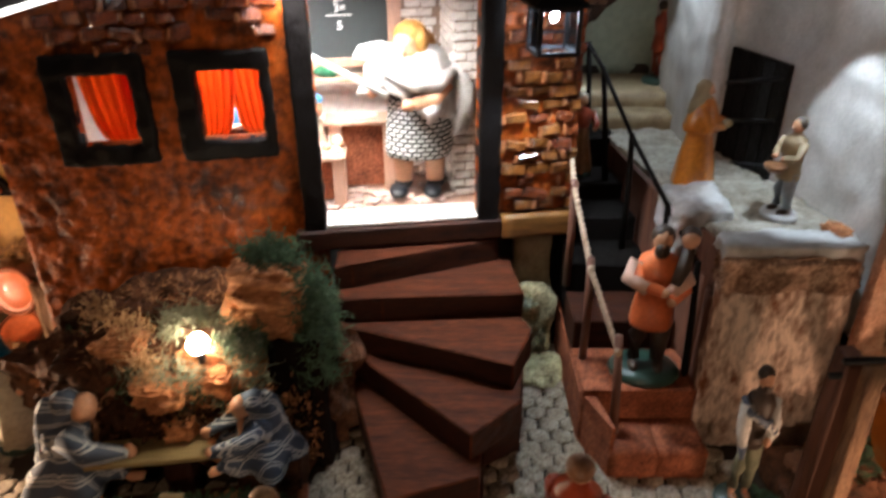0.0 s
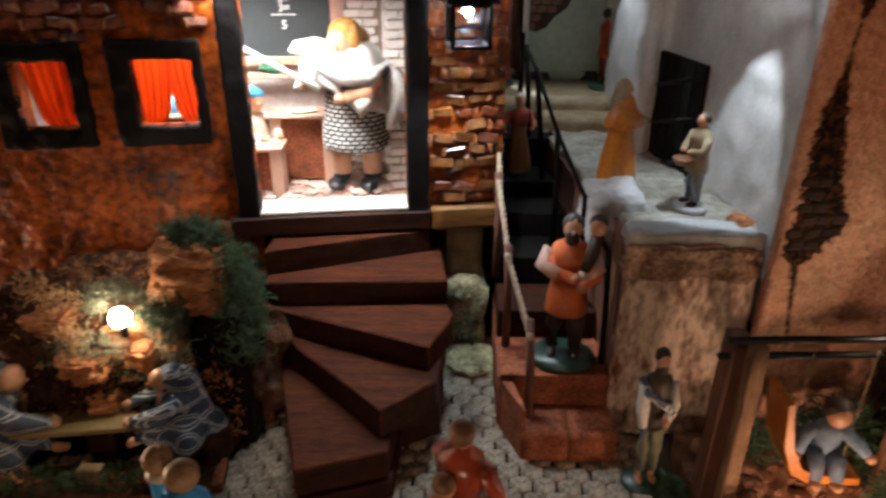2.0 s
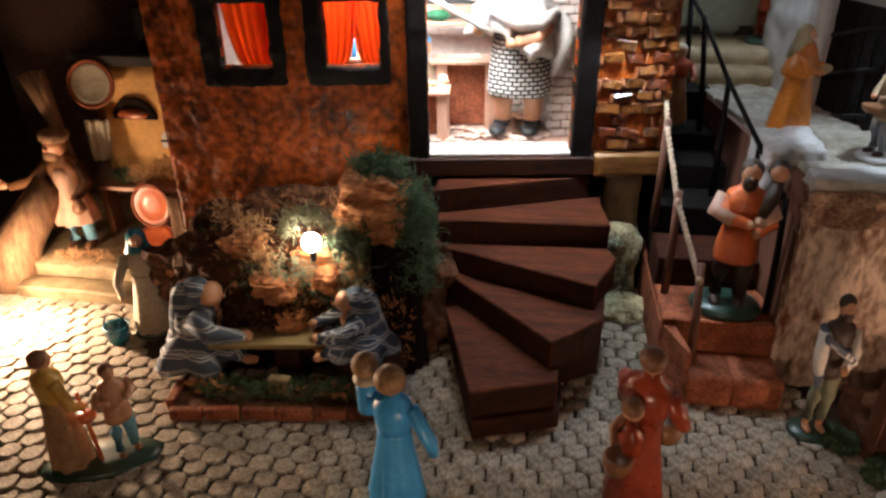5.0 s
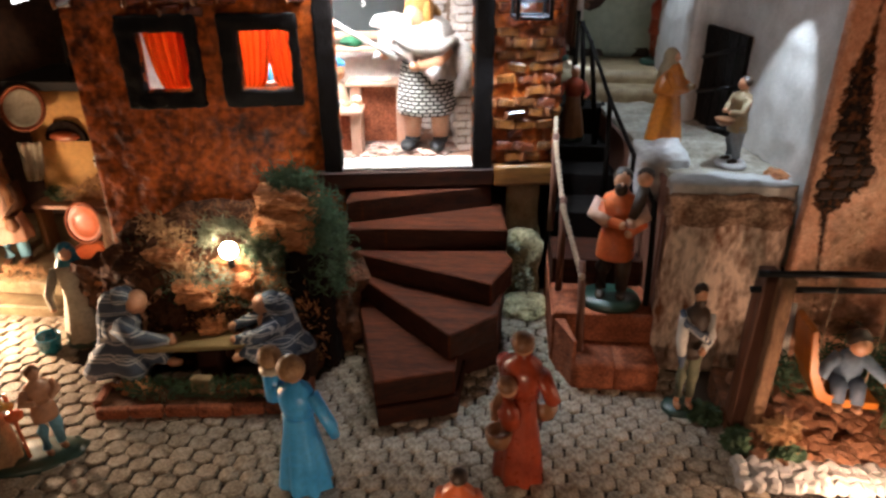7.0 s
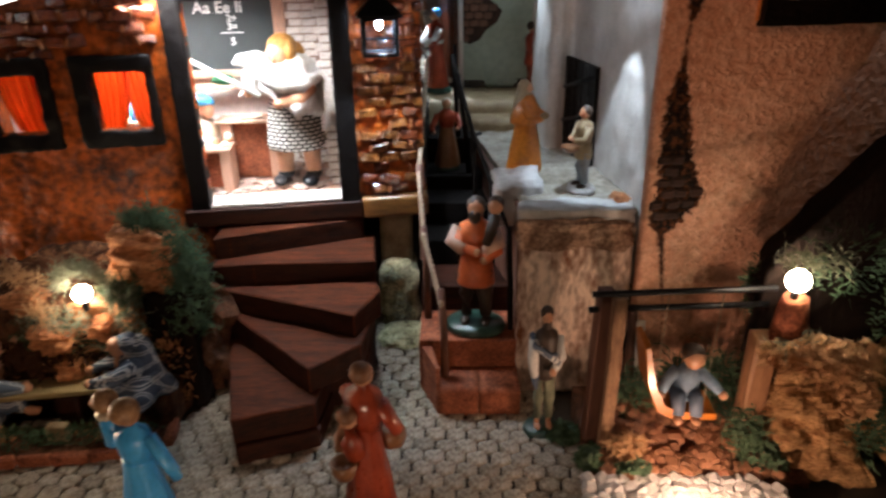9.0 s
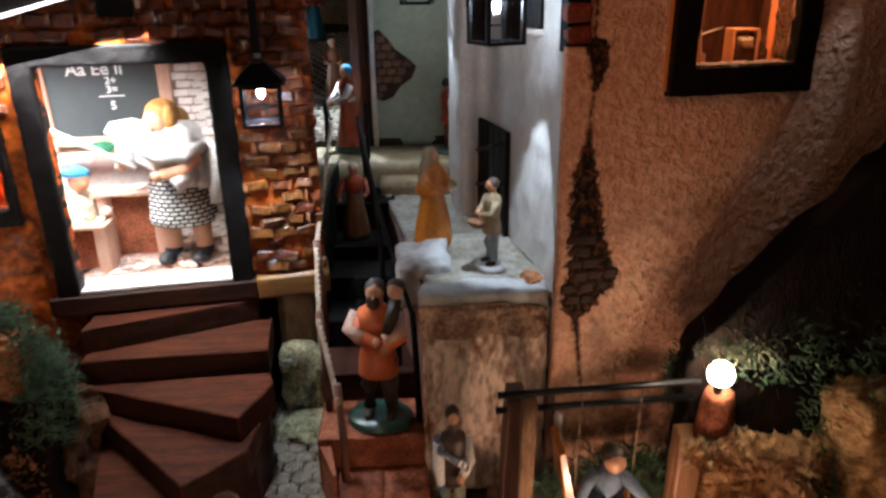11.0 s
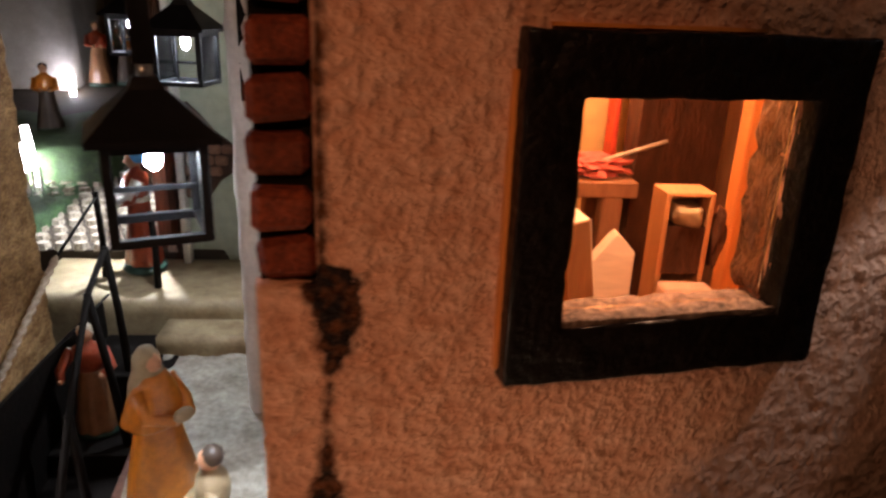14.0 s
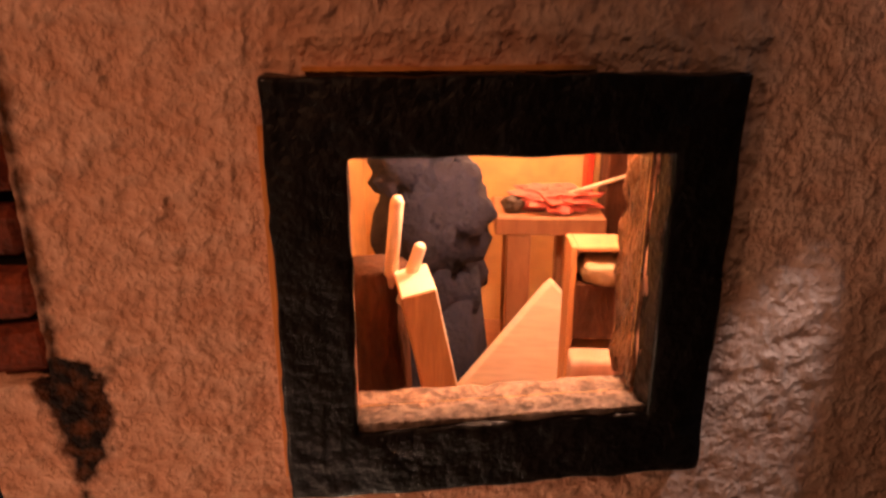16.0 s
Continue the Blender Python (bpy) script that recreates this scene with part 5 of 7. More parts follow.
# ---- white house ----
line = [(0.283, 1.0), (0.277, 0.90), (0.274, 0.80), (0.276, 0.762), (0.282, 0.748), (0.292, 0.749), (0.302, 0.760), (0.309, 0.757), (0.318, 0.715), (0.327, 0.672), (0.335, 0.62), (0.341, 0.57), (0.344, 0.53), (0.3455, 0.515)]


def along(line, n):
    pts = [Vector((*p, 0)) for p in line]
    L = [0]
    for a, b in zip(pts, pts[1:]):
        L.append(L[-1] + (b - a).length)
    out = []
    for k in range(n + 1):
        d = L[-1] * k / n
        j = max(i for i in range(len(L) - 1) if L[i] <= d + 1e-9)
        out.append(pts[j].lerp(pts[j + 1], (d - L[j]) / (L[j + 1] - L[j])))
    return out


bm = bmesh.new()
pl = along(line, 90)
rows = []
for j in range(71):
    z = 0.12 + 0.50 * j / 70
    row = []
    for k, p in enumerate(pl):
        d = (pl[min(k + 1, 90)] - pl[max(k - 1, 0)]).normalized()
        n = Vector((d.y, -d.x, 0))
        q = p + n * 0.0022 * (noise.noise(Vector((k * 0.22, z * 45, 2))) + 0.5 * noise.noise(Vector((k * 0.6, z * 120, 5))))
        row.append(bm.verts.new((q.x, q.y, z)))
    rows.append(row)
for a, b in zip(rows, rows[1:]):
    for k in range(90):
        f = bm.faces.new((a[k], b[k], b[k + 1], a[k + 1]))
        f.smooth = True
far = [[bm.verts.new((0.375, y, z)) for y in (1.0, 0.522)] for z in (0.12, 0.62)]
bm.faces.new([far[0][0], far[1][0]] + [r[0] for r in rows][::-1])
bm.faces.new([far[0][0]] + rows[0] + [far[0][1]])
bm.faces.new([far[1][1]] + rows[-1][::-1] + [far[1][0]])
bm.faces.new((far[0][0], far[0][1], far[1][1], far[1][0]))
bm.faces.new([far[0][1]] + [r[-1] for r in rows] + [far[1][1]])
bmesh.ops.recalc_face_normals(bm, faces=bm.faces)
white = solid("white_house", bm, M["white"], "whitewashed house with rounded plaster corner and dark door", "house")
dv = (Vector((0.3255, 0.672, 0)) - Vector((0.3055, 0.764, 0)))
dn = Vector((-dv.y, dv.x, 0)).normalized()
dn = -dn if dn.x > 0 else dn
wdoor = part("door", bmesh.new(), M["black"], white, "dark plank door with slanting battens")
for k in range(5):
    a, b = Vector((0.3055, 0.764, 0)) + dv * (k / 5 + 0.004), Vector((0.3055, 0.764, 0)) + dv * ((k + 1) / 5 - 0.004)
    bm = bmesh.new()
    prism(bm, [tuple((p + dn * e)[:2]) for p, e in ((a, 0.0), (b, 0.0), (b, 0.0050), (a, 0.0050))], 0.178, 0.309, 0, 0.0006)
    part("plank", bm, M["black"], wdoor)
for z in (0.20, 0.245, 0.285):
    a, b = Vector((0.3055, 0.764, z - 0.012)) + dv * 0.05 + dn * 0.0062, Vector((0.3055, 0.764, z + 0.012)) + dv * 0.95 + dn * 0.0062
    bm = bmesh.new()
    tube(bm, [a, b], 0.0024, 0, 5)
    part("batten", bm, M["iron"], wdoor)


def side_window(y0, y1, z0, z1, x0, x1, parent, sill=True):
    w = part("window", bmesh.new(), M["black"], parent, "small dark window")
    dy = Vector((x1 - x0, y1 - y0, 0))
    n = Vector((-abs(dy.y), (1 if dy.y * dy.x > 0 else -1) * abs(dy.x) * -1, 0)).normalized()
    a, b = Vector((x0, y0, 0)), Vector((x1, y1, 0))
    bm = bmesh.new()
    prism(bm, [tuple((p + n * e)[:2]) for p, e in ((a, 0.003), (b, 0.003), (b, -0.004), (a, -0.004))], z0, z1, 0, 0.0008)
    part("shutter", bm, M["black"], w)
    if sill:
        bm = bmesh.new()
        prism(bm, [tuple((p + n * e)[:2]) for p, e in ((a, 0.009), (b, 0.009), (b, -0.004), (a, -0.004))], z0 - 0.006, z0 - 0.0005, 0, 0.001)
        part("sill", bm, M["white"], w)


side_window(0.642, 0.590, 0.412, 0.475, 0.3315, 0.3390, white)
side_window(0.750, 0.757, 0.425, 0.50, 0.288, 0.300, white, False)

# ---- plastered house with the framed window ----
RO, RA = (0.341, 0.4975, 0.0), 9.1
plast = thing("plastered_house", "house with rough orange-lit plaster and brick quoin", "house", RO, RA)
bm = bmesh.new()
wall_face(bm, [0.0, 0.0185, 0.098, 0.180, 0.30], [0.0, 0.30, 0.3875, 0.404, 0.462, 0.64], [(0.0, 0.0185, 0.404, 0.65), (0.098, 0.180, 0.3875, 0.462)], 0.009, 0.0019, 0.0012, 170, 0.004)
wall_face(bm, [0.30, 0.62], [0.0, 0.64], [], 0.009, 0.004, 0.0011, 150, 0.004)
part("front_wall", bm, M["plaster"], plast)
bm = bmesh.new()
box(bm, 0.0015, 0.0185, 0.0115, 0.026, 0.400, 0.64)
quoin = part("quoin", bm, M["alleywood"], plast, "dark-jointed brick quoin")
qb = piece_mesh("quoin_brick", 0.0178, 0.015, 0.0128, M["redbrick"], 5, 0.18)
for k in range(14):
    piece("brick", qb[k % 5], quoin, pose(0.0098 + rng.uniform(-0.0012, 0.0012), 0.0125, 0.4115 + k * 0.0162, rng.uniform(-4, 4), rng.uniform(-3, 3), rng.uniform(-3, 3)))


scorch = mat("scorched_brick", (0.060, 0.022, 0.011), (0.022, 0.009, 0.006), 0.8, scale=110, bump=1.0, rnd=0.3, dirt=0.5, brk=0.4)
sb = piece_mesh("scorched_brick", 0.0125, 0.005, 0.0085, scorch, 4, 0.2)
bare = part("bare_bricks", bmesh.new(), scorch, plast, "dark bricks laid bare by fallen plaster")
for j, (u, k) in enumerate(((0.013, 2), (0.011, 3), (0.018, 3), (0.014, 2), (0.022, 1), (0.012, 2))):
    for i in range(k):
        piece("brick", sb[(i + j) % 4], bare, pose(u + i * 0.0136 + rng.uniform(-0.0015, 0.0015), 0.0048, 0.204 + j * 0.0104, 0, rng.uniform(-5, 5), 0))
fr = part("window", bmesh.new(), M["darkframe"], plast, "square window in a heavy dark varnished frame")
frame_bars(0.0785, 0.198, 0.3665, 0.4820, 0.098, 0.180, 0.3870, 0.4625, -0.0045, 0.0050, fr, M["darkframe"], 0.0012, 0.0009)
bm = rough_box(0.0975, 0.1805, -0.0028, 0.0150, 0.376, 0.3888, 16, 0.0014, 300)
part("sill", bm, M["pitted"], fr, "pitted grey stone sill")
bm = rough_box(0.1785, 0.190, 0.0060, 0.022, 0.3906, 0.468, 14, 0.0026, 130)
part("bark_jamb", bm, mat("varnished_bark", (0.20, 0.085, 0.035), (0.05, 0.02, 0.010), 0.28, scale=130, bump=1.0, dist=0.002, stretch=(1.5, 1.5, 0.5), coat=0.6, dirt=0.5), fr, "glossy bark jamb")
bm = bmesh.new()
box(bm, 0.0985, 0.1780, 0.0046, 0.0050, 0.3900, 0.4615)
pane = part("pane", bm, M["glass"], fr)
# orange strips whose colour stands in for workshop light leaking round the frame
for q in ((0.0768, 0.0784, 0.3705, 0.470), (0.088, 0.160, 0.4826, 0.4838)):
    bm = rough_box(q[0], q[1], 0.0016, 0.0048, q[2], q[3], 6, 0.0004, 120)
    part("lip", bm, M["orangewood"], fr, "thin orange strip painted as light leaking past the frame")
pane.visible_shadow = False

# ---- workshop behind the framed window ----
for nm, q, mt in (("wall_workshop_back", (0.36, 0.66, 0.885, 0.895, 0.24, 0.55), "yellowwall"), ("wall_workshop_left", (0.376, 0.386, 0.53, 0.885, 0.24, 0.55), "yellowwall"),
                  ("wall_workshop_right", (0.65, 0.66, 0.575, 0.885, 0.24, 0.55), "warmwood"), ("floor_workshop", (0.386, 0.65, 0.545, 0.885, 0.24, 0.25), "warmwood"), ("ceiling_workshop", (0.386, 0.65, 0.55, 0.885, 0.505, 0.515), "yellowwall")):
    bm = bmesh.new()
    box(bm, *q)
    solid(nm, bm, M[mt], "warm plain surface of the small workshop", "wall", kind="structure")
wbench = thing("workbench", "low brown workbench under the window", "workbench", (0.47, 0.585, 0.25))
bm = bmesh.new()
box(bm, -0.075, 0.100, -0.030, 0.115, 0.040, 0.050, 0.001)
part("top", bm, M["bark"], wbench)
for x, y in ((-0.065, -0.02), (0.085, -0.02), (-0.065, 0.10), (0.085, 0.10)):
    bm = bmesh.new()
    box(bm, x - 0.006, x + 0.006, y - 0.006, y + 0.006, 0, 0.0398, 0.0008)
    part("leg", bm, M["warmwood"], wbench)
# leaning plywood block
bm = bmesh.new()
box(bm, -0.0060, 0.0060, -0.010, 0.010, -0.056, 0.056, 0.0005)
for f in bm.faces:
    f.material_index = 1 if abs(f.normal.y) > 0.7 or abs(f.normal.x) > 0.7 else 0
    if f.normal.x > 0.7:
        f.material_index = 0
bmesh.ops.transform(bm, matrix=pose(0.4600, 0.570, 0.3570, 6, -12, 12), verts=bm.verts)
solid("plywood_block", bm, [M["ply"], M["plyedge"]], "pale plywood offcut leaning on the bench", "wood offcut")
bm = bmesh.new()
prism(bm, [(0.4610, 0.3005), (0.5225, 0.3005), (0.5225, 0.3560), (0.5117, 0.3675), (0.5080, 0.3640)], -0.005, 0.005, 0, 0.0005)
bmesh.ops.transform(bm, matrix=Matrix.Translation((0, 0.676, 0)) @ Matrix.Rotation(radians(90), 4, "X"), verts=bm.verts)
solid("wooden_wedge", bm, M["ply"], "pale triangular wooden wedge standing on the bench", "wood offcut")
bm = bmesh.new()
lathe(bm, [(0.0135, 0), (0.013, 0.03), (0.0115, 0.09), (0.012, 0.110)], 0, 16, fold=0.12, nf=5)
wobble(bm, 0.0018, 160)
solid("log_stump", bm, M["bark"], "upright rough log stump on the bench", "log", (0.435, 0.580, 0.3000), smooth=True)
for a, b, r in (((0.4405, 0.572, 0.404), (0.4442, 0.569, 0.4385), 0.0024), ((0.4450, 0.570, 0.400), (0.4520, 0.567, 0.4225), 0.0022)):
    bm = bmesh.new()
    tube(bm, [a, Vector(a).lerp(Vector(b), 0.95), b], [r, r, r * 0.6], 0, 10)
    solid("dowel", bm, M["ply"], "round pale wooden dowel stuck in the stump", "dowel", group="dowels")
niche = thing("wooden_niche", "tall brown wooden niche box with a wax lump", "box", (0.5215, 0.616, 0.346))
for q in ((-0.012, -0.0095, -0.008, 0.010, 0, 0.0625), (0.0095, 0.012, -0.008, 0.010, 0, 0.0625), (-0.0094, 0.0094, -0.008, 0.010, 0.0605, 0.0625), (-0.0094, 0.0094, 0.0065, 0.010, 0, 0.0604)):
    bm = bmesh.new()
    box(bm, *q, 0.0004)
    part("board", bm, M["plyedge"], niche)
bm = bmesh.new()
box(bm, -0.0094, 0.0094, -0.0075, 0.0064, 0.022, 0.046)
part("door_panel", bm, M["bark"], niche)
bm = crag(-0.007, 0.007, -0.009, 0.004, 0.0455, 0.0550, 10, 0.0030, 5.0)
part("wax_lump", bm, M["tan"], niche, "pale wax lump")
bm = crag(-0.011, 0.013, -0.020, -0.0085, 0, 0.0185, 6, 0.0012, 9.0)
part("block", bm, M["pinkwood"], niche, "pale chipped block")
bm = bmesh.new()
box(bm, -0.012, 0.014, -0.020, 0.010, -0.0458, -0.0005, 0.0008)
part("pedestal", bm, M["plyedge"], niche)
bm = bmesh.new()
rock(bm, (0.017, -0.004, 0.040), (0.004, 0.005, 0.014), 0, 3, 0.5, 2.2, 6)
part("resin_lump", bm, M["bark"], niche)
table = thing("work_table", "brown wooden table with thick legs", "table", (0.523, 0.80, 0.25))
bm = bmesh.new()
box(bm, -0.036, 0.036, -0.025, 0.03, 0.110, 0.122, 0.001)
part("tabletop", bm, M["warmwood"], table)
for x, y in ((-0.020, -0.018), (0.018, -0.018), (-0.020, 0.022), (0.018, 0.022)):
    bm = bmesh.new()
    box(bm, x - 0.008, x + 0.008, y - 0.006, y + 0.006, 0, 0.1098, 0.001)
    part("leg", bm, M["warmwood"], table)
bm = bmesh.new()
rock(bm, (0.527, 0.80, 0.379), (0.028, 0.018, 0.008), 0, 4, 0.6, 2.4, 2.0)
wobble(bm, 0.002, 160)
solid("red_cloth", bm, M["pinkcloth"], "crumpled red and pink cloth on the table", "cloth")
bm = bmesh.new()
tube(bm, [(0.535, 0.79, 0.3845), (0.585, 0.80, 0.398)], 0.0015, 0, 6)
solid("thin_stick", bm, M["cream"], "thin pale stick lying over the cloth", "stick")
bm = bmesh.new()
rock(bm, (0.499, 0.79, 0.377), (0.007, 0.006, 0.006), 0, 3, 0.3, 2.0, 9.0)
solid("dark_lump", bm, M["hair"], "small dark lump on the table", "lump")
bm = bmesh.new()
for c, r in (((0.449, 0.70, 0.395), (0.030, 0.030, 0.038)), ((0.437, 0.69, 0.425), (0.02, 0.022, 0.022)), ((0.462, 0.69, 0.40), (0.018, 0.02, 0.026)), ((0.450, 0.71, 0.355), (0.026, 0.03, 0.03))):
    rock(bm, c, r, 0, 3, 0.25, 1.8, c[0] * 40)
lathe(bm, [(0.026, 0.0), (0.03, 0.05), (0.026, 0.11)], 0, 18, c=(0.450, 0.71, 0.25), fold=0.1)
wobble(bm, 0.004, 70)
for v in bm.verts:
    v.co += v.normal * 0.0022 * math.sin(v.co.z * 520 + v.co.x * 380 + 3 * noise.noise(v.co * 60))
solid("carpenter_doll", bm, M["bluecloth"], "bowed doll wrapped in slate blue cloth", "doll", smooth=True)
for q, mt, lb in (((0.5625, 0.628, 0.80, 0.83, 0.25, 0.504), "bark", "broad dark brown upright panel"), ((0.556, 0.561, 0.84, 0.86, 0.25, 0.504), "redpaint", "narrow red-painted upright wooden strip"), ((0.612, 0.626, 0.735, 0.750, 0.25, 0.504), "orangewood", "bright orange wooden upright beam"), ((0.566, 0.574, 0.600, 0.610, 0.25, 0.392), "warmwood", "short brown stick standing by the window")):
    bm = bmesh.new()
    box(bm, *q, 0.001)
    solid("upright_post", bm, M[mt], lb, "post")

# ---- lanterns ----


def lantern(place, rz, rod, beam, lit="led", label="black square lantern with clear panes and a lit bulb", arm=None, cone=64, aim=None, blend=0.7):
    t = thing("lantern", label, "lantern", place, rz, "hanging lanterns")
    s, h = 0.0155, 0.036
    for sx in (-1, 1):
        for sy in (-1, 1):
            bm = bmesh.new()
            box(bm, sx * s - 0.0018, sx * s + 0.0018, sy * s - 0.0018, sy * s + 0.0018, 0, h, 0.0004)
            part("corner_post", bm, M["iron"], t)
    for z, w in ((0.0, 0.0030), (h - 0.003, 0.0030)):
        for q in ((-s, s, -s - 0.0016, -s + 0.0016), (-s, s, s - 0.0016, s + 0.0016), (-s - 0.0016, -s + 0.0016, -s, s), (s - 0.0016, s + 0.0016, -s, s)):
            bm = bmesh.new()
            box(bm, *q, z, z + w)
            part("rail", bm, M["iron"], t)
    bm = bmesh.new()
    a = s + 0.006
    prof = [(a, h), (a, h + 0.002), (0.006, h + 0.017), (0.004, h + 0.021)]
    rings = [[bm.verts.new((sx * r, sy * r, z)) for sx, sy in ((-1, -1), (1, -1), (1, 1), (-1, 1))] for r, z in prof]
    for p, q in zip(rings, rings[1:]):
        for k in range(4):
            bm.faces.new((p[k], p[(k + 1) % 4], q[(k + 1) % 4], q[k]))
    bm.faces.new(rings[0][::-1])
    bm.faces.new(rings[-1])
    part("roof", bm, M["iron"], t, "pyramid roof")
    bm = bmesh.new()
    tube(bm, [(0, 0, h + 0.020), (0, 0, h + 0.025)], 0.003, 0, 10)
    part("finial", bm, mat("worn_bright_metal", (0.5, 0.52, 0.52), (0.3, 0.3, 0.3), 0.3, 1.0) if "worn_bright_metal" not in bpy.data.materials else bpy.data.materials["worn_bright_metal"], t)
    bm = bmesh.new()
    box(bm, -0.0035, 0.0035, -0.001, 0.001, h + 0.0245, h + 0.0245 + rod)
    hanger = part("hanger", bm, M["iron"], t)
    if arm:
        bm = bmesh.new()
        tube(bm, [(0, 0, h + 0.024 + rod), arm], 0.002, 0, 6)
        part("bracket", bm, M["iron"], t)
    for k in range(4):
        bm = bmesh.new()
        box(bm, -s + 0.002, s - 0.002, -s - 0.0002, -s + 0.0002, 0.003, h - 0.003)
        bmesh.ops.rotate(bm, verts=bm.verts, cent=(0, 0, 0), matrix=Matrix.Rotation(radians(90 * k), 3, "Z"))
        p = part("pane", bm, M["glass"], t)
        p.visible_shadow = False
    bm = bmesh.new()
    lathe(bm, [(0.0008, 0), (0.0026, 0.002), (0.0030, 0.005), (0.0026, 0.008)], 0, 12, c=(0, 0, h - 0.0125))
    part("bulb", bm, M[lit], t, "lit white bulb")
    bm = bmesh.new()
    tube(bm, [(0, 0, h - 0.0044), (0, 0, h - 0.0002)], 0.003, 0, 10)
    part("socket", bm, M["iron"], t)
    bm = bmesh.new()
    box(bm, -s, s, s - 0.0024, s - 0.0008, 0.0125, 0.0145)
    part("cross_bar", bm, M["iron"], t)
    x, y, z = place
    lamp("diode_beam", "SPOT", (x, y, z + h - 0.0135), aim or (x, y, z - 0.3), beam, (0.80, 0.92, 1.0), 0.002, cone, blend)
    return t


lantern((0.0975, 0.606, 0.3345), 9.4, 0.075, 2.1, arm=(0, 0.05, 0.115), cone=100)
lantern((0.2950, 0.557, 0.403), 22, 0.12, 2.2, arm=(0.06, -0.01, 0.18), cone=44, aim=(0.318, 0.600, 0.20), blend=0.35)
lantern((0.2375, 0.812, 0.4275), -8, 0.12, 1.2, arm=(0.05, -0.01, 0.18), cone=96, aim=(0.232, 0.790, 0.20))
lantern((0.130, 1.015, 0.430), -4, 0.12, 8.5, arm=(0.05, 0.0, 0.18), cone=84)
lantern((0.604, 0.503, 0.505), 9, 0.04, 0.36, "led_dim", arm=(0, 0.06, 0.12), cone=22, aim=(0.549, 0.531, 0.360), blend=0.8)

# ---- mound beside the school ----
bm = bmesh.new()
rock(bm, (-0.225, 0.560, 0.035), (0.155, 0.080, 0.105), 0, 5, 0.30, 2.2, 1.3)
wobble(bm, 0.007, 55)
wobble(bm, 0.003, 160)
solid("earth_mound", bm, M["soil"], "dark bark-covered earth mound under the school", "mound")
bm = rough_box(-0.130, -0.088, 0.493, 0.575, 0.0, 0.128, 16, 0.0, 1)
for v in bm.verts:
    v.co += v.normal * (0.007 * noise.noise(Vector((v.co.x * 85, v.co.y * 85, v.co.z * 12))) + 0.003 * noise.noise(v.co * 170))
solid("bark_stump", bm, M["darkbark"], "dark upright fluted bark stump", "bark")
bm = crag(-0.162, -0.103, 0.500, 0.540, 0.130, 0.188, 16, 0.0068, 3.3, 1.3)
bmesh.ops.rotate(bm, verts=bm.verts, cent=(-0.132, 0.52, 0.16), matrix=Matrix.Rotation(radians(9), 3, "Y"))
solid("rusty_rock", bm, M["rustrock"], "layered rust-coloured rock on the mound", "rock")
curls("moss_cushion", [((-0.100, 0.516, 0.162), (0.018, 0.02, 0.034)), ((-0.092, 0.530, 0.135), (0.014, 0.02, 0.044)), ((-0.128, 0.526, 0.196), (0.026, 0.014, 0.008)), ((-0.150, 0.496, 0.132), (0.020, 0.010, 0.014))], 420, 0.016, 0.00075, M["moss"], "dark green curly moss on the rock", "moss", 11)
ring = [((-0.180 + 0.024 * math.cos(a), 0.486, 0.140 + 0.024 * math.sin(a)), (0.006, 0.005, 0.005)) for a in [0.15 + k * 0.26 for k in range(12)]]
curls("moss_wreath", ring, 26, 0.018, 0.00055, M["moss2"], "arch of curly grey-green moss round the globe lamp", "moss", 28, 1.5)
bm = crag(-0.205, -0.140, 0.492, 0.520, 0.088, 0.124, 12, 0.006, 6.0, 0.8)
solid("bark_shelf", bm, M["rustrock"], "rust-pink bark shelf under the globe lamp", "bark")
for k, (x, y, z, a, b) in enumerate(((-0.218, 0.478, 0.088, 0.020, 0.010), (-0.248, 0.484, 0.062, 0.016, 0.016), (-0.172, 0.474, 0.042, 0.014, 0.012), (-0.205, 0.474, 0.060, 0.012, 0.010), (-0.285, 0.496, 0.105, 0.020, 0.012), (-0.320, 0.510, 0.070, 0.018, 0.018), (-0.172, 0.484, 0.098, 0.012, 0.010), (-0.195, 0.478, 0.030, 0.012, 0.010), (-0.255, 0.500, 0.118, 0.018, 0.008))):
    bm = crag(x - a, x + a, y - 0.008, y + 0.022, z - b, z + b, 8, 0.0065, 1.7 * k, 0.5)
    solid("bark_chunk", bm, M["rustrock"] if k % 3 != 1 else M["bark"], "rust-coloured chunk of bark stuck in the mound", "bark", group="bark chunks")
curls("hanging_moss", [((-0.094, 0.498 + 0.018 * (k % 3), 0.125 - 0.020 * (k // 2)), (0.014, 0.012, 0.018)) for k in range(6)], 110, 0.016, 0.0007, M["moss"], "dark green moss hanging on the bark stump", "moss", 29)
fluff("rust_twigs", [((-0.110, 0.490, 0.05), (0.018, 0.006, 0.045)), ((-0.165, 0.482, 0.088), (0.035, 0.006, 0.016)), ((-0.21, 0.478, 0.045), (0.05, 0.006, 0.03))], 150, 0.0056, M["rustrock"], "rust-coloured bark shreds on the mound", "twigs", 30, True)
curls("lichen_clump", [((-0.205, 0.484, 0.108), (0.026, 0.010, 0.014)), ((-0.235, 0.490, 0.100), (0.020, 0.010, 0.012)), ((-0.142, 0.486, 0.108), (0.018, 0.010, 0.020)), ((-0.165, 0.488, 0.082), (0.022, 0.008, 0.012)), ((-0.146, 0.488, 0.136), (0.012, 0.008, 0.012))], 130, 0.014, 0.0006, M["moss2"], "grey-green lichen round the globe lamp", "lichen", 12, 1.4)
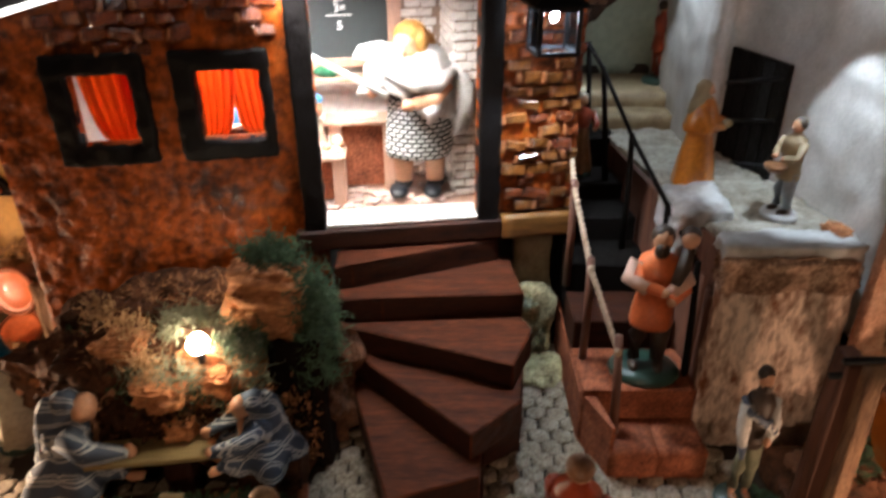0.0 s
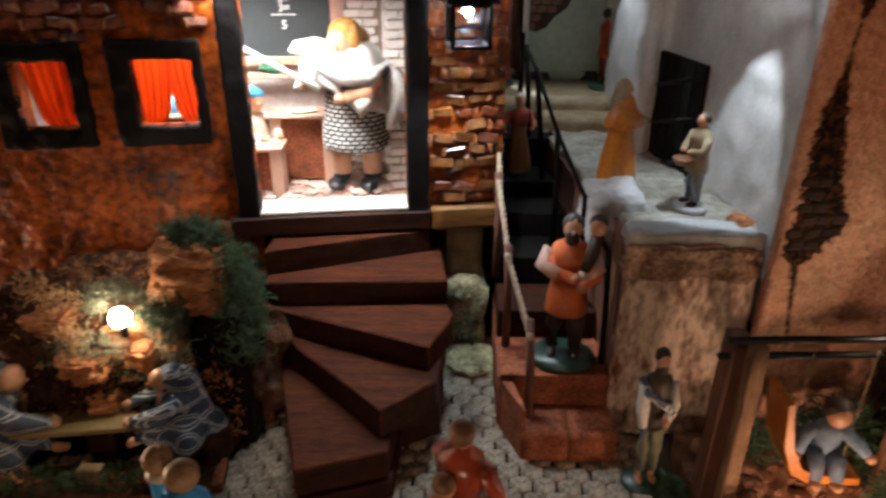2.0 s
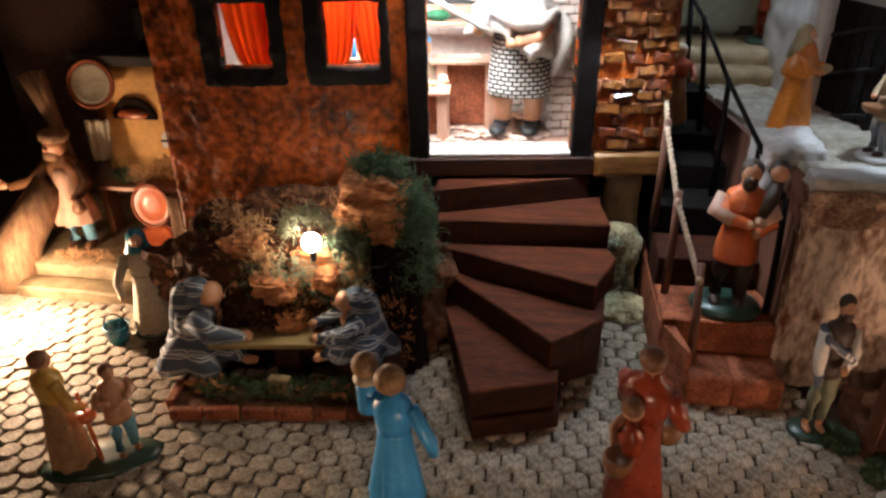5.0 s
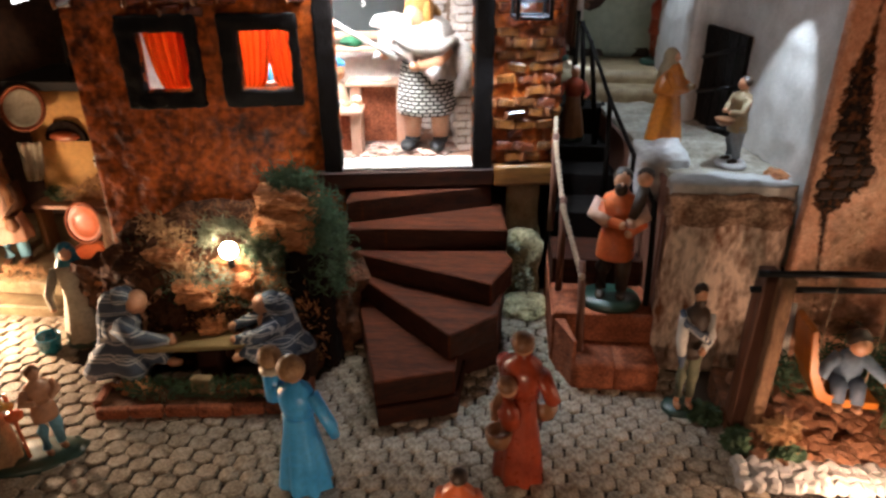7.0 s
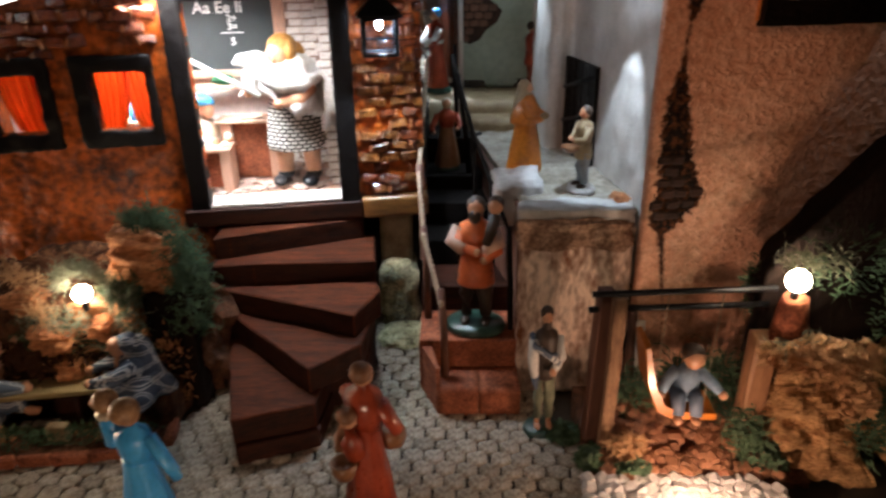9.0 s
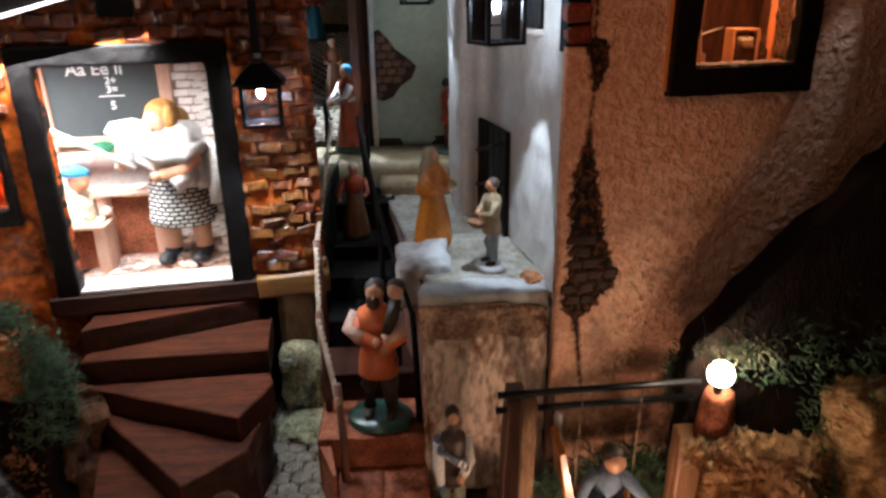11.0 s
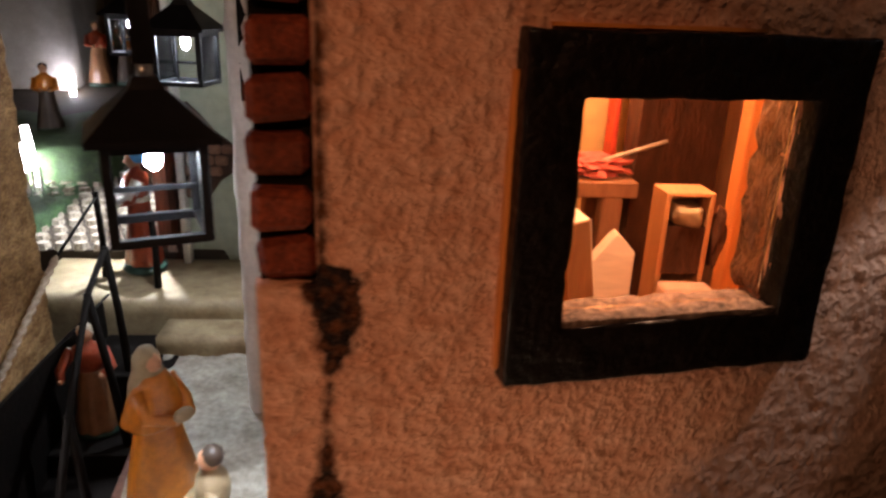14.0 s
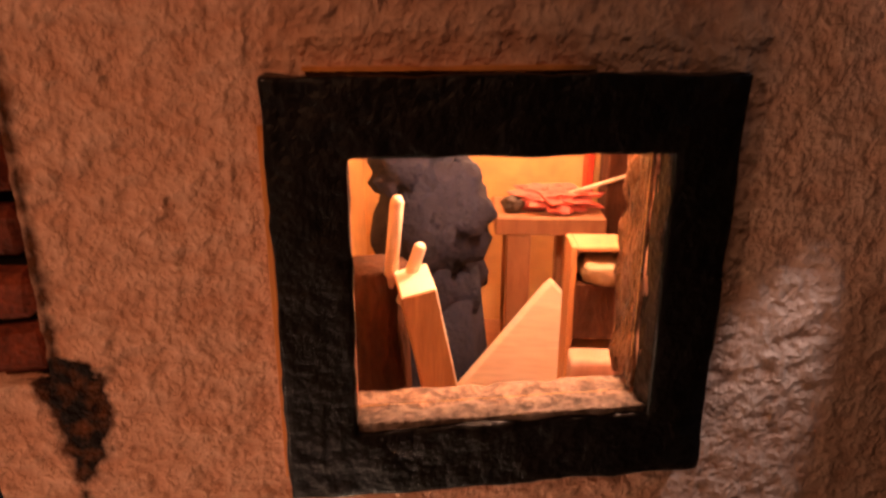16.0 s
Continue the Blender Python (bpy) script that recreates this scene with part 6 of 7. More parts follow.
curls("dry_sprig", [((-0.245, 0.503, 0.140), (0.018, 0.010, 0.012)), ((-0.275, 0.520, 0.145), (0.016, 0.010, 0.010)), ((-0.228, 0.486, 0.116), (0.014, 0.008, 0.010))], 90, 0.013, 0.0007, M["dry"], "dry ochre sprigs of moss", "sprig", 13, 1.2)
curls("dark_moss", [((-0.30, 0.53, 0.10), (0.035, 0.02, 0.025)), ((-0.22, 0.487, 0.083), (0.05, 0.010, 0.016)), ((-0.15, 0.486, 0.066), (0.03, 0.010, 0.020)), ((-0.265, 0.498, 0.085), (0.03, 0.012, 0.02))], 190, 0.014, 0.0007, M["moss"], "dark moss hanging on the mound", "moss", 14)
fluff("bark_litter", [((-0.22, 0.480, 0.06), (0.08, 0.014, 0.035)), ((-0.30, 0.50, 0.07), (0.03, 0.02, 0.03))], 520, 0.0042, M["bark"], "reddish bark litter on the mound face", "litter", 15)
fluff("mound_twigs", [((-0.25, 0.515, 0.115), (0.07, 0.03, 0.02)), ((-0.31, 0.53, 0.09), (0.04, 0.03, 0.02)), ((-0.20, 0.56, 0.14), (0.08, 0.03, 0.012)), ((-0.16, 0.485, 0.06), (0.05, 0.012, 0.03))], 330, 0.0058, mat("rusty_twigs", (0.30, 0.13, 0.05), (0.12, 0.05, 0.02), 0.8, scale=80, bump=0), "rust-brown dry twigs over the mound", "twigs", 26, True)


def globe_lamp(place, r, label, lit="globe"):
    t = thing("globe_lamp", label, "lamp", place, 0, "globe lamps")
    bm = bmesh.new()
    ball(bm, (0, 0, 0), r, 0, 3)
    part("globe", bm, M[lit], t, "lit round globe")
    bm = bmesh.new()
    tube(bm, [(0, 0.002, -r - 0.010), (0, 0.001, -r + 0.0015)], 0.0032, 0, 10)
    part("socket", bm, M["iron"], t)
    return t


globe_lamp((-0.180, 0.482, 0.1385), 0.0085, "small lit globe lamp among moss on the mound")
globe_lamp((0.446, 0.420, 0.180), 0.0095, "small lit globe lamp on a stump by the swing", "globe_low")
# added occluder: top sloped to cast the wall's diagonal shadow, shade in its colour
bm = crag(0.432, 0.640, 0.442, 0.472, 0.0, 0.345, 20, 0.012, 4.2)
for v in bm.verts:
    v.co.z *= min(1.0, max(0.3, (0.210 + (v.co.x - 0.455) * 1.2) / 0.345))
solid("bark_screen", bm, M["darkbark"], "rough near-black bark mass added behind the lamp to shade the wall", "bark")

# seesaw and the two cloth dolls
seesaw = thing("seesaw", "olive-grey plank seesaw rocking on a dark block", "seesaw", (-0.205, 0.464, 0.0), 4)
bm = bmesh.new()
box(bm, -0.072, 0.078, -0.015, 0.015, -0.0025, 0.0025, 0.0008)
bmesh.ops.subdivide_edges(bm, edges=[e for e in bm.edges if e.calc_length() > 0.02], cuts=8, use_grid_fill=True)
wobble(bm, 0.0009, 60)
bmesh.ops.transform(bm, matrix=Matrix.Translation((0, 0, 0.0475)) @ Matrix.Rotation(radians(-3.5), 4, "Y"), verts=bm.verts)
part("plank", bm, M["bench"], seesaw)
bm = rough_box(-0.011, 0.011, -0.012, 0.012, 0, 0.0448, 4, 0.0012, 80)
part("pivot", bm, M["stairside"], seesaw)


def cloth_doll(place, rz, arm_up, label, size=1.0):
    """A slumped rag doll: spread skirt, body bowed forward, scarfed head, bare forearms."""
    bm = bmesh.new()
    lathe(bm, [(0.030, 0.0), (0.034, 0.005), (0.030, 0.016), (0.021, 0.026), (0.013, 0.033)], 0, 40, sx=1.25, sy=1.05, fold=0.20, nf=5)
    up = lathe(bm, [(0.016, 0.026), (0.019, 0.036), (0.017, 0.047), (0.008, 0.053)], 0, 26, sx=1.15, fold=0.12, nf=5)
    up += ball(bm, (0.004, -0.016, 0.036), (0.006, 0.006, 0.016), 1, 2)
    up += ball(bm, (0.0, -0.0155, 0.060), (0.0100, 0.0100, 0.0110), 1, 3)
    up += ball(bm, (0.0, -0.0260, 0.0585), (0.0022, 0.0030, 0.0022), 1, 1)
    up += ball(bm, (0.0, -0.004, 0.0635), (0.0125, 0.0115, 0.0120), 0, 3)
    up += lathe(bm, [(0.020, 0.018), (0.0175, 0.034), (0.0140, 0.050), (0.0115, 0.062), (0.004, 0.070)], 0, 24, c=(0, 0.007, 0), fold=0.14, nf=5)
    for s in (-1, 1):
        if arm_up and s > 0:
            up += tube(bm, [(0.013, -0.006, 0.046), (0.015, -0.022, 0.050), (0.012, -0.034, 0.066)], [0.0065, 0.0055, 0.0030], 1, 9)
        else:
            hx = (s * 0.014, -0.048, 0.030)
            up += tube(bm, [(s * 0.014, -0.002, 0.045), (s * 0.020, -0.020, 0.034), hx], [0.0085, 0.0090, 0.0055], 0, 10)
            up += ball(bm, hx, 0.0050, 1, 2)
        tube(bm, [(s * 0.014, -0.016, 0.012), (s * 0.015, -0.034, 0.016), (s * 0.014, -0.042, 0.008)], [0.010, 0.009, 0.005], 0, 9)
        ball(bm, (s * 0.014, -0.047, 0.007), (0.0045, 0.0075, 0.004), 1, 2)
    bmesh.ops.transform(bm, matrix=Matrix.Translation((0, -0.003, 0.002)) @ Matrix.Rotation(radians(20), 4, "X"), verts=[q for q in up if q.is_valid])
    wobble(bm, 0.0024, 95)
    wobble(bm, 0.0010, 260)
    bmesh.ops.scale(bm, vec=(size, size, size), verts=bm.verts)
    return solid("cloth_doll", bm, [M["plaid"], M["skin"]], label, "doll", place, rz)


cloth_doll((-0.296, 0.472, 0.016), 92, True, "doll in blue checked cloth raising one arm on the seesaw", 1.10)
cloth_doll((-0.136, 0.468, 0.040), -66, False, "doll in blue checked cloth with a headscarf on the seesaw", 0.86)
for x, y, h in ((-0.298, 0.474, 0.0175), (-0.132, 0.474, 0.0415)):
    bm = rough_box(x - 0.026, x + 0.026, y - 0.020, y + 0.020, 0, h, 5, 0.002, 90)
    solid("low_block", bm, M["soil"], "low dark earthen block serving as a seat", "block")

# planter bed
bed = thing("planter_bed", "low brick-edged bed with dark moss", "planter", (-0.207, 0.428, 0), 8)
bm = bmesh.new()
box(bm, -0.088, 0.10, -0.016, 0.026, 0, 0.010)
part("soil", bm, M["soil"], bed)
eb = piece_mesh("edge_brick", 0.030, 0.008, 0.012, M["brickred"], 4)
for k in range(6):
    piece("edge_brick", eb[k % 4], bed, pose(-0.075 + k * 0.0315, -0.0205, 0.006, 0, 0, 0))
for s in (-0.0925, 0.1045):
    piece("edge_brick", eb[1], bed, pose(s, 0.004, 0.006, 0, 0, 90))
fluff("bed_moss", [((-0.250, 0.425, 0.013), (0.035, 0.014, 0.010)), ((-0.195, 0.433, 0.012), (0.035, 0.014, 0.011)), ((-0.145, 0.440, 0.012), (0.03, 0.012, 0.010))], 900, 0.0042, M["moss"], "dark green moss filling the bed", "moss", 16, True)
fluff("bed_litter", [((-0.27, 0.43, 0.012), (0.02, 0.012, 0.008)), ((-0.15, 0.44, 0.012), (0.04, 0.01, 0.008))], 120, 0.005, M["rustrock"], "reddish bark litter in the bed", "litter", 17)
bm = bmesh.new()
box(bm, -0.215, -0.195, 0.428, 0.438, 0.008, 0.026, 0.001)
solid("pale_block", bm, M["tan"], "small pale stone block in the planter bed", "block")

# ---- people of painted plaster on the square ----


def child_left(bm):
    ball(bm, (0.19, -0.05, 0.965), (0.078, 0.078, 0.080), 3, 3)
    ball(bm, (0.23, -0.09, 0.94), (0.055, 0.060, 0.06), 2, 2)
    tube(bm, [(0.18, -0.04, 0.88), (0.17, -0.05, 0.66)], [0.065, 0.075], 0, 10)
    lathe(bm, [(0.075, 0.86), (0.080, 0.88), (0.05, 0.90)], 5, 16, c=(0.185, -0.05, 0))
    ball(bm, (0.0, 0.02, 0.965), (0.092, 0.090, 0.088), 3, 3)


figure("woman_figurine", "painted woman figurine in a blue dress holding a child", (-0.076, 0.335, 0), 168, 0.122, ("blue", "blue", "skin", "strawhair", "tan", "cream"), hands=((-0.24, -0.02, 0.46), (0.16, -0.12, 0.68)), base=0.0, fold=0.14, wide=1.05, more=child_left)


def red_more(bm):
    lathe(bm, [(0.07, 0.38), (0.085, 0.43), (0.07, 0.50), (0.055, 0.50)], 5, 16, c=(-0.07, -0.15, 0))
    ball(bm, (0.015, 0.125, 0.700), (0.052, 0.052, 0.060), 2, 3)
    ball(bm, (0.018, 0.135, 0.722), (0.056, 0.054, 0.050), 3, 3)
    tube(bm, [(0.015, 0.115, 0.65), (0.01, 0.125, 0.54), (0.0, 0.10, 0.44)], [0.046, 0.062, 0.055], 1, 12)
    tube(bm, [(0.055, 0.11, 0.62), (0.10, 0.12, 0.54), (0.07, 0.16, 0.47)], [0.030, 0.028, 0.022], 2, 9)
    lathe(bm, [(0.055, 0.32), (0.070, 0.36), (0.078, 0.42), (0.066, 0.425), (0.045, 0.38)], 5, 18, c=(0.04, 0.165, 0))


figure("red_woman_figurine", "glossy red painted woman figurine carrying a brown basket", (0.098, 0.362, 0), 150, 0.142, ("red", "red", "skin", "brownhair", "red", "brownpaint"), hands=((-0.10, -0.16, 0.50), (0.05, -0.17, 0.55)), base=0, fold=0.14, wide=0.88, more=red_more)


def child_front(bm):
    ball(bm, (0.135, -0.06, 0.955), (0.050, 0.052, 0.058), 2, 3)
    ball(bm, (0.138, -0.045, 0.975), (0.055, 0.052, 0.050), 3, 3)
    tube(bm, [(0.135, -0.06, 0.90), (0.115, -0.10, 0.80), (0.08, -0.12, 0.70)], [0.036, 0.042, 0.030], 3, 12)
    lathe(bm, [(0.125, 0.36), (0.13, 0.38), (0.115, 0.48), (0.10, 0.60)], 1, 22, sy=0.85, fold=0.08, nf=7)
    ball(bm, (-0.005, -0.055, 0.868), (0.045, 0.030, 0.050), 3, 2)
    for s in (-1, 1):
        tube(bm, [(s * 0.115, 0, 0.77), (s * 0.16, -0.04, 0.68), (s * 0.07, -0.13, 0.66)], [0.052, 0.050, 0.040], 5, 9)


figure("man_figurine", "painted man figurine in an orange smock holding a child", (0.190, 0.549, 0.0625), -8, 0.146, ("hair", "orange", "skin", "hair", "darkgreen", "pinkwood"), robe=False, hands=((0.02, -0.16, 0.66), (0.07, -0.15, 0.60)), base=0.22, more=child_front)


def striped_man():
    bm = bmesh.new()
    lathe(bm, [(0.17, 0), (0.18, 0.02), (0.16, 0.05), (0.06, 0.055)], 4, 22, sy=0.8)
    for s in (-1, 1):
        tube(bm, [(s * 0.045, 0, 0.52), (s * 0.050, -0.012, 0.30), (s * 0.052, 0.0, 0.13)], [0.062, 0.050, 0.040], 0, 12)
        tube(bm, [(s * 0.052, 0.0, 0.15), (s * 0.054, 0.0, 0.07)], [0.026, 0.024], 2, 10)
        ball(bm, (s * 0.056, -0.035, 0.066), (0.028, 0.058, 0.024), 2, 2)
    lathe(bm, [(0.098, 0.46), (0.10, 0.50), (0.088, 0.58), (0.10, 0.68), (0.112, 0.76), (0.095, 0.81), (0.045, 0.84), (0.036, 0.88)], 1, 24, sy=0.75, fold=0.05, nf=9)
    ball(bm, (0, -0.008, 0.925), (0.050, 0.056, 0.066), 2, 2)
    ball(bm, (0, -0.064, 0.918), (0.010, 0.014, 0.012), 2, 1)
    ball(bm, (0, 0.010, 0.950), (0.060, 0.060, 0.056), 3, 2)
    ball(bm, (0, -0.045, 0.885), (0.034, 0.024, 0.036), 3, 2)
    for k in range(6):
        tube(bm, [(-0.125 + 0.010 * k, 0.02, 0.795 - 0.012 * k), (-0.115 + 0.022 * k, -0.085, 0.745 - 0.014 * k), (0.02 + 0.018 * k, -0.100, 0.665 - 0.012 * k), (0.10, -0.03, 0.64 - 0.02 * k)], 0.024, 6 if k % 2 else 5, 7)
    tube(bm, [(-0.115, -0.02, 0.77), (-0.125, -0.06, 0.62), (-0.105, -0.07, 0.47)], [0.046, 0.050, 0.030], 6, 10)
    tube(bm, [(-0.105, -0.07, 0.50), (-0.09, -0.075, 0.40)], [0.040, 0.016], 5, 8)
    tube(bm, [(0.11, 0.0, 0.77), (0.135, -0.04, 0.63), (0.05, -0.115, 0.565)], [0.044, 0.042, 0.030], 6, 10)
    ball(bm, (0.04, -0.125, 0.555), (0.030, 0.026, 0.034), 2, 2)
    wobble(bm, 0.006, 30)
    bmesh.ops.scale(bm, vec=(0.104, 0.110, 0.136), verts=bm.verts)
    return bm


solid("striped_man_figurine", striped_man(), [M[k] for k in ("moss2", "hair", "skin", "hair", "darkgreen", "denim", "whitecloth")], "tall thin man figurine with a striped white shawl", "figurine", (0.252, 0.458, 0), 6, smooth=True)
figure("seated_figurine", "small painted figurine with black hair and orange shirt", (0.056, 0.262, 0), 180, 0.098, ("brownpaint", "orange", "skin", "hair", "darkgreen"), base=0.17)


def boy_pair(bm):
    tube(bm, [(-0.20, -0.12, 0.06), (-0.10, -0.12, 0.62)], 0.014, 5, 6)
    lathe(bm, [(0.06, 0), (0.065, 0.03), (0.05, 0.05)], 5, 14, c=(-0.16, -0.12, 0.42))


figure("shepherdess_figurine", "painted woman figurine in yellow and brown with a staff", (-0.345, 0.335, 0), 150, 0.112, ("strawhair", "lemon", "skin", "brownhair", "darkgreen", "orange"), hands=((-0.14, -0.12, 0.52), (0.18, -0.08, 0.68)), base=0.0, more=boy_pair)
figure("boy_figurine", "painted boy figurine in pale blue shorts", (-0.305, 0.350, 0.004), 60, 0.088, ("lightblue", "skin", "skin", "brownhair", "darkgreen"), robe=False, hands=((-0.12, -0.14, 0.70), (0.05, -0.16, 0.70)), base=0)
bm = bmesh.new()
lathe(bm, [(0.045, 0), (0.047, 0.003), (0.040, 0.006), (0.01, 0.0065)], 0, 26, sx=1.0, sy=0.5)
solid("figurine_stand", bm, M["darkgreen"], "oval dark green stand under two figurines", "stand", (-0.322, 0.340, -0.001), 25)
bucket = thing("bucket", "small teal bucket with a handle", "bucket", (-0.405, 0.497, 0))
bm = bmesh.new()
lathe(bm, [(0.010, 0), (0.013, 0.018), (0.0135, 0.02), (0.011, 0.0195), (0.009, 0.004)], 0, 18)
part("pail", bm, M["teal"], bucket)
bm = bmesh.new()
tube(bm, [(0.013 * math.cos(a), 0, 0.019 + 0.014 * math.sin(a)) for a in [k * math.pi / 8 for k in range(9)]], 0.0009, 0, 6)
part("handle", bm, M["iron"], bucket)
figure("washerwoman_figurine", "painted woman figurine in grey with a teal headscarf", (-0.376, 0.520, 0), 30, 0.118, ("palecloth", "palecloth", "skin", "teal", "darkgreen"), hands=((-0.2, -0.06, 0.42), (0.1, -0.14, 0.56)), base=0.19, hood=True)

# figures in the alley and on the ledge
def cape(bm):
    lathe(bm, [(0.20, 0.55), (0.205, 0.57), (0.165, 0.68), (0.12, 0.79), (0.08, 0.85)], 0, 24, sy=0.85, fold=0.10, nf=5)
    ball(bm, (0.0, -0.22, 0.63), (0.07, 0.05, 0.04), 3, 2)


figure("yellow_woman_figurine", "painted woman figurine in an ochre cloak on the ledge", (0.246, 0.660, 0.2008), 62, 0.098, ("yellow", "yellow", "skin", "tan", "bark"), hands=((-0.04, -0.20, 0.60), (0.05, -0.22, 0.62)), base=0, hood=True, lean=16, fold=0.06, wide=1.34, more=cape)


def carry(bm):
    lathe(bm, [(0.06, 0), (0.10, 0.04), (0.11, 0.07), (0.09, 0.075)], 5, 16, c=(0, -0.16, 0.48))


figure("basket_boy_figurine", "painted boy figurine carrying a basket on the ledge", (0.297, 0.585, 0.2008), -75, 0.087, ("grey", "tan", "skin", "hair", "whiterock", "brownpaint"), robe=False, base=0.2, more=carry)
def apron(bm):
    lathe(bm, [(0.104, 0.585), (0.108, 0.61), (0.104, 0.635)], 5, 22, sy=0.86)
    for s in (-1, 1):
        tube(bm, [(s * 0.118, -0.005, 0.77), (s * 0.135, -0.08, 0.64), (s * 0.06, -0.19, 0.58)], [0.05, 0.048, 0.036], 5, 9)


figure("red_trousers_figurine", "painted figurine in red trousers and green shoes", (0.277, 0.930, 0.2320), 90, 0.10, ("red", "red", "skin", "hair", "darkgreen"), robe=False, base=0.22, lean=-4)
figure("scarf_woman_figurine", "painted woman figurine in red with a blue headscarf", (0.140, 0.956, 0.2318), -62, 0.118, ("red", "red", "skin", "blue", "darkgreen", "whitecloth"), hands=((-0.05, -0.2, 0.55), (0.05, -0.2, 0.58)), base=0.22, more=apron)
figure("brown_figurine", "painted brown-clad figurine with a pale cap", (0.100, 1.19, 0.2675), 20, 0.10, ("brownpaint", "brownpaint", "skin", "cream", "brownpaint"), base=0.18)
figure("stair_woman_figurine", "painted woman figurine in red standing on the dark stair", (0.158, 0.775, 0.1662), 10, 0.092, ("brownpaint", "red", "skin", "cream", "darkgreen"), hands=((-0.2, -0.1, 0.55), (0.12, -0.14, 0.6)), base=0.18)
for x, y, k, l, hh in ((-0.155, 1.640, "red", "brownpaint", 0.115), (-0.112, 1.655, "yellow", "hair", 0.105), (0.012, 1.690, "red", "teal", 0.130), (-0.104, 1.320, "yellow", "hair", 0.095)):
    figure("far_figurine", "painted %s figurine far up the street" % k, (x, y, 0.2965 if y < 1.4 else 0.2335 + 0.12 * (y - 0.9)), 20, hh, (l, k, "skin", "hair", "darkgreen"), base=0.2)

# far end of the street
for nm, q, mt, lb in (("far_house", (-0.42, -0.19, 1.60, 1.78, 0.24, 0.62), "white", "far whitewashed house lit by lamps"), ("far_house", (-0.16, 0.30, 1.92, 2.1, 0.3, 0.75), "tan", "far tan house closing the street")):
    h = thing(nm, lb, "house")
    bm = rough_box(*q, 3, 0.004, 30)
    part("wall", bm, M[mt], h)
    bm = bmesh.new()
    box(bm, q[0] + 0.06, q[0] + 0.10, q[2] - 0.006, q[2] + 0.002, q[4] + 0.10, q[4] + 0.20, 0.001)
    part("door", bm, M["black"], h)
bm = rough_box(-0.22, 0.035, 1.15, 1.55, 0.18, 0.300, 6, 0.008, 25)
solid("grass_bank", bm, M["grass"], "dark green grassy bank beside the street", "bank", kind="structure")
bm = rough_box(-0.24, 0.016, 0.990, 1.16, 0.18, 0.262, 8, 0.004, 30, shift=3.0)
solid("grass_verge", bm, M["grass"], "green grass verge in front of the bank", "bank", kind="structure")
fluff("grass_blades", [((-0.03 - 0.03 * k, 1.10 + 0.02 * (k % 2), 0.262), (0.03, 0.05, 0.004)) for k in range(5)], 260, 0.006, M["grass"], "short grass blades on the verge", "grass", 41, True)
for x, y, z, h, lean in ((-0.040, 1.135, 0.258, 0.078, -0.006), (-0.058, 1.140, 0.258, 0.074, -0.004), (-0.180, 1.575, 0.312, 0.035, 0.0)):
    bm = bmesh.new()
    tube(bm, [(x, y, z), (x + lean, y, z + h)], 0.0042, 0, 8)
    solid("light_tube", bm, M["led_tube"], "short bright white light tube beside the street", "lamp", group="light tubes")
fence = thing("low_fence", "low white fence before the light tubes", "fence")
for k in range(5):
    bm = bmesh.new()
    box(bm, -0.032 + k * 0.0005, -0.029 + k * 0.0005, 1.060 + k * 0.014, 1.064 + k * 0.014, 0.25, 0.292, 0.0004)
    part("slat", bm, M["pale_edge"], fence)

# ---- oven corner at the left ----
bm = rough_box(-0.66, -0.415, 0.590, 0.80, 0.0, 0.030, 8, 0.002, 60)
solid("oven_terrace", bm, M["tan"], "low tan stone terrace before the oven", "terrace", kind="structure")
oven = thing("bread_oven", "ochre plastered bread oven with an arched mouth", "oven", (-0.460, 0.70, 0.03))
bm = rough_box(-0.052, 0.045, -0.002, 0.085, 0.066, 0.206, 8, 0.002, 50)
part("body", bm, M["kitchen"], oven)
bm = bmesh.new()
box(bm, -0.065, 0.055, -0.014, 0.09, 0.207, 0.219, 0.001)
part("slab", bm, M["roof"], oven, "dark slab on top")
# a flat arch, no recess: the opening's shade is put into its colour
bm = bmesh.new()
prism(bm, [(0.027 * math.cos(a), 0.025 * math.sin(a)) for a in [k * math.pi / 10 for k in range(11)]], -0.002, 0.004)
bmesh.ops.transform(bm, matrix=Matrix.Translation((-0.004, -0.004, 0.144)) @ Matrix.Rotation(radians(90), 4, "X"), verts=bm.verts)
mouth = part("mouth", bm, M["darkbark"], oven, "flat near-black arch painted as the shaded oven mouth")
bm = bmesh.new()
rock(bm, (-0.004, -0.010, 0.1505), (0.019, 0.006, 0.0065), 0, 3, 0.12, 1.5, 4.0)
part("loaf", bm, M["copper"], mouth, "brown loaf of bread")
bm = bmesh.new()
prism(bm, [(-0.010, 0.0), (0.010, 0.0), (0.010, 0.012), (0.006, 0.019), (0.0, 0.021), (-0.006, 0.019), (-0.010, 0.012)], -0.001, 0.003)
bmesh.ops.transform(bm, matrix=Matrix.Translation((0.034, -0.0035, 0.110)) @ Matrix.Rotation(radians(90), 4, "X"), verts=bm.verts)
ow = part("arched_window", bm, M["pale_edge"], oven, "small arched white window")
for q in ((0.0325, 0.0345, 0.110, 0.130), (0.0245, 0.0435, 0.118, 0.1195)):
    bm = bmesh.new()
    box(bm, q[0], q[1], -0.0090, -0.0070, q[2], q[3])
    part("glazing_bar", bm, M["black"], ow)
bm = bmesh.new()
box(bm, -0.060, 0.050, -0.030, 0.0, 0.060, 0.0655, 0.001)
part("shelf", bm, M["pinkwood"], oven, "pale wooden shelf")
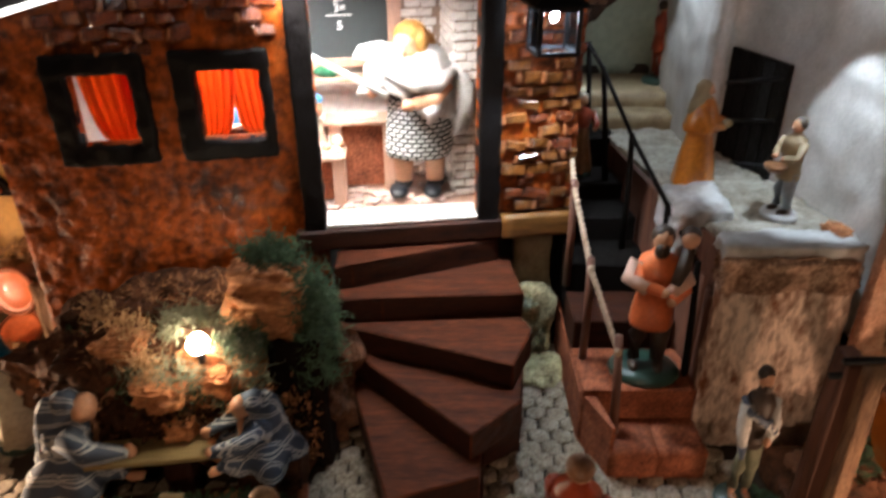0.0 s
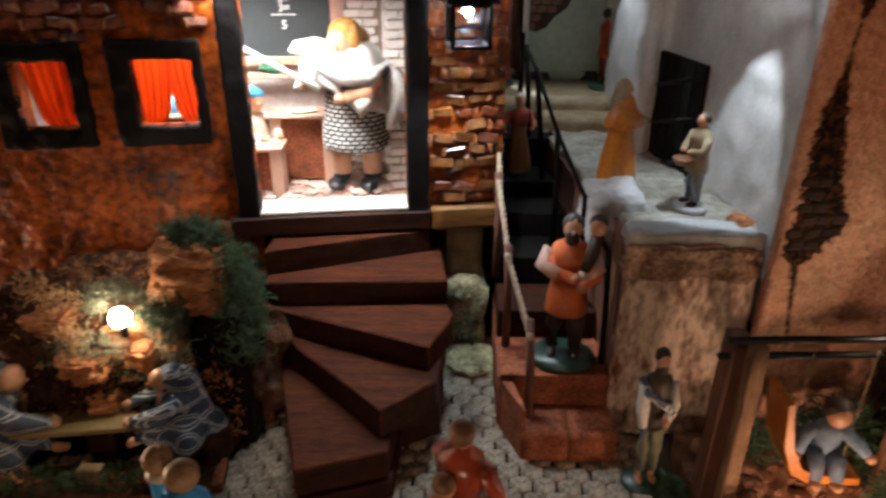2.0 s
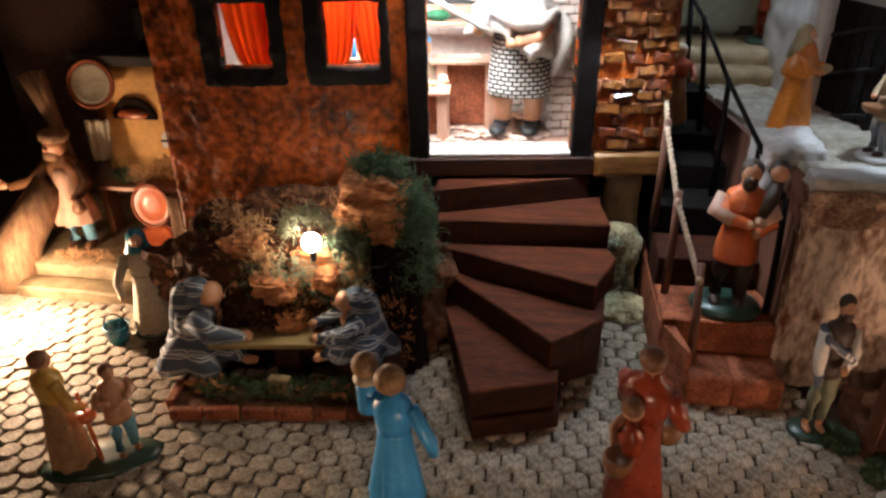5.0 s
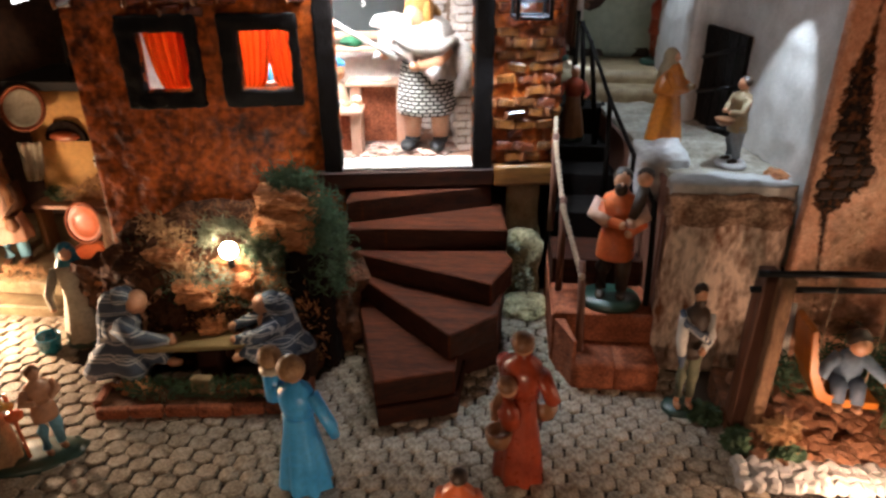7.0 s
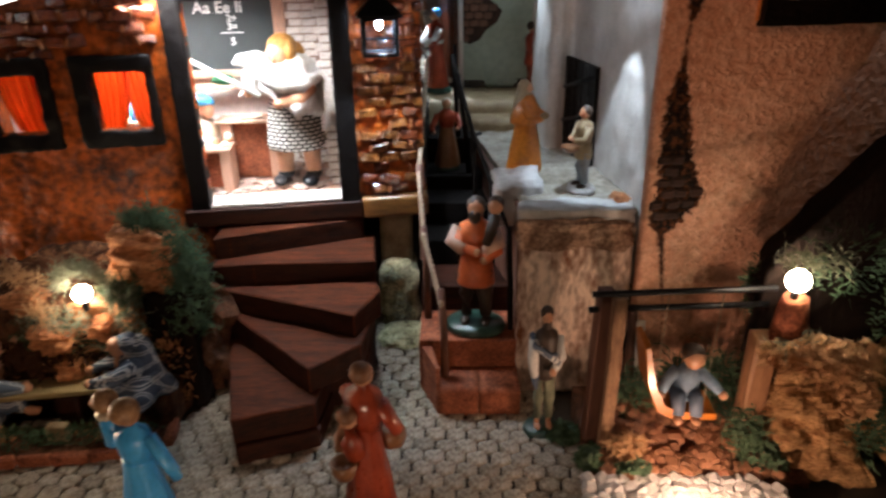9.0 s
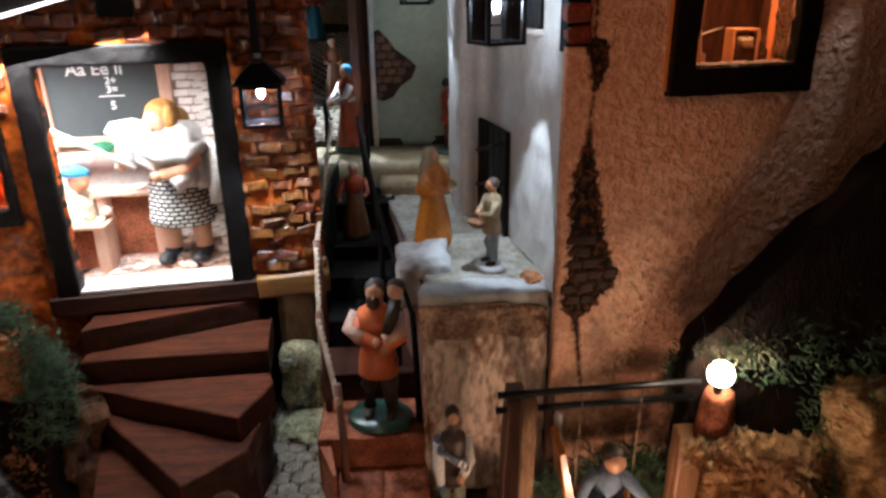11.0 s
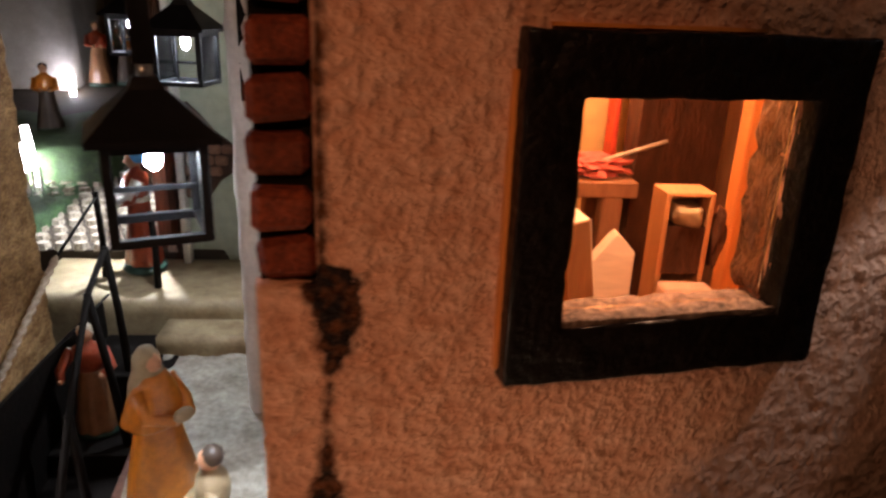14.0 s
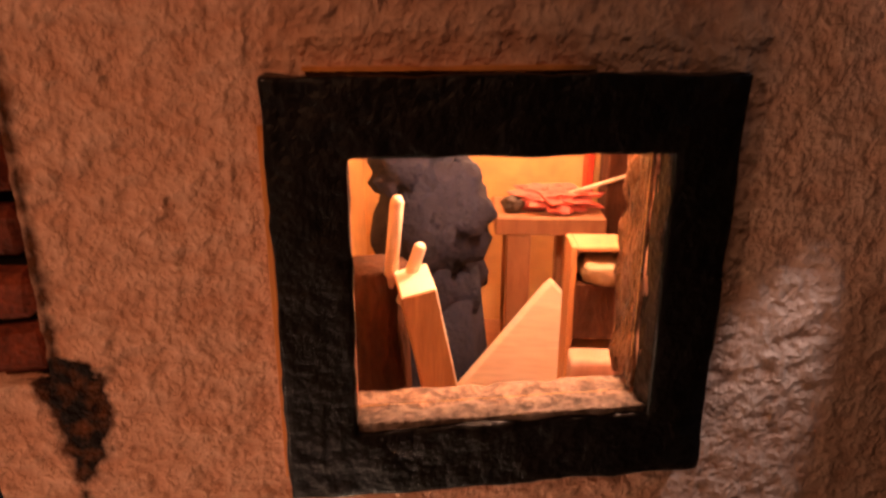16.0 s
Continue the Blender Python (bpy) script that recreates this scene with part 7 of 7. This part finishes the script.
for x in (-0.055, 0.046):
    bm = bmesh.new()
    box(bm, x - 0.004, x + 0.004, -0.028, -0.004, 0, 0.0598, 0.0008)
    part("support", bm, M["warmwood"], oven)


def dish(place, r, tip, rz, label, pale=False):
    t = thing("copper_dish", label, "dish", place, rz, "copper dishes")
    turn = Matrix.Rotation(radians(tip), 4, "X")
    bm = bmesh.new()
    lathe(bm, [(r * 0.5, 0), (r * 0.86, r * 0.06), (r * 0.97, r * 0.22), (r * 0.90, r * 0.24), (r * 0.74, r * 0.13), (r * 0.3, r * 0.09)], 0, 26)
    bmesh.ops.transform(bm, matrix=turn, verts=bm.verts)
    part("bowl", bm, M["copper"], t)
    bm = bmesh.new()
    lathe(bm, [(r * 0.15, r * 0.10), (r * 0.30, r * 0.095), (r * 0.72, r * 0.14), (r * 0.86, r * 0.235), (r * 0.84, r * 0.25), (r * 0.70, r * 0.155), (r * 0.28, r * 0.11)], 0, 26)
    bmesh.ops.transform(bm, matrix=turn, verts=bm.verts)
    part("glaze", bm, M["palecloth"] if pale else M["orange"], t, "pale glazed inside" if pale else "orange glazed inside")
    bm = bmesh.new()
    tube(bm, [(r * math.cos(a), r * math.sin(a), r * 0.24) for a in [k * math.pi / 14 for k in range(29)]], r * 0.075, 0, 6, False)
    bmesh.ops.transform(bm, matrix=turn, verts=bm.verts)
    part("rim", bm, M["brickred"], t, "paler rolled rim")
    return t


dish((-0.499, 0.682, 0.217), 0.026, 75, 8, "round dish with pale glaze hanging on the oven", True)
dish((-0.447, 0.668, 0.076), 0.026, 80, -6, "round orange-glazed dish leaning under the shelf")
dish((-0.441, 0.648, 0.034), 0.024, 34, 0, "wide orange-glazed bowl on the terrace")
bm = bmesh.new()
pleats(bm, -0.015, 0.015, -0.050, 0.0, 0.0, 0.45, 24, 12, 2.6)
wobble(bm, 0.0015, 70)
solid("white_towel", bm, M["palecloth"], "hanging pale kitchen towel", "towel", (-0.502, 0.676, 0.176), 14)
fluff("shelf_herbs", [((-0.458, 0.682, 0.108), (0.026, 0.008, 0.010)), ((-0.43, 0.682, 0.116), (0.014, 0.008, 0.016))], 330, 0.0045, M["dry"], "dry herbs heaped on the shelf", "herbs", 18, True)
fluff("shelf_moss", [((-0.485, 0.684, 0.106), (0.018, 0.008, 0.008))], 260, 0.0045, M["moss"], "dark moss on the shelf", "moss", 19, True)
fluff("terrace_moss", [((-0.505, 0.600, 0.034), (0.035, 0.012, 0.010)), ((-0.44, 0.61, 0.034), (0.02, 0.012, 0.01))], 420, 0.005, M["dry"], "ochre moss along the terrace edge", "moss", 20, True)
bm = rough_box(-0.402, -0.386, 0.625, 0.650, 0.0, 0.105, 5, 0.002, 80)
solid("corner_post", bm, M["postlight"], "ochre bark post at the terrace corner", "post")
bm = rough_box(-0.70, -0.40, 0.79, 0.80, 0.03, 0.34, 5, 0.002, 40)
solid("oven_backwall", bm, M["burnt"], "dark wall behind the oven", "wall", kind="structure")
bm = bmesh.new()
box(bm, -0.445, -0.405, 0.70, 0.72, 0.251, 0.30, 0.001)
solid("black_box", bm, M["black"], "black box standing on the oven slab", "box")
bm = bmesh.new()
tube(bm, [(-0.600, 0.590, 0.0), (-0.585, 0.60, 0.05), (-0.545, 0.63, 0.115)], [0.034, 0.026, 0.018], 0, 14)
wobble(bm, 0.003, 60)
solid("leaning_tree", bm, M["postlight"], "pale leaning bare tree by the lamp", "tree", smooth=True)


def cook_mesh():
    """A stout cook in cap and apron, one arm held out, a bundle of brushwood at the back."""
    bm = bmesh.new()
    for s in (-1, 1):
        tube(bm, [(s * 0.060, 0.01, 0.34), (s * 0.068, 0.0, 0.20), (s * 0.072, 0.0, 0.06)], [0.062, 0.052, 0.046], 3, 12)
        ball(bm, (s * 0.075, -0.035, 0.030), (0.044, 0.080, 0.032), 4, 2)
    lathe(bm, [(0.175, 0.24), (0.185, 0.26), (0.160, 0.38), (0.125, 0.50), (0.115, 0.54)], 0, 36, sy=0.85, fold=0.14, nf=11)
    lathe(bm, [(0.118, 0.50), (0.132, 0.60), (0.138, 0.70), (0.122, 0.77), (0.058, 0.815), (0.046, 0.85)], 1, 26, sy=0.82, fold=0.05, nf=6)
    lathe(bm, [(0.145, 0.40), (0.140, 0.52), (0.142, 0.66), (0.120, 0.74)], 0, 26, c=(0.0, -0.012, 0), sx=0.72, sy=0.86)
    tube(bm, [(-0.12, 0.0, 0.745), (-0.26, -0.04, 0.615), (-0.44, -0.07, 0.585)], [0.056, 0.050, 0.038], 1, 12)
    ball(bm, (-0.49, -0.075, 0.600), (0.050, 0.032, 0.038), 2, 2)
    ball(bm, (-0.50, -0.080, 0.640), (0.016, 0.014, 0.036), 2, 2)
    tube(bm, [(0.12, 0.0, 0.745), (0.19, -0.05, 0.60), (0.11, -0.16, 0.50)], [0.058, 0.052, 0.038], 5, 12)
    ball(bm, (0.10, -0.175, 0.490), 0.038, 2, 2)
    lathe(bm, [(0.030, 0.38), (0.052, 0.41), (0.050, 0.46), (0.032, 0.49), (0.038, 0.51)], 4, 16, c=(0.13, -0.19, 0))
    ball(bm, (-0.015, -0.02, 0.915), (0.082, 0.086, 0.095), 2, 3)
    ball(bm, (-0.055, -0.10, 0.905), (0.020, 0.024, 0.020), 2, 2)
    ball(bm, (-0.040, -0.070, 0.845), (0.062, 0.045, 0.050), 6, 2)
    lathe(bm, [(0.098, 0.950), (0.118, 0.975), (0.112, 1.02), (0.07, 1.045), (0.02, 1.05)], 6, 24, c=(-0.01, 0.0, 0), fold=0.10, nf=5)
    for k in range(9):
        a = k * 2.4
        x, y = 0.030 * math.cos(a) - 0.02, 0.12 + 0.030 * math.sin(a)
        tube(bm, [(0.04 + x * 0.4, y, 0.62), (x - 0.01, y, 1.05), (x * 2.4 - 0.07, y + 0.01, 1.42 + 0.03 * (k % 3))], [0.020, 0.026, 0.040], 6, 7)
    wobble(bm, 0.007, 22)
    bmesh.ops.scale(bm, vec=(0.140, 0.140, 0.140), verts=bm.verts)
    return bm


solid("cook_figurine", cook_mesh(), [M[k] for k in ("pinkwood", "brownpaint", "skin", "lightblue", "brownhair", "bark", "postlight")], "painted cook figurine in apron and cap with brushwood", "figurine", (-0.532, 0.640, 0.030), 12, smooth=True)
bm = rough_box(-0.57, -0.425, 0.560, 0.5895, 0.0, 0.014, 6, 0.0015, 60)
solid("terrace_step", bm, M["tan"], "low tan stone step before the terrace", "step", kind="structure")

# ---- swing garden ----
swing = thing("garden_swing", "rough wooden garden swing with dark crossbars and orange seat", "swing")
for a, b, hx, hy, mt, lb in (((0.302, 0.418, 0), (0.308, 0.432, 0.160), 0.0052, 0.008, "postlight", "ochre fibrous bark post"), ((0.292, 0.434, 0), (0.300, 0.445, 0.158), 0.0065, 0.010, "post", "brown plank post"), ((0.428, 0.424, 0), (0.434, 0.432, 0.122), 0.0085, 0.010, "warmwood", "brown plank post")):
    bm = rough_box(-hx, hx, -hy, hy, 0, 1, 7, 0.0, 1)
    for v in bm.verts:
        w = Vector(a).lerp(Vector(b), v.co.z)
        v.co = Vector((w.x + v.co.x * (1 + 0.25 * noise.noise(Vector((v.co.x * 300, v.co.y * 200, v.co.z * 2)))), w.y + v.co.y, w.z))
    part("post", bm, M[mt], swing, lb)
for z, y in ((0.164, 0.428), (0.144, 0.438)):
    bm = bmesh.new()
    tube(bm, [(0.284, y, z), (0.438, y + 0.006, z + 0.002)], 0.0028, 0, 7)
    part("crossbar", bm, M["iron"], swing)
bm = bmesh.new()
tube(bm, [(0.452, 0.428, 0.108), (0.449, 0.424, 0.150), (0.447, 0.421, 0.164)], [0.017, 0.013, 0.010], 0, 9)
wobble(bm, 0.002, 90)
part("lamp_stump", bm, M["brickred"], swing, "pinkish stump holding the lamp")
bm = bmesh.new()
for x in (0.345, 0.390):
    tube(bm, [(x + 0.004, 0.432, 0.162), (x, 0.428, 0.054)], 0.00045, 0, 6)
seat = part("swing_seat", bmesh.new(), M["yellow"], swing, "curved orange seat hung on white cords")
part("cord", bm, M["rope"], seat)
bm = bmesh.new()
prism(bm, [(0.328, 0.110), (0.333, 0.112), (0.340, 0.072), (0.350, 0.052), (0.362, 0.046), (0.396, 0.044), (0.396, 0.037), (0.358, 0.038), (0.344, 0.046), (0.334, 0.070)], -0.018, 0.018, 0, 0.0008)
bmesh.ops.transform(bm, matrix=Matrix.Translation((0, 0.428, 0.012)) @ Matrix.Rotation(radians(90), 4, "X"), verts=bm.verts)
part("seat_board", bm, M["yellow"], seat)


def doll_mesh():
    """A small cloth doll sitting with its arms spread."""
    bm = bmesh.new()
    tube(bm, [(0.0, 0.002, 0.004), (0.001, 0.0, 0.020), (0.003, -0.003, 0.036), (0.004, -0.004, 0.043)], [0.013, 0.0135, 0.012, 0.006], 0, 14)
    for s in (-1, 1):
        tube(bm, [(s * 0.007, -0.002, 0.010), (s * 0.009, -0.018, 0.010), (s * 0.009, -0.023, -0.006)], [0.0085, 0.0080, 0.0062], 2, 11)
        ball(bm, (s * 0.009, -0.027, -0.009), (0.005, 0.008, 0.004), 1, 2)
    tube(bm, [(-0.010, -0.002, 0.036), (-0.021, -0.008, 0.026), (-0.026, -0.016, 0.016)], [0.0065, 0.0060, 0.0048], 0, 10)
    ball(bm, (-0.027, -0.018, 0.013), 0.0046, 1, 2)
    tube(bm, [(0.012, -0.004, 0.036), (0.022, -0.012, 0.029), (0.031, -0.018, 0.021)], [0.0065, 0.0060, 0.0048], 0, 10)
    ball(bm, (0.034, -0.020, 0.0185), 0.0046, 1, 2)
    ball(bm, (0.004, -0.008, 0.053), (0.0100, 0.0095, 0.0110), 1, 3)
    ball(bm, (0.003, -0.003, 0.0575), (0.0122, 0.0115, 0.0105), 3, 3)
    wobble(bm, 0.0009, 150)
    bmesh.ops.scale(bm, vec=(0.84, 0.84, 0.84), verts=bm.verts)
    for f in bm.faces:
        f.smooth = True
    return bm


solid("swing_doll", doll_mesh(), [mat("grey_denim_cloth", (0.24, 0.33, 0.44), (0.14, 0.20, 0.29), 0.9, scale=60, bump=0.6, dirt=0.35), M["skin"], M["denim"], M["hair"]], "small doll in grey denim sitting on the swing", "doll", (0.372, 0.430, 0.0595), -6)
gard = thing("stone_border", "row of small white stones edging the garden", "border")
wsn = piece_mesh("white_stone", 0.013, 0.012, 0.010, M["whiterock"], 5, 0.25)
rng = random.Random(31)
for k in range(46):
    row = k // 16
    piece("white_stone", wsn[k % 5], gard, pose(0.284 + (k % 16) * 0.0105 + rng.uniform(-0.002, 0.002), 0.363 + row * 0.0095 + rng.uniform(-0.002, 0.002), 0.005 + row * 0.001, rng.uniform(-20, 20), rng.uniform(-20, 20), rng.uniform(0, 180)))
bs = piece_mesh("brown_stone", 0.015, 0.013, 0.012, mat("ochre_pebble", (0.36, 0.17, 0.085), (0.20, 0.085, 0.040), 0.7, scale=90, bump=0.6, rnd=0.3), 5, 0.25)
peb = thing("pebble_bed", "bed of brown pebbles under the swing", "pebbles")
for k in range(270):
    x, y = rng.uniform(0.30, 0.455), rng.uniform(0.386, 0.49)
    piece("pebble", bs[k % 5], peb, pose(x, y, 0.006 + 0.22 * (y - 0.386), rng.uniform(-20, 20), rng.uniform(-20, 20), rng.uniform(0, 180)) @ Matrix.Scale(rng.uniform(0.70, 1.10), 4))
bm = crag(0.285, 0.475, 0.384, 0.495, -0.004, 0.004, 10, 0.002, 3.0)
for v in bm.verts:
    if v.co.z > 0.0:
        v.co.z += 0.20 * max(0, v.co.y - 0.384)
solid("garden_soil", bm, M["soil"], "dark sloping soil of the swing garden", "soil", kind="structure")
fluff("garden_moss", [((0.292, 0.408, 0.008), (0.014, 0.014, 0.010)), ((0.272, 0.448, 0.004), (0.018, 0.016, 0.006)), ((0.325, 0.39, 0.010), (0.014, 0.008, 0.010)), ((0.44, 0.405, 0.012), (0.02, 0.016, 0.014)), ((0.50, 0.46, 0.02), (0.03, 0.03, 0.02))], 420, 0.0050, M["moss"], "green moss and small leaves in the garden", "moss", 22)
fluff("ochre_leaves", [((0.322, 0.404, 0.026), (0.014, 0.008, 0.010)), ((0.440, 0.412, 0.116), (0.016, 0.010, 0.010)), ((0.478, 0.412, 0.112), (0.026, 0.014, 0.016)), ((0.508, 0.420, 0.108), (0.020, 0.014, 0.014)), ((0.505, 0.398, 0.080), (0.016, 0.010, 0.018)), ((0.462, 0.405, 0.125), (0.022, 0.010, 0.010))], 260, 0.0062, M["dry"], "dry ochre leaves", "leaves", 23)
curls("ochre_tufts", [((0.318, 0.402, 0.028), (0.012, 0.008, 0.010)), ((0.470, 0.408, 0.118), (0.030, 0.012, 0.012)), ((0.505, 0.405, 0.098), (0.020, 0.012, 0.018))], 120, 0.014, 0.0009, M["dry"], "curly dry ochre tufts by the lamp", "moss", 33)
curls("lamp_greens", [((0.446, 0.424, 0.196), (0.022, 0.010, 0.005)), ((0.452, 0.410, 0.128), (0.016, 0.006, 0.006)), ((0.475, 0.432, 0.19), (0.016, 0.012, 0.012))], 60, 0.018, 0.0006, M["moss2"], "sparse green sprigs round the lamp", "sprigs", 24)
curls("garden_shrub", [((0.400, 0.470, 0.045), (0.050, 0.014, 0.040)), ((0.335, 0.470, 0.030), (0.020, 0.012, 0.026)), ((0.425, 0.412, 0.030), (0.012, 0.010, 0.028)), ((0.530, 0.405, 0.050), (0.020, 0.014, 0.045))], 260, 0.017, 0.0011, M["moss"], "dark green shrubs behind the swing", "shrub", 34)
bm = crag(0.446, 0.530, 0.395, 0.470, 0.0, 0.104, 24, 0.011, 6.6, 1.7)
for v in bm.verts:
    v.co.y += max(0, v.co.z) * 0.42 * (0.47 - v.co.y) / 0.075
    v.co.y -= 0.006 * noise.noise(Vector((v.co.x * 14, 3.0, v.co.z * 95 + v.co.x * 60)))
solid("bark_rock", bm, M["ochrebark"], "large ochre layered bark block by the lamp", "bark")
bm = crag(0.545, 0.66, 0.40, 0.50, 0.0, 0.16, 14, 0.016, 9.6)
solid("dark_bark", bm, M["ochrebark"], "rough ochre bark mass at the garden edge", "bark")
fluff("dark_shrub", [((0.445, 0.468, 0.15), (0.020, 0.010, 0.03)), ((0.50, 0.442, 0.19), (0.04, 0.016, 0.035)), ((0.555, 0.440, 0.20), (0.04, 0.02, 0.04)), ((0.56, 0.430, 0.13), (0.04, 0.03, 0.06)), ((0.415, 0.455, 0.05), (0.02, 0.016, 0.04)), ((0.395, 0.475, 0.04), (0.05, 0.012, 0.035))], 420, 0.0065, M["moss"], "dark shrub twigs behind the lamp", "shrub", 25, True)
ww = thing("timber_props", "short leaning timber pieces against the wall", "timber")
for a, b, r, mt in (((0.345, 0.500, 0), (0.338, 0.497, 0.115), 0.006, "post"), ((0.352, 0.495, 0), (0.346, 0.493, 0.10), 0.005, "pale_edge")):
    bm = bmesh.new()
    tube(bm, [a, b], r, 0, 4)
    part("timber", bm, M[mt], ww)

# ---- wall bricks and cobbles: the many small pieces ----
mr = random.Random(77)
cm = piece_mesh("chip_brick", 0.0205, 0.0070, 0.0106, M["chip"], 6, 0.16) + piece_mesh("chip_brick_ochre", 0.0200, 0.0070, 0.0106, M["chip2"], 5, 0.16)
sl = piece_mesh("mortar_chip", 0.0042, 0.0060, 0.0100, M["sliver"], 4, 0.25)
chips = [o for o in house.children if o.name.startswith("front_wall")][0]
count = 0
extra = []
for j in range(28):
    z = 0.1815 + j * 0.0121
    for i in range(24):
        u = 0.008 + i * 0.0222 + (0.0105 if j % 2 else 0)
        if z > roof_z(u) - 0.006 or u > 0.498:
            continue
        pillar = u > 0.432
        upper = z > 0.343 + 0.010 * math.sin(u * 40) and not (0.232 < u < 0.438 and z < 0.409)
        if not (pillar or upper) or mr.random() < 0.06:
            continue
        wide = min(1.0, (0.502 - u) / 0.0105, (u - 0.426) / 0.0105 if pillar and z < 0.408 else 1.0)
        m = pose(u + mr.uniform(-0.001, 0.001), -0.0012 + mr.uniform(-0.0022, 0.0010), z + mr.uniform(-0.0009, 0.0009), mr.uniform(-18, 18), mr.uniform(-9, 9), mr.uniform(-14, 14)) @ Matrix.Diagonal((wide * mr.uniform(0.72, 1.12), mr.uniform(0.7, 1.4), mr.uniform(0.82, 1.12), 1))
        k = mr.randrange(6) if (z > 0.325 or mr.random() < 0.3) else 6 + mr.randrange(5)
        if count < 295:
            piece("brick", cm[k], chips, m)
            count += 1
        else:
            extra.append((m, k))
        for _ in range(mr.choice((0, 1, 1, 2))):
            piece("mortar_chip", sl[mr.randrange(4)], chips, pose(u - 0.0108 + mr.uniform(-0.002, 0.002), -0.0035 + mr.uniform(-0.002, 0.001), z + mr.uniform(-0.002, 0.002), mr.uniform(-20, 20), mr.uniform(-14, 14), mr.uniform(-25, 25)) @ Matrix.Diagonal((mr.uniform(0.5, 1.1), 1, mr.uniform(0.6, 1.15), 1)))
bm = bmesh.new()
for m, k in extra:
    s = len(bm.verts)
    bm.from_mesh(cm[k])
    bm.verts.ensure_lookup_table()
    bmesh.ops.transform(bm, matrix=m, verts=bm.verts[s:])
ob = part("gable_bricks", bm, M["chip"], house)
tagged(ob, kind="stuff")

COBBLES = []
for k in range(6):
    rr = random.Random(k + 40)
    ring = []
    for q in range(14):
        a = 2 * math.pi * q / 14
        c, s = math.cos(a), math.sin(a)
        sq = 1.0 / max(abs(c) ** 4 + abs(s) ** 4, 0.01) ** 0.25 if s > 0 else 1.0 / max(abs(c) ** 2.7 + abs(s) ** 2.7, 0.01) ** (1 / 2.7)
        ring.append((0.0094 * c * sq * rr.uniform(0.92, 1.03), 0.0100 * s * sq * rr.uniform(0.92, 1.03)))
    n = len(ring)
    lift = lambda b: -0.0007 * b / 0.010
    vs = [(a, b, -0.003) for a, b in ring] + [(a, b, 0.0009 + lift(b)) for a, b in ring] + [(a * 0.86, b * 0.86, 0.0019 + lift(b)) for a, b in ring] + [(0, 0, 0.0021)]
    fs = [(2 * n + q, 2 * n + (q + 1) % n, 3 * n) for q in range(n)] + [(s + q, s + (q + 1) % n, s + n + (q + 1) % n, s + n + q) for s in (0, n) for q in range(n)]
    me = bpy.data.meshes.new("cobble")
    me.from_pydata(vs, [], fs)
    me.materials.append(M["cobble"])
    for p in me.polygons:
        p.use_smooth = p.index < 2 * n
    COBBLES.append(me)
verts, faces, count = [], [], 0
near = []
for j in range(36):
    for i in range(62):
        y = 0.200 + j * 0.0156
        x = -0.78 + i * 0.0202 + (0.0101 if j % 2 else 0)
        if x > 0.295 - max(0, (y - 0.40)) * 0.35 or (x < -0.42 and y > 0.585) or (-0.37 < x < -0.10 and y > 0.48) or (x > 0.15 and y > 0.535) or y > 0.68:
            continue
        m = pose(x + mr.uniform(-0.001, 0.001), y + 0.004 * math.sin(x * 17) + mr.uniform(-0.001, 0.001), mr.uniform(-0.0004, 0.0005), mr.uniform(-2, 2), mr.uniform(-2, 2), mr.uniform(-8, 8)) @ Matrix.Scale(mr.uniform(0.97, 1.05), 4)
        if -0.16 < x < 0.25 and 0.33 < y < 0.50 and count < 295:
            piece("cobble", COBBLES[mr.randrange(6)], pavement, m)
            count += 1
        else:
            me = COBBLES[mr.randrange(6)]
            s = len(verts)
            verts += [tuple(m @ v.co) for v in me.vertices]
            faces += [tuple(s + q for q in p.vertices) for p in me.polygons]
me = bpy.data.meshes.new("square_cobbles")
me.from_pydata(verts, [], faces)
me.materials.append(M["cobble"])
ob = new("square_cobbles", me)
ob.parent = pavement
tagged(ob, kind="stuff")
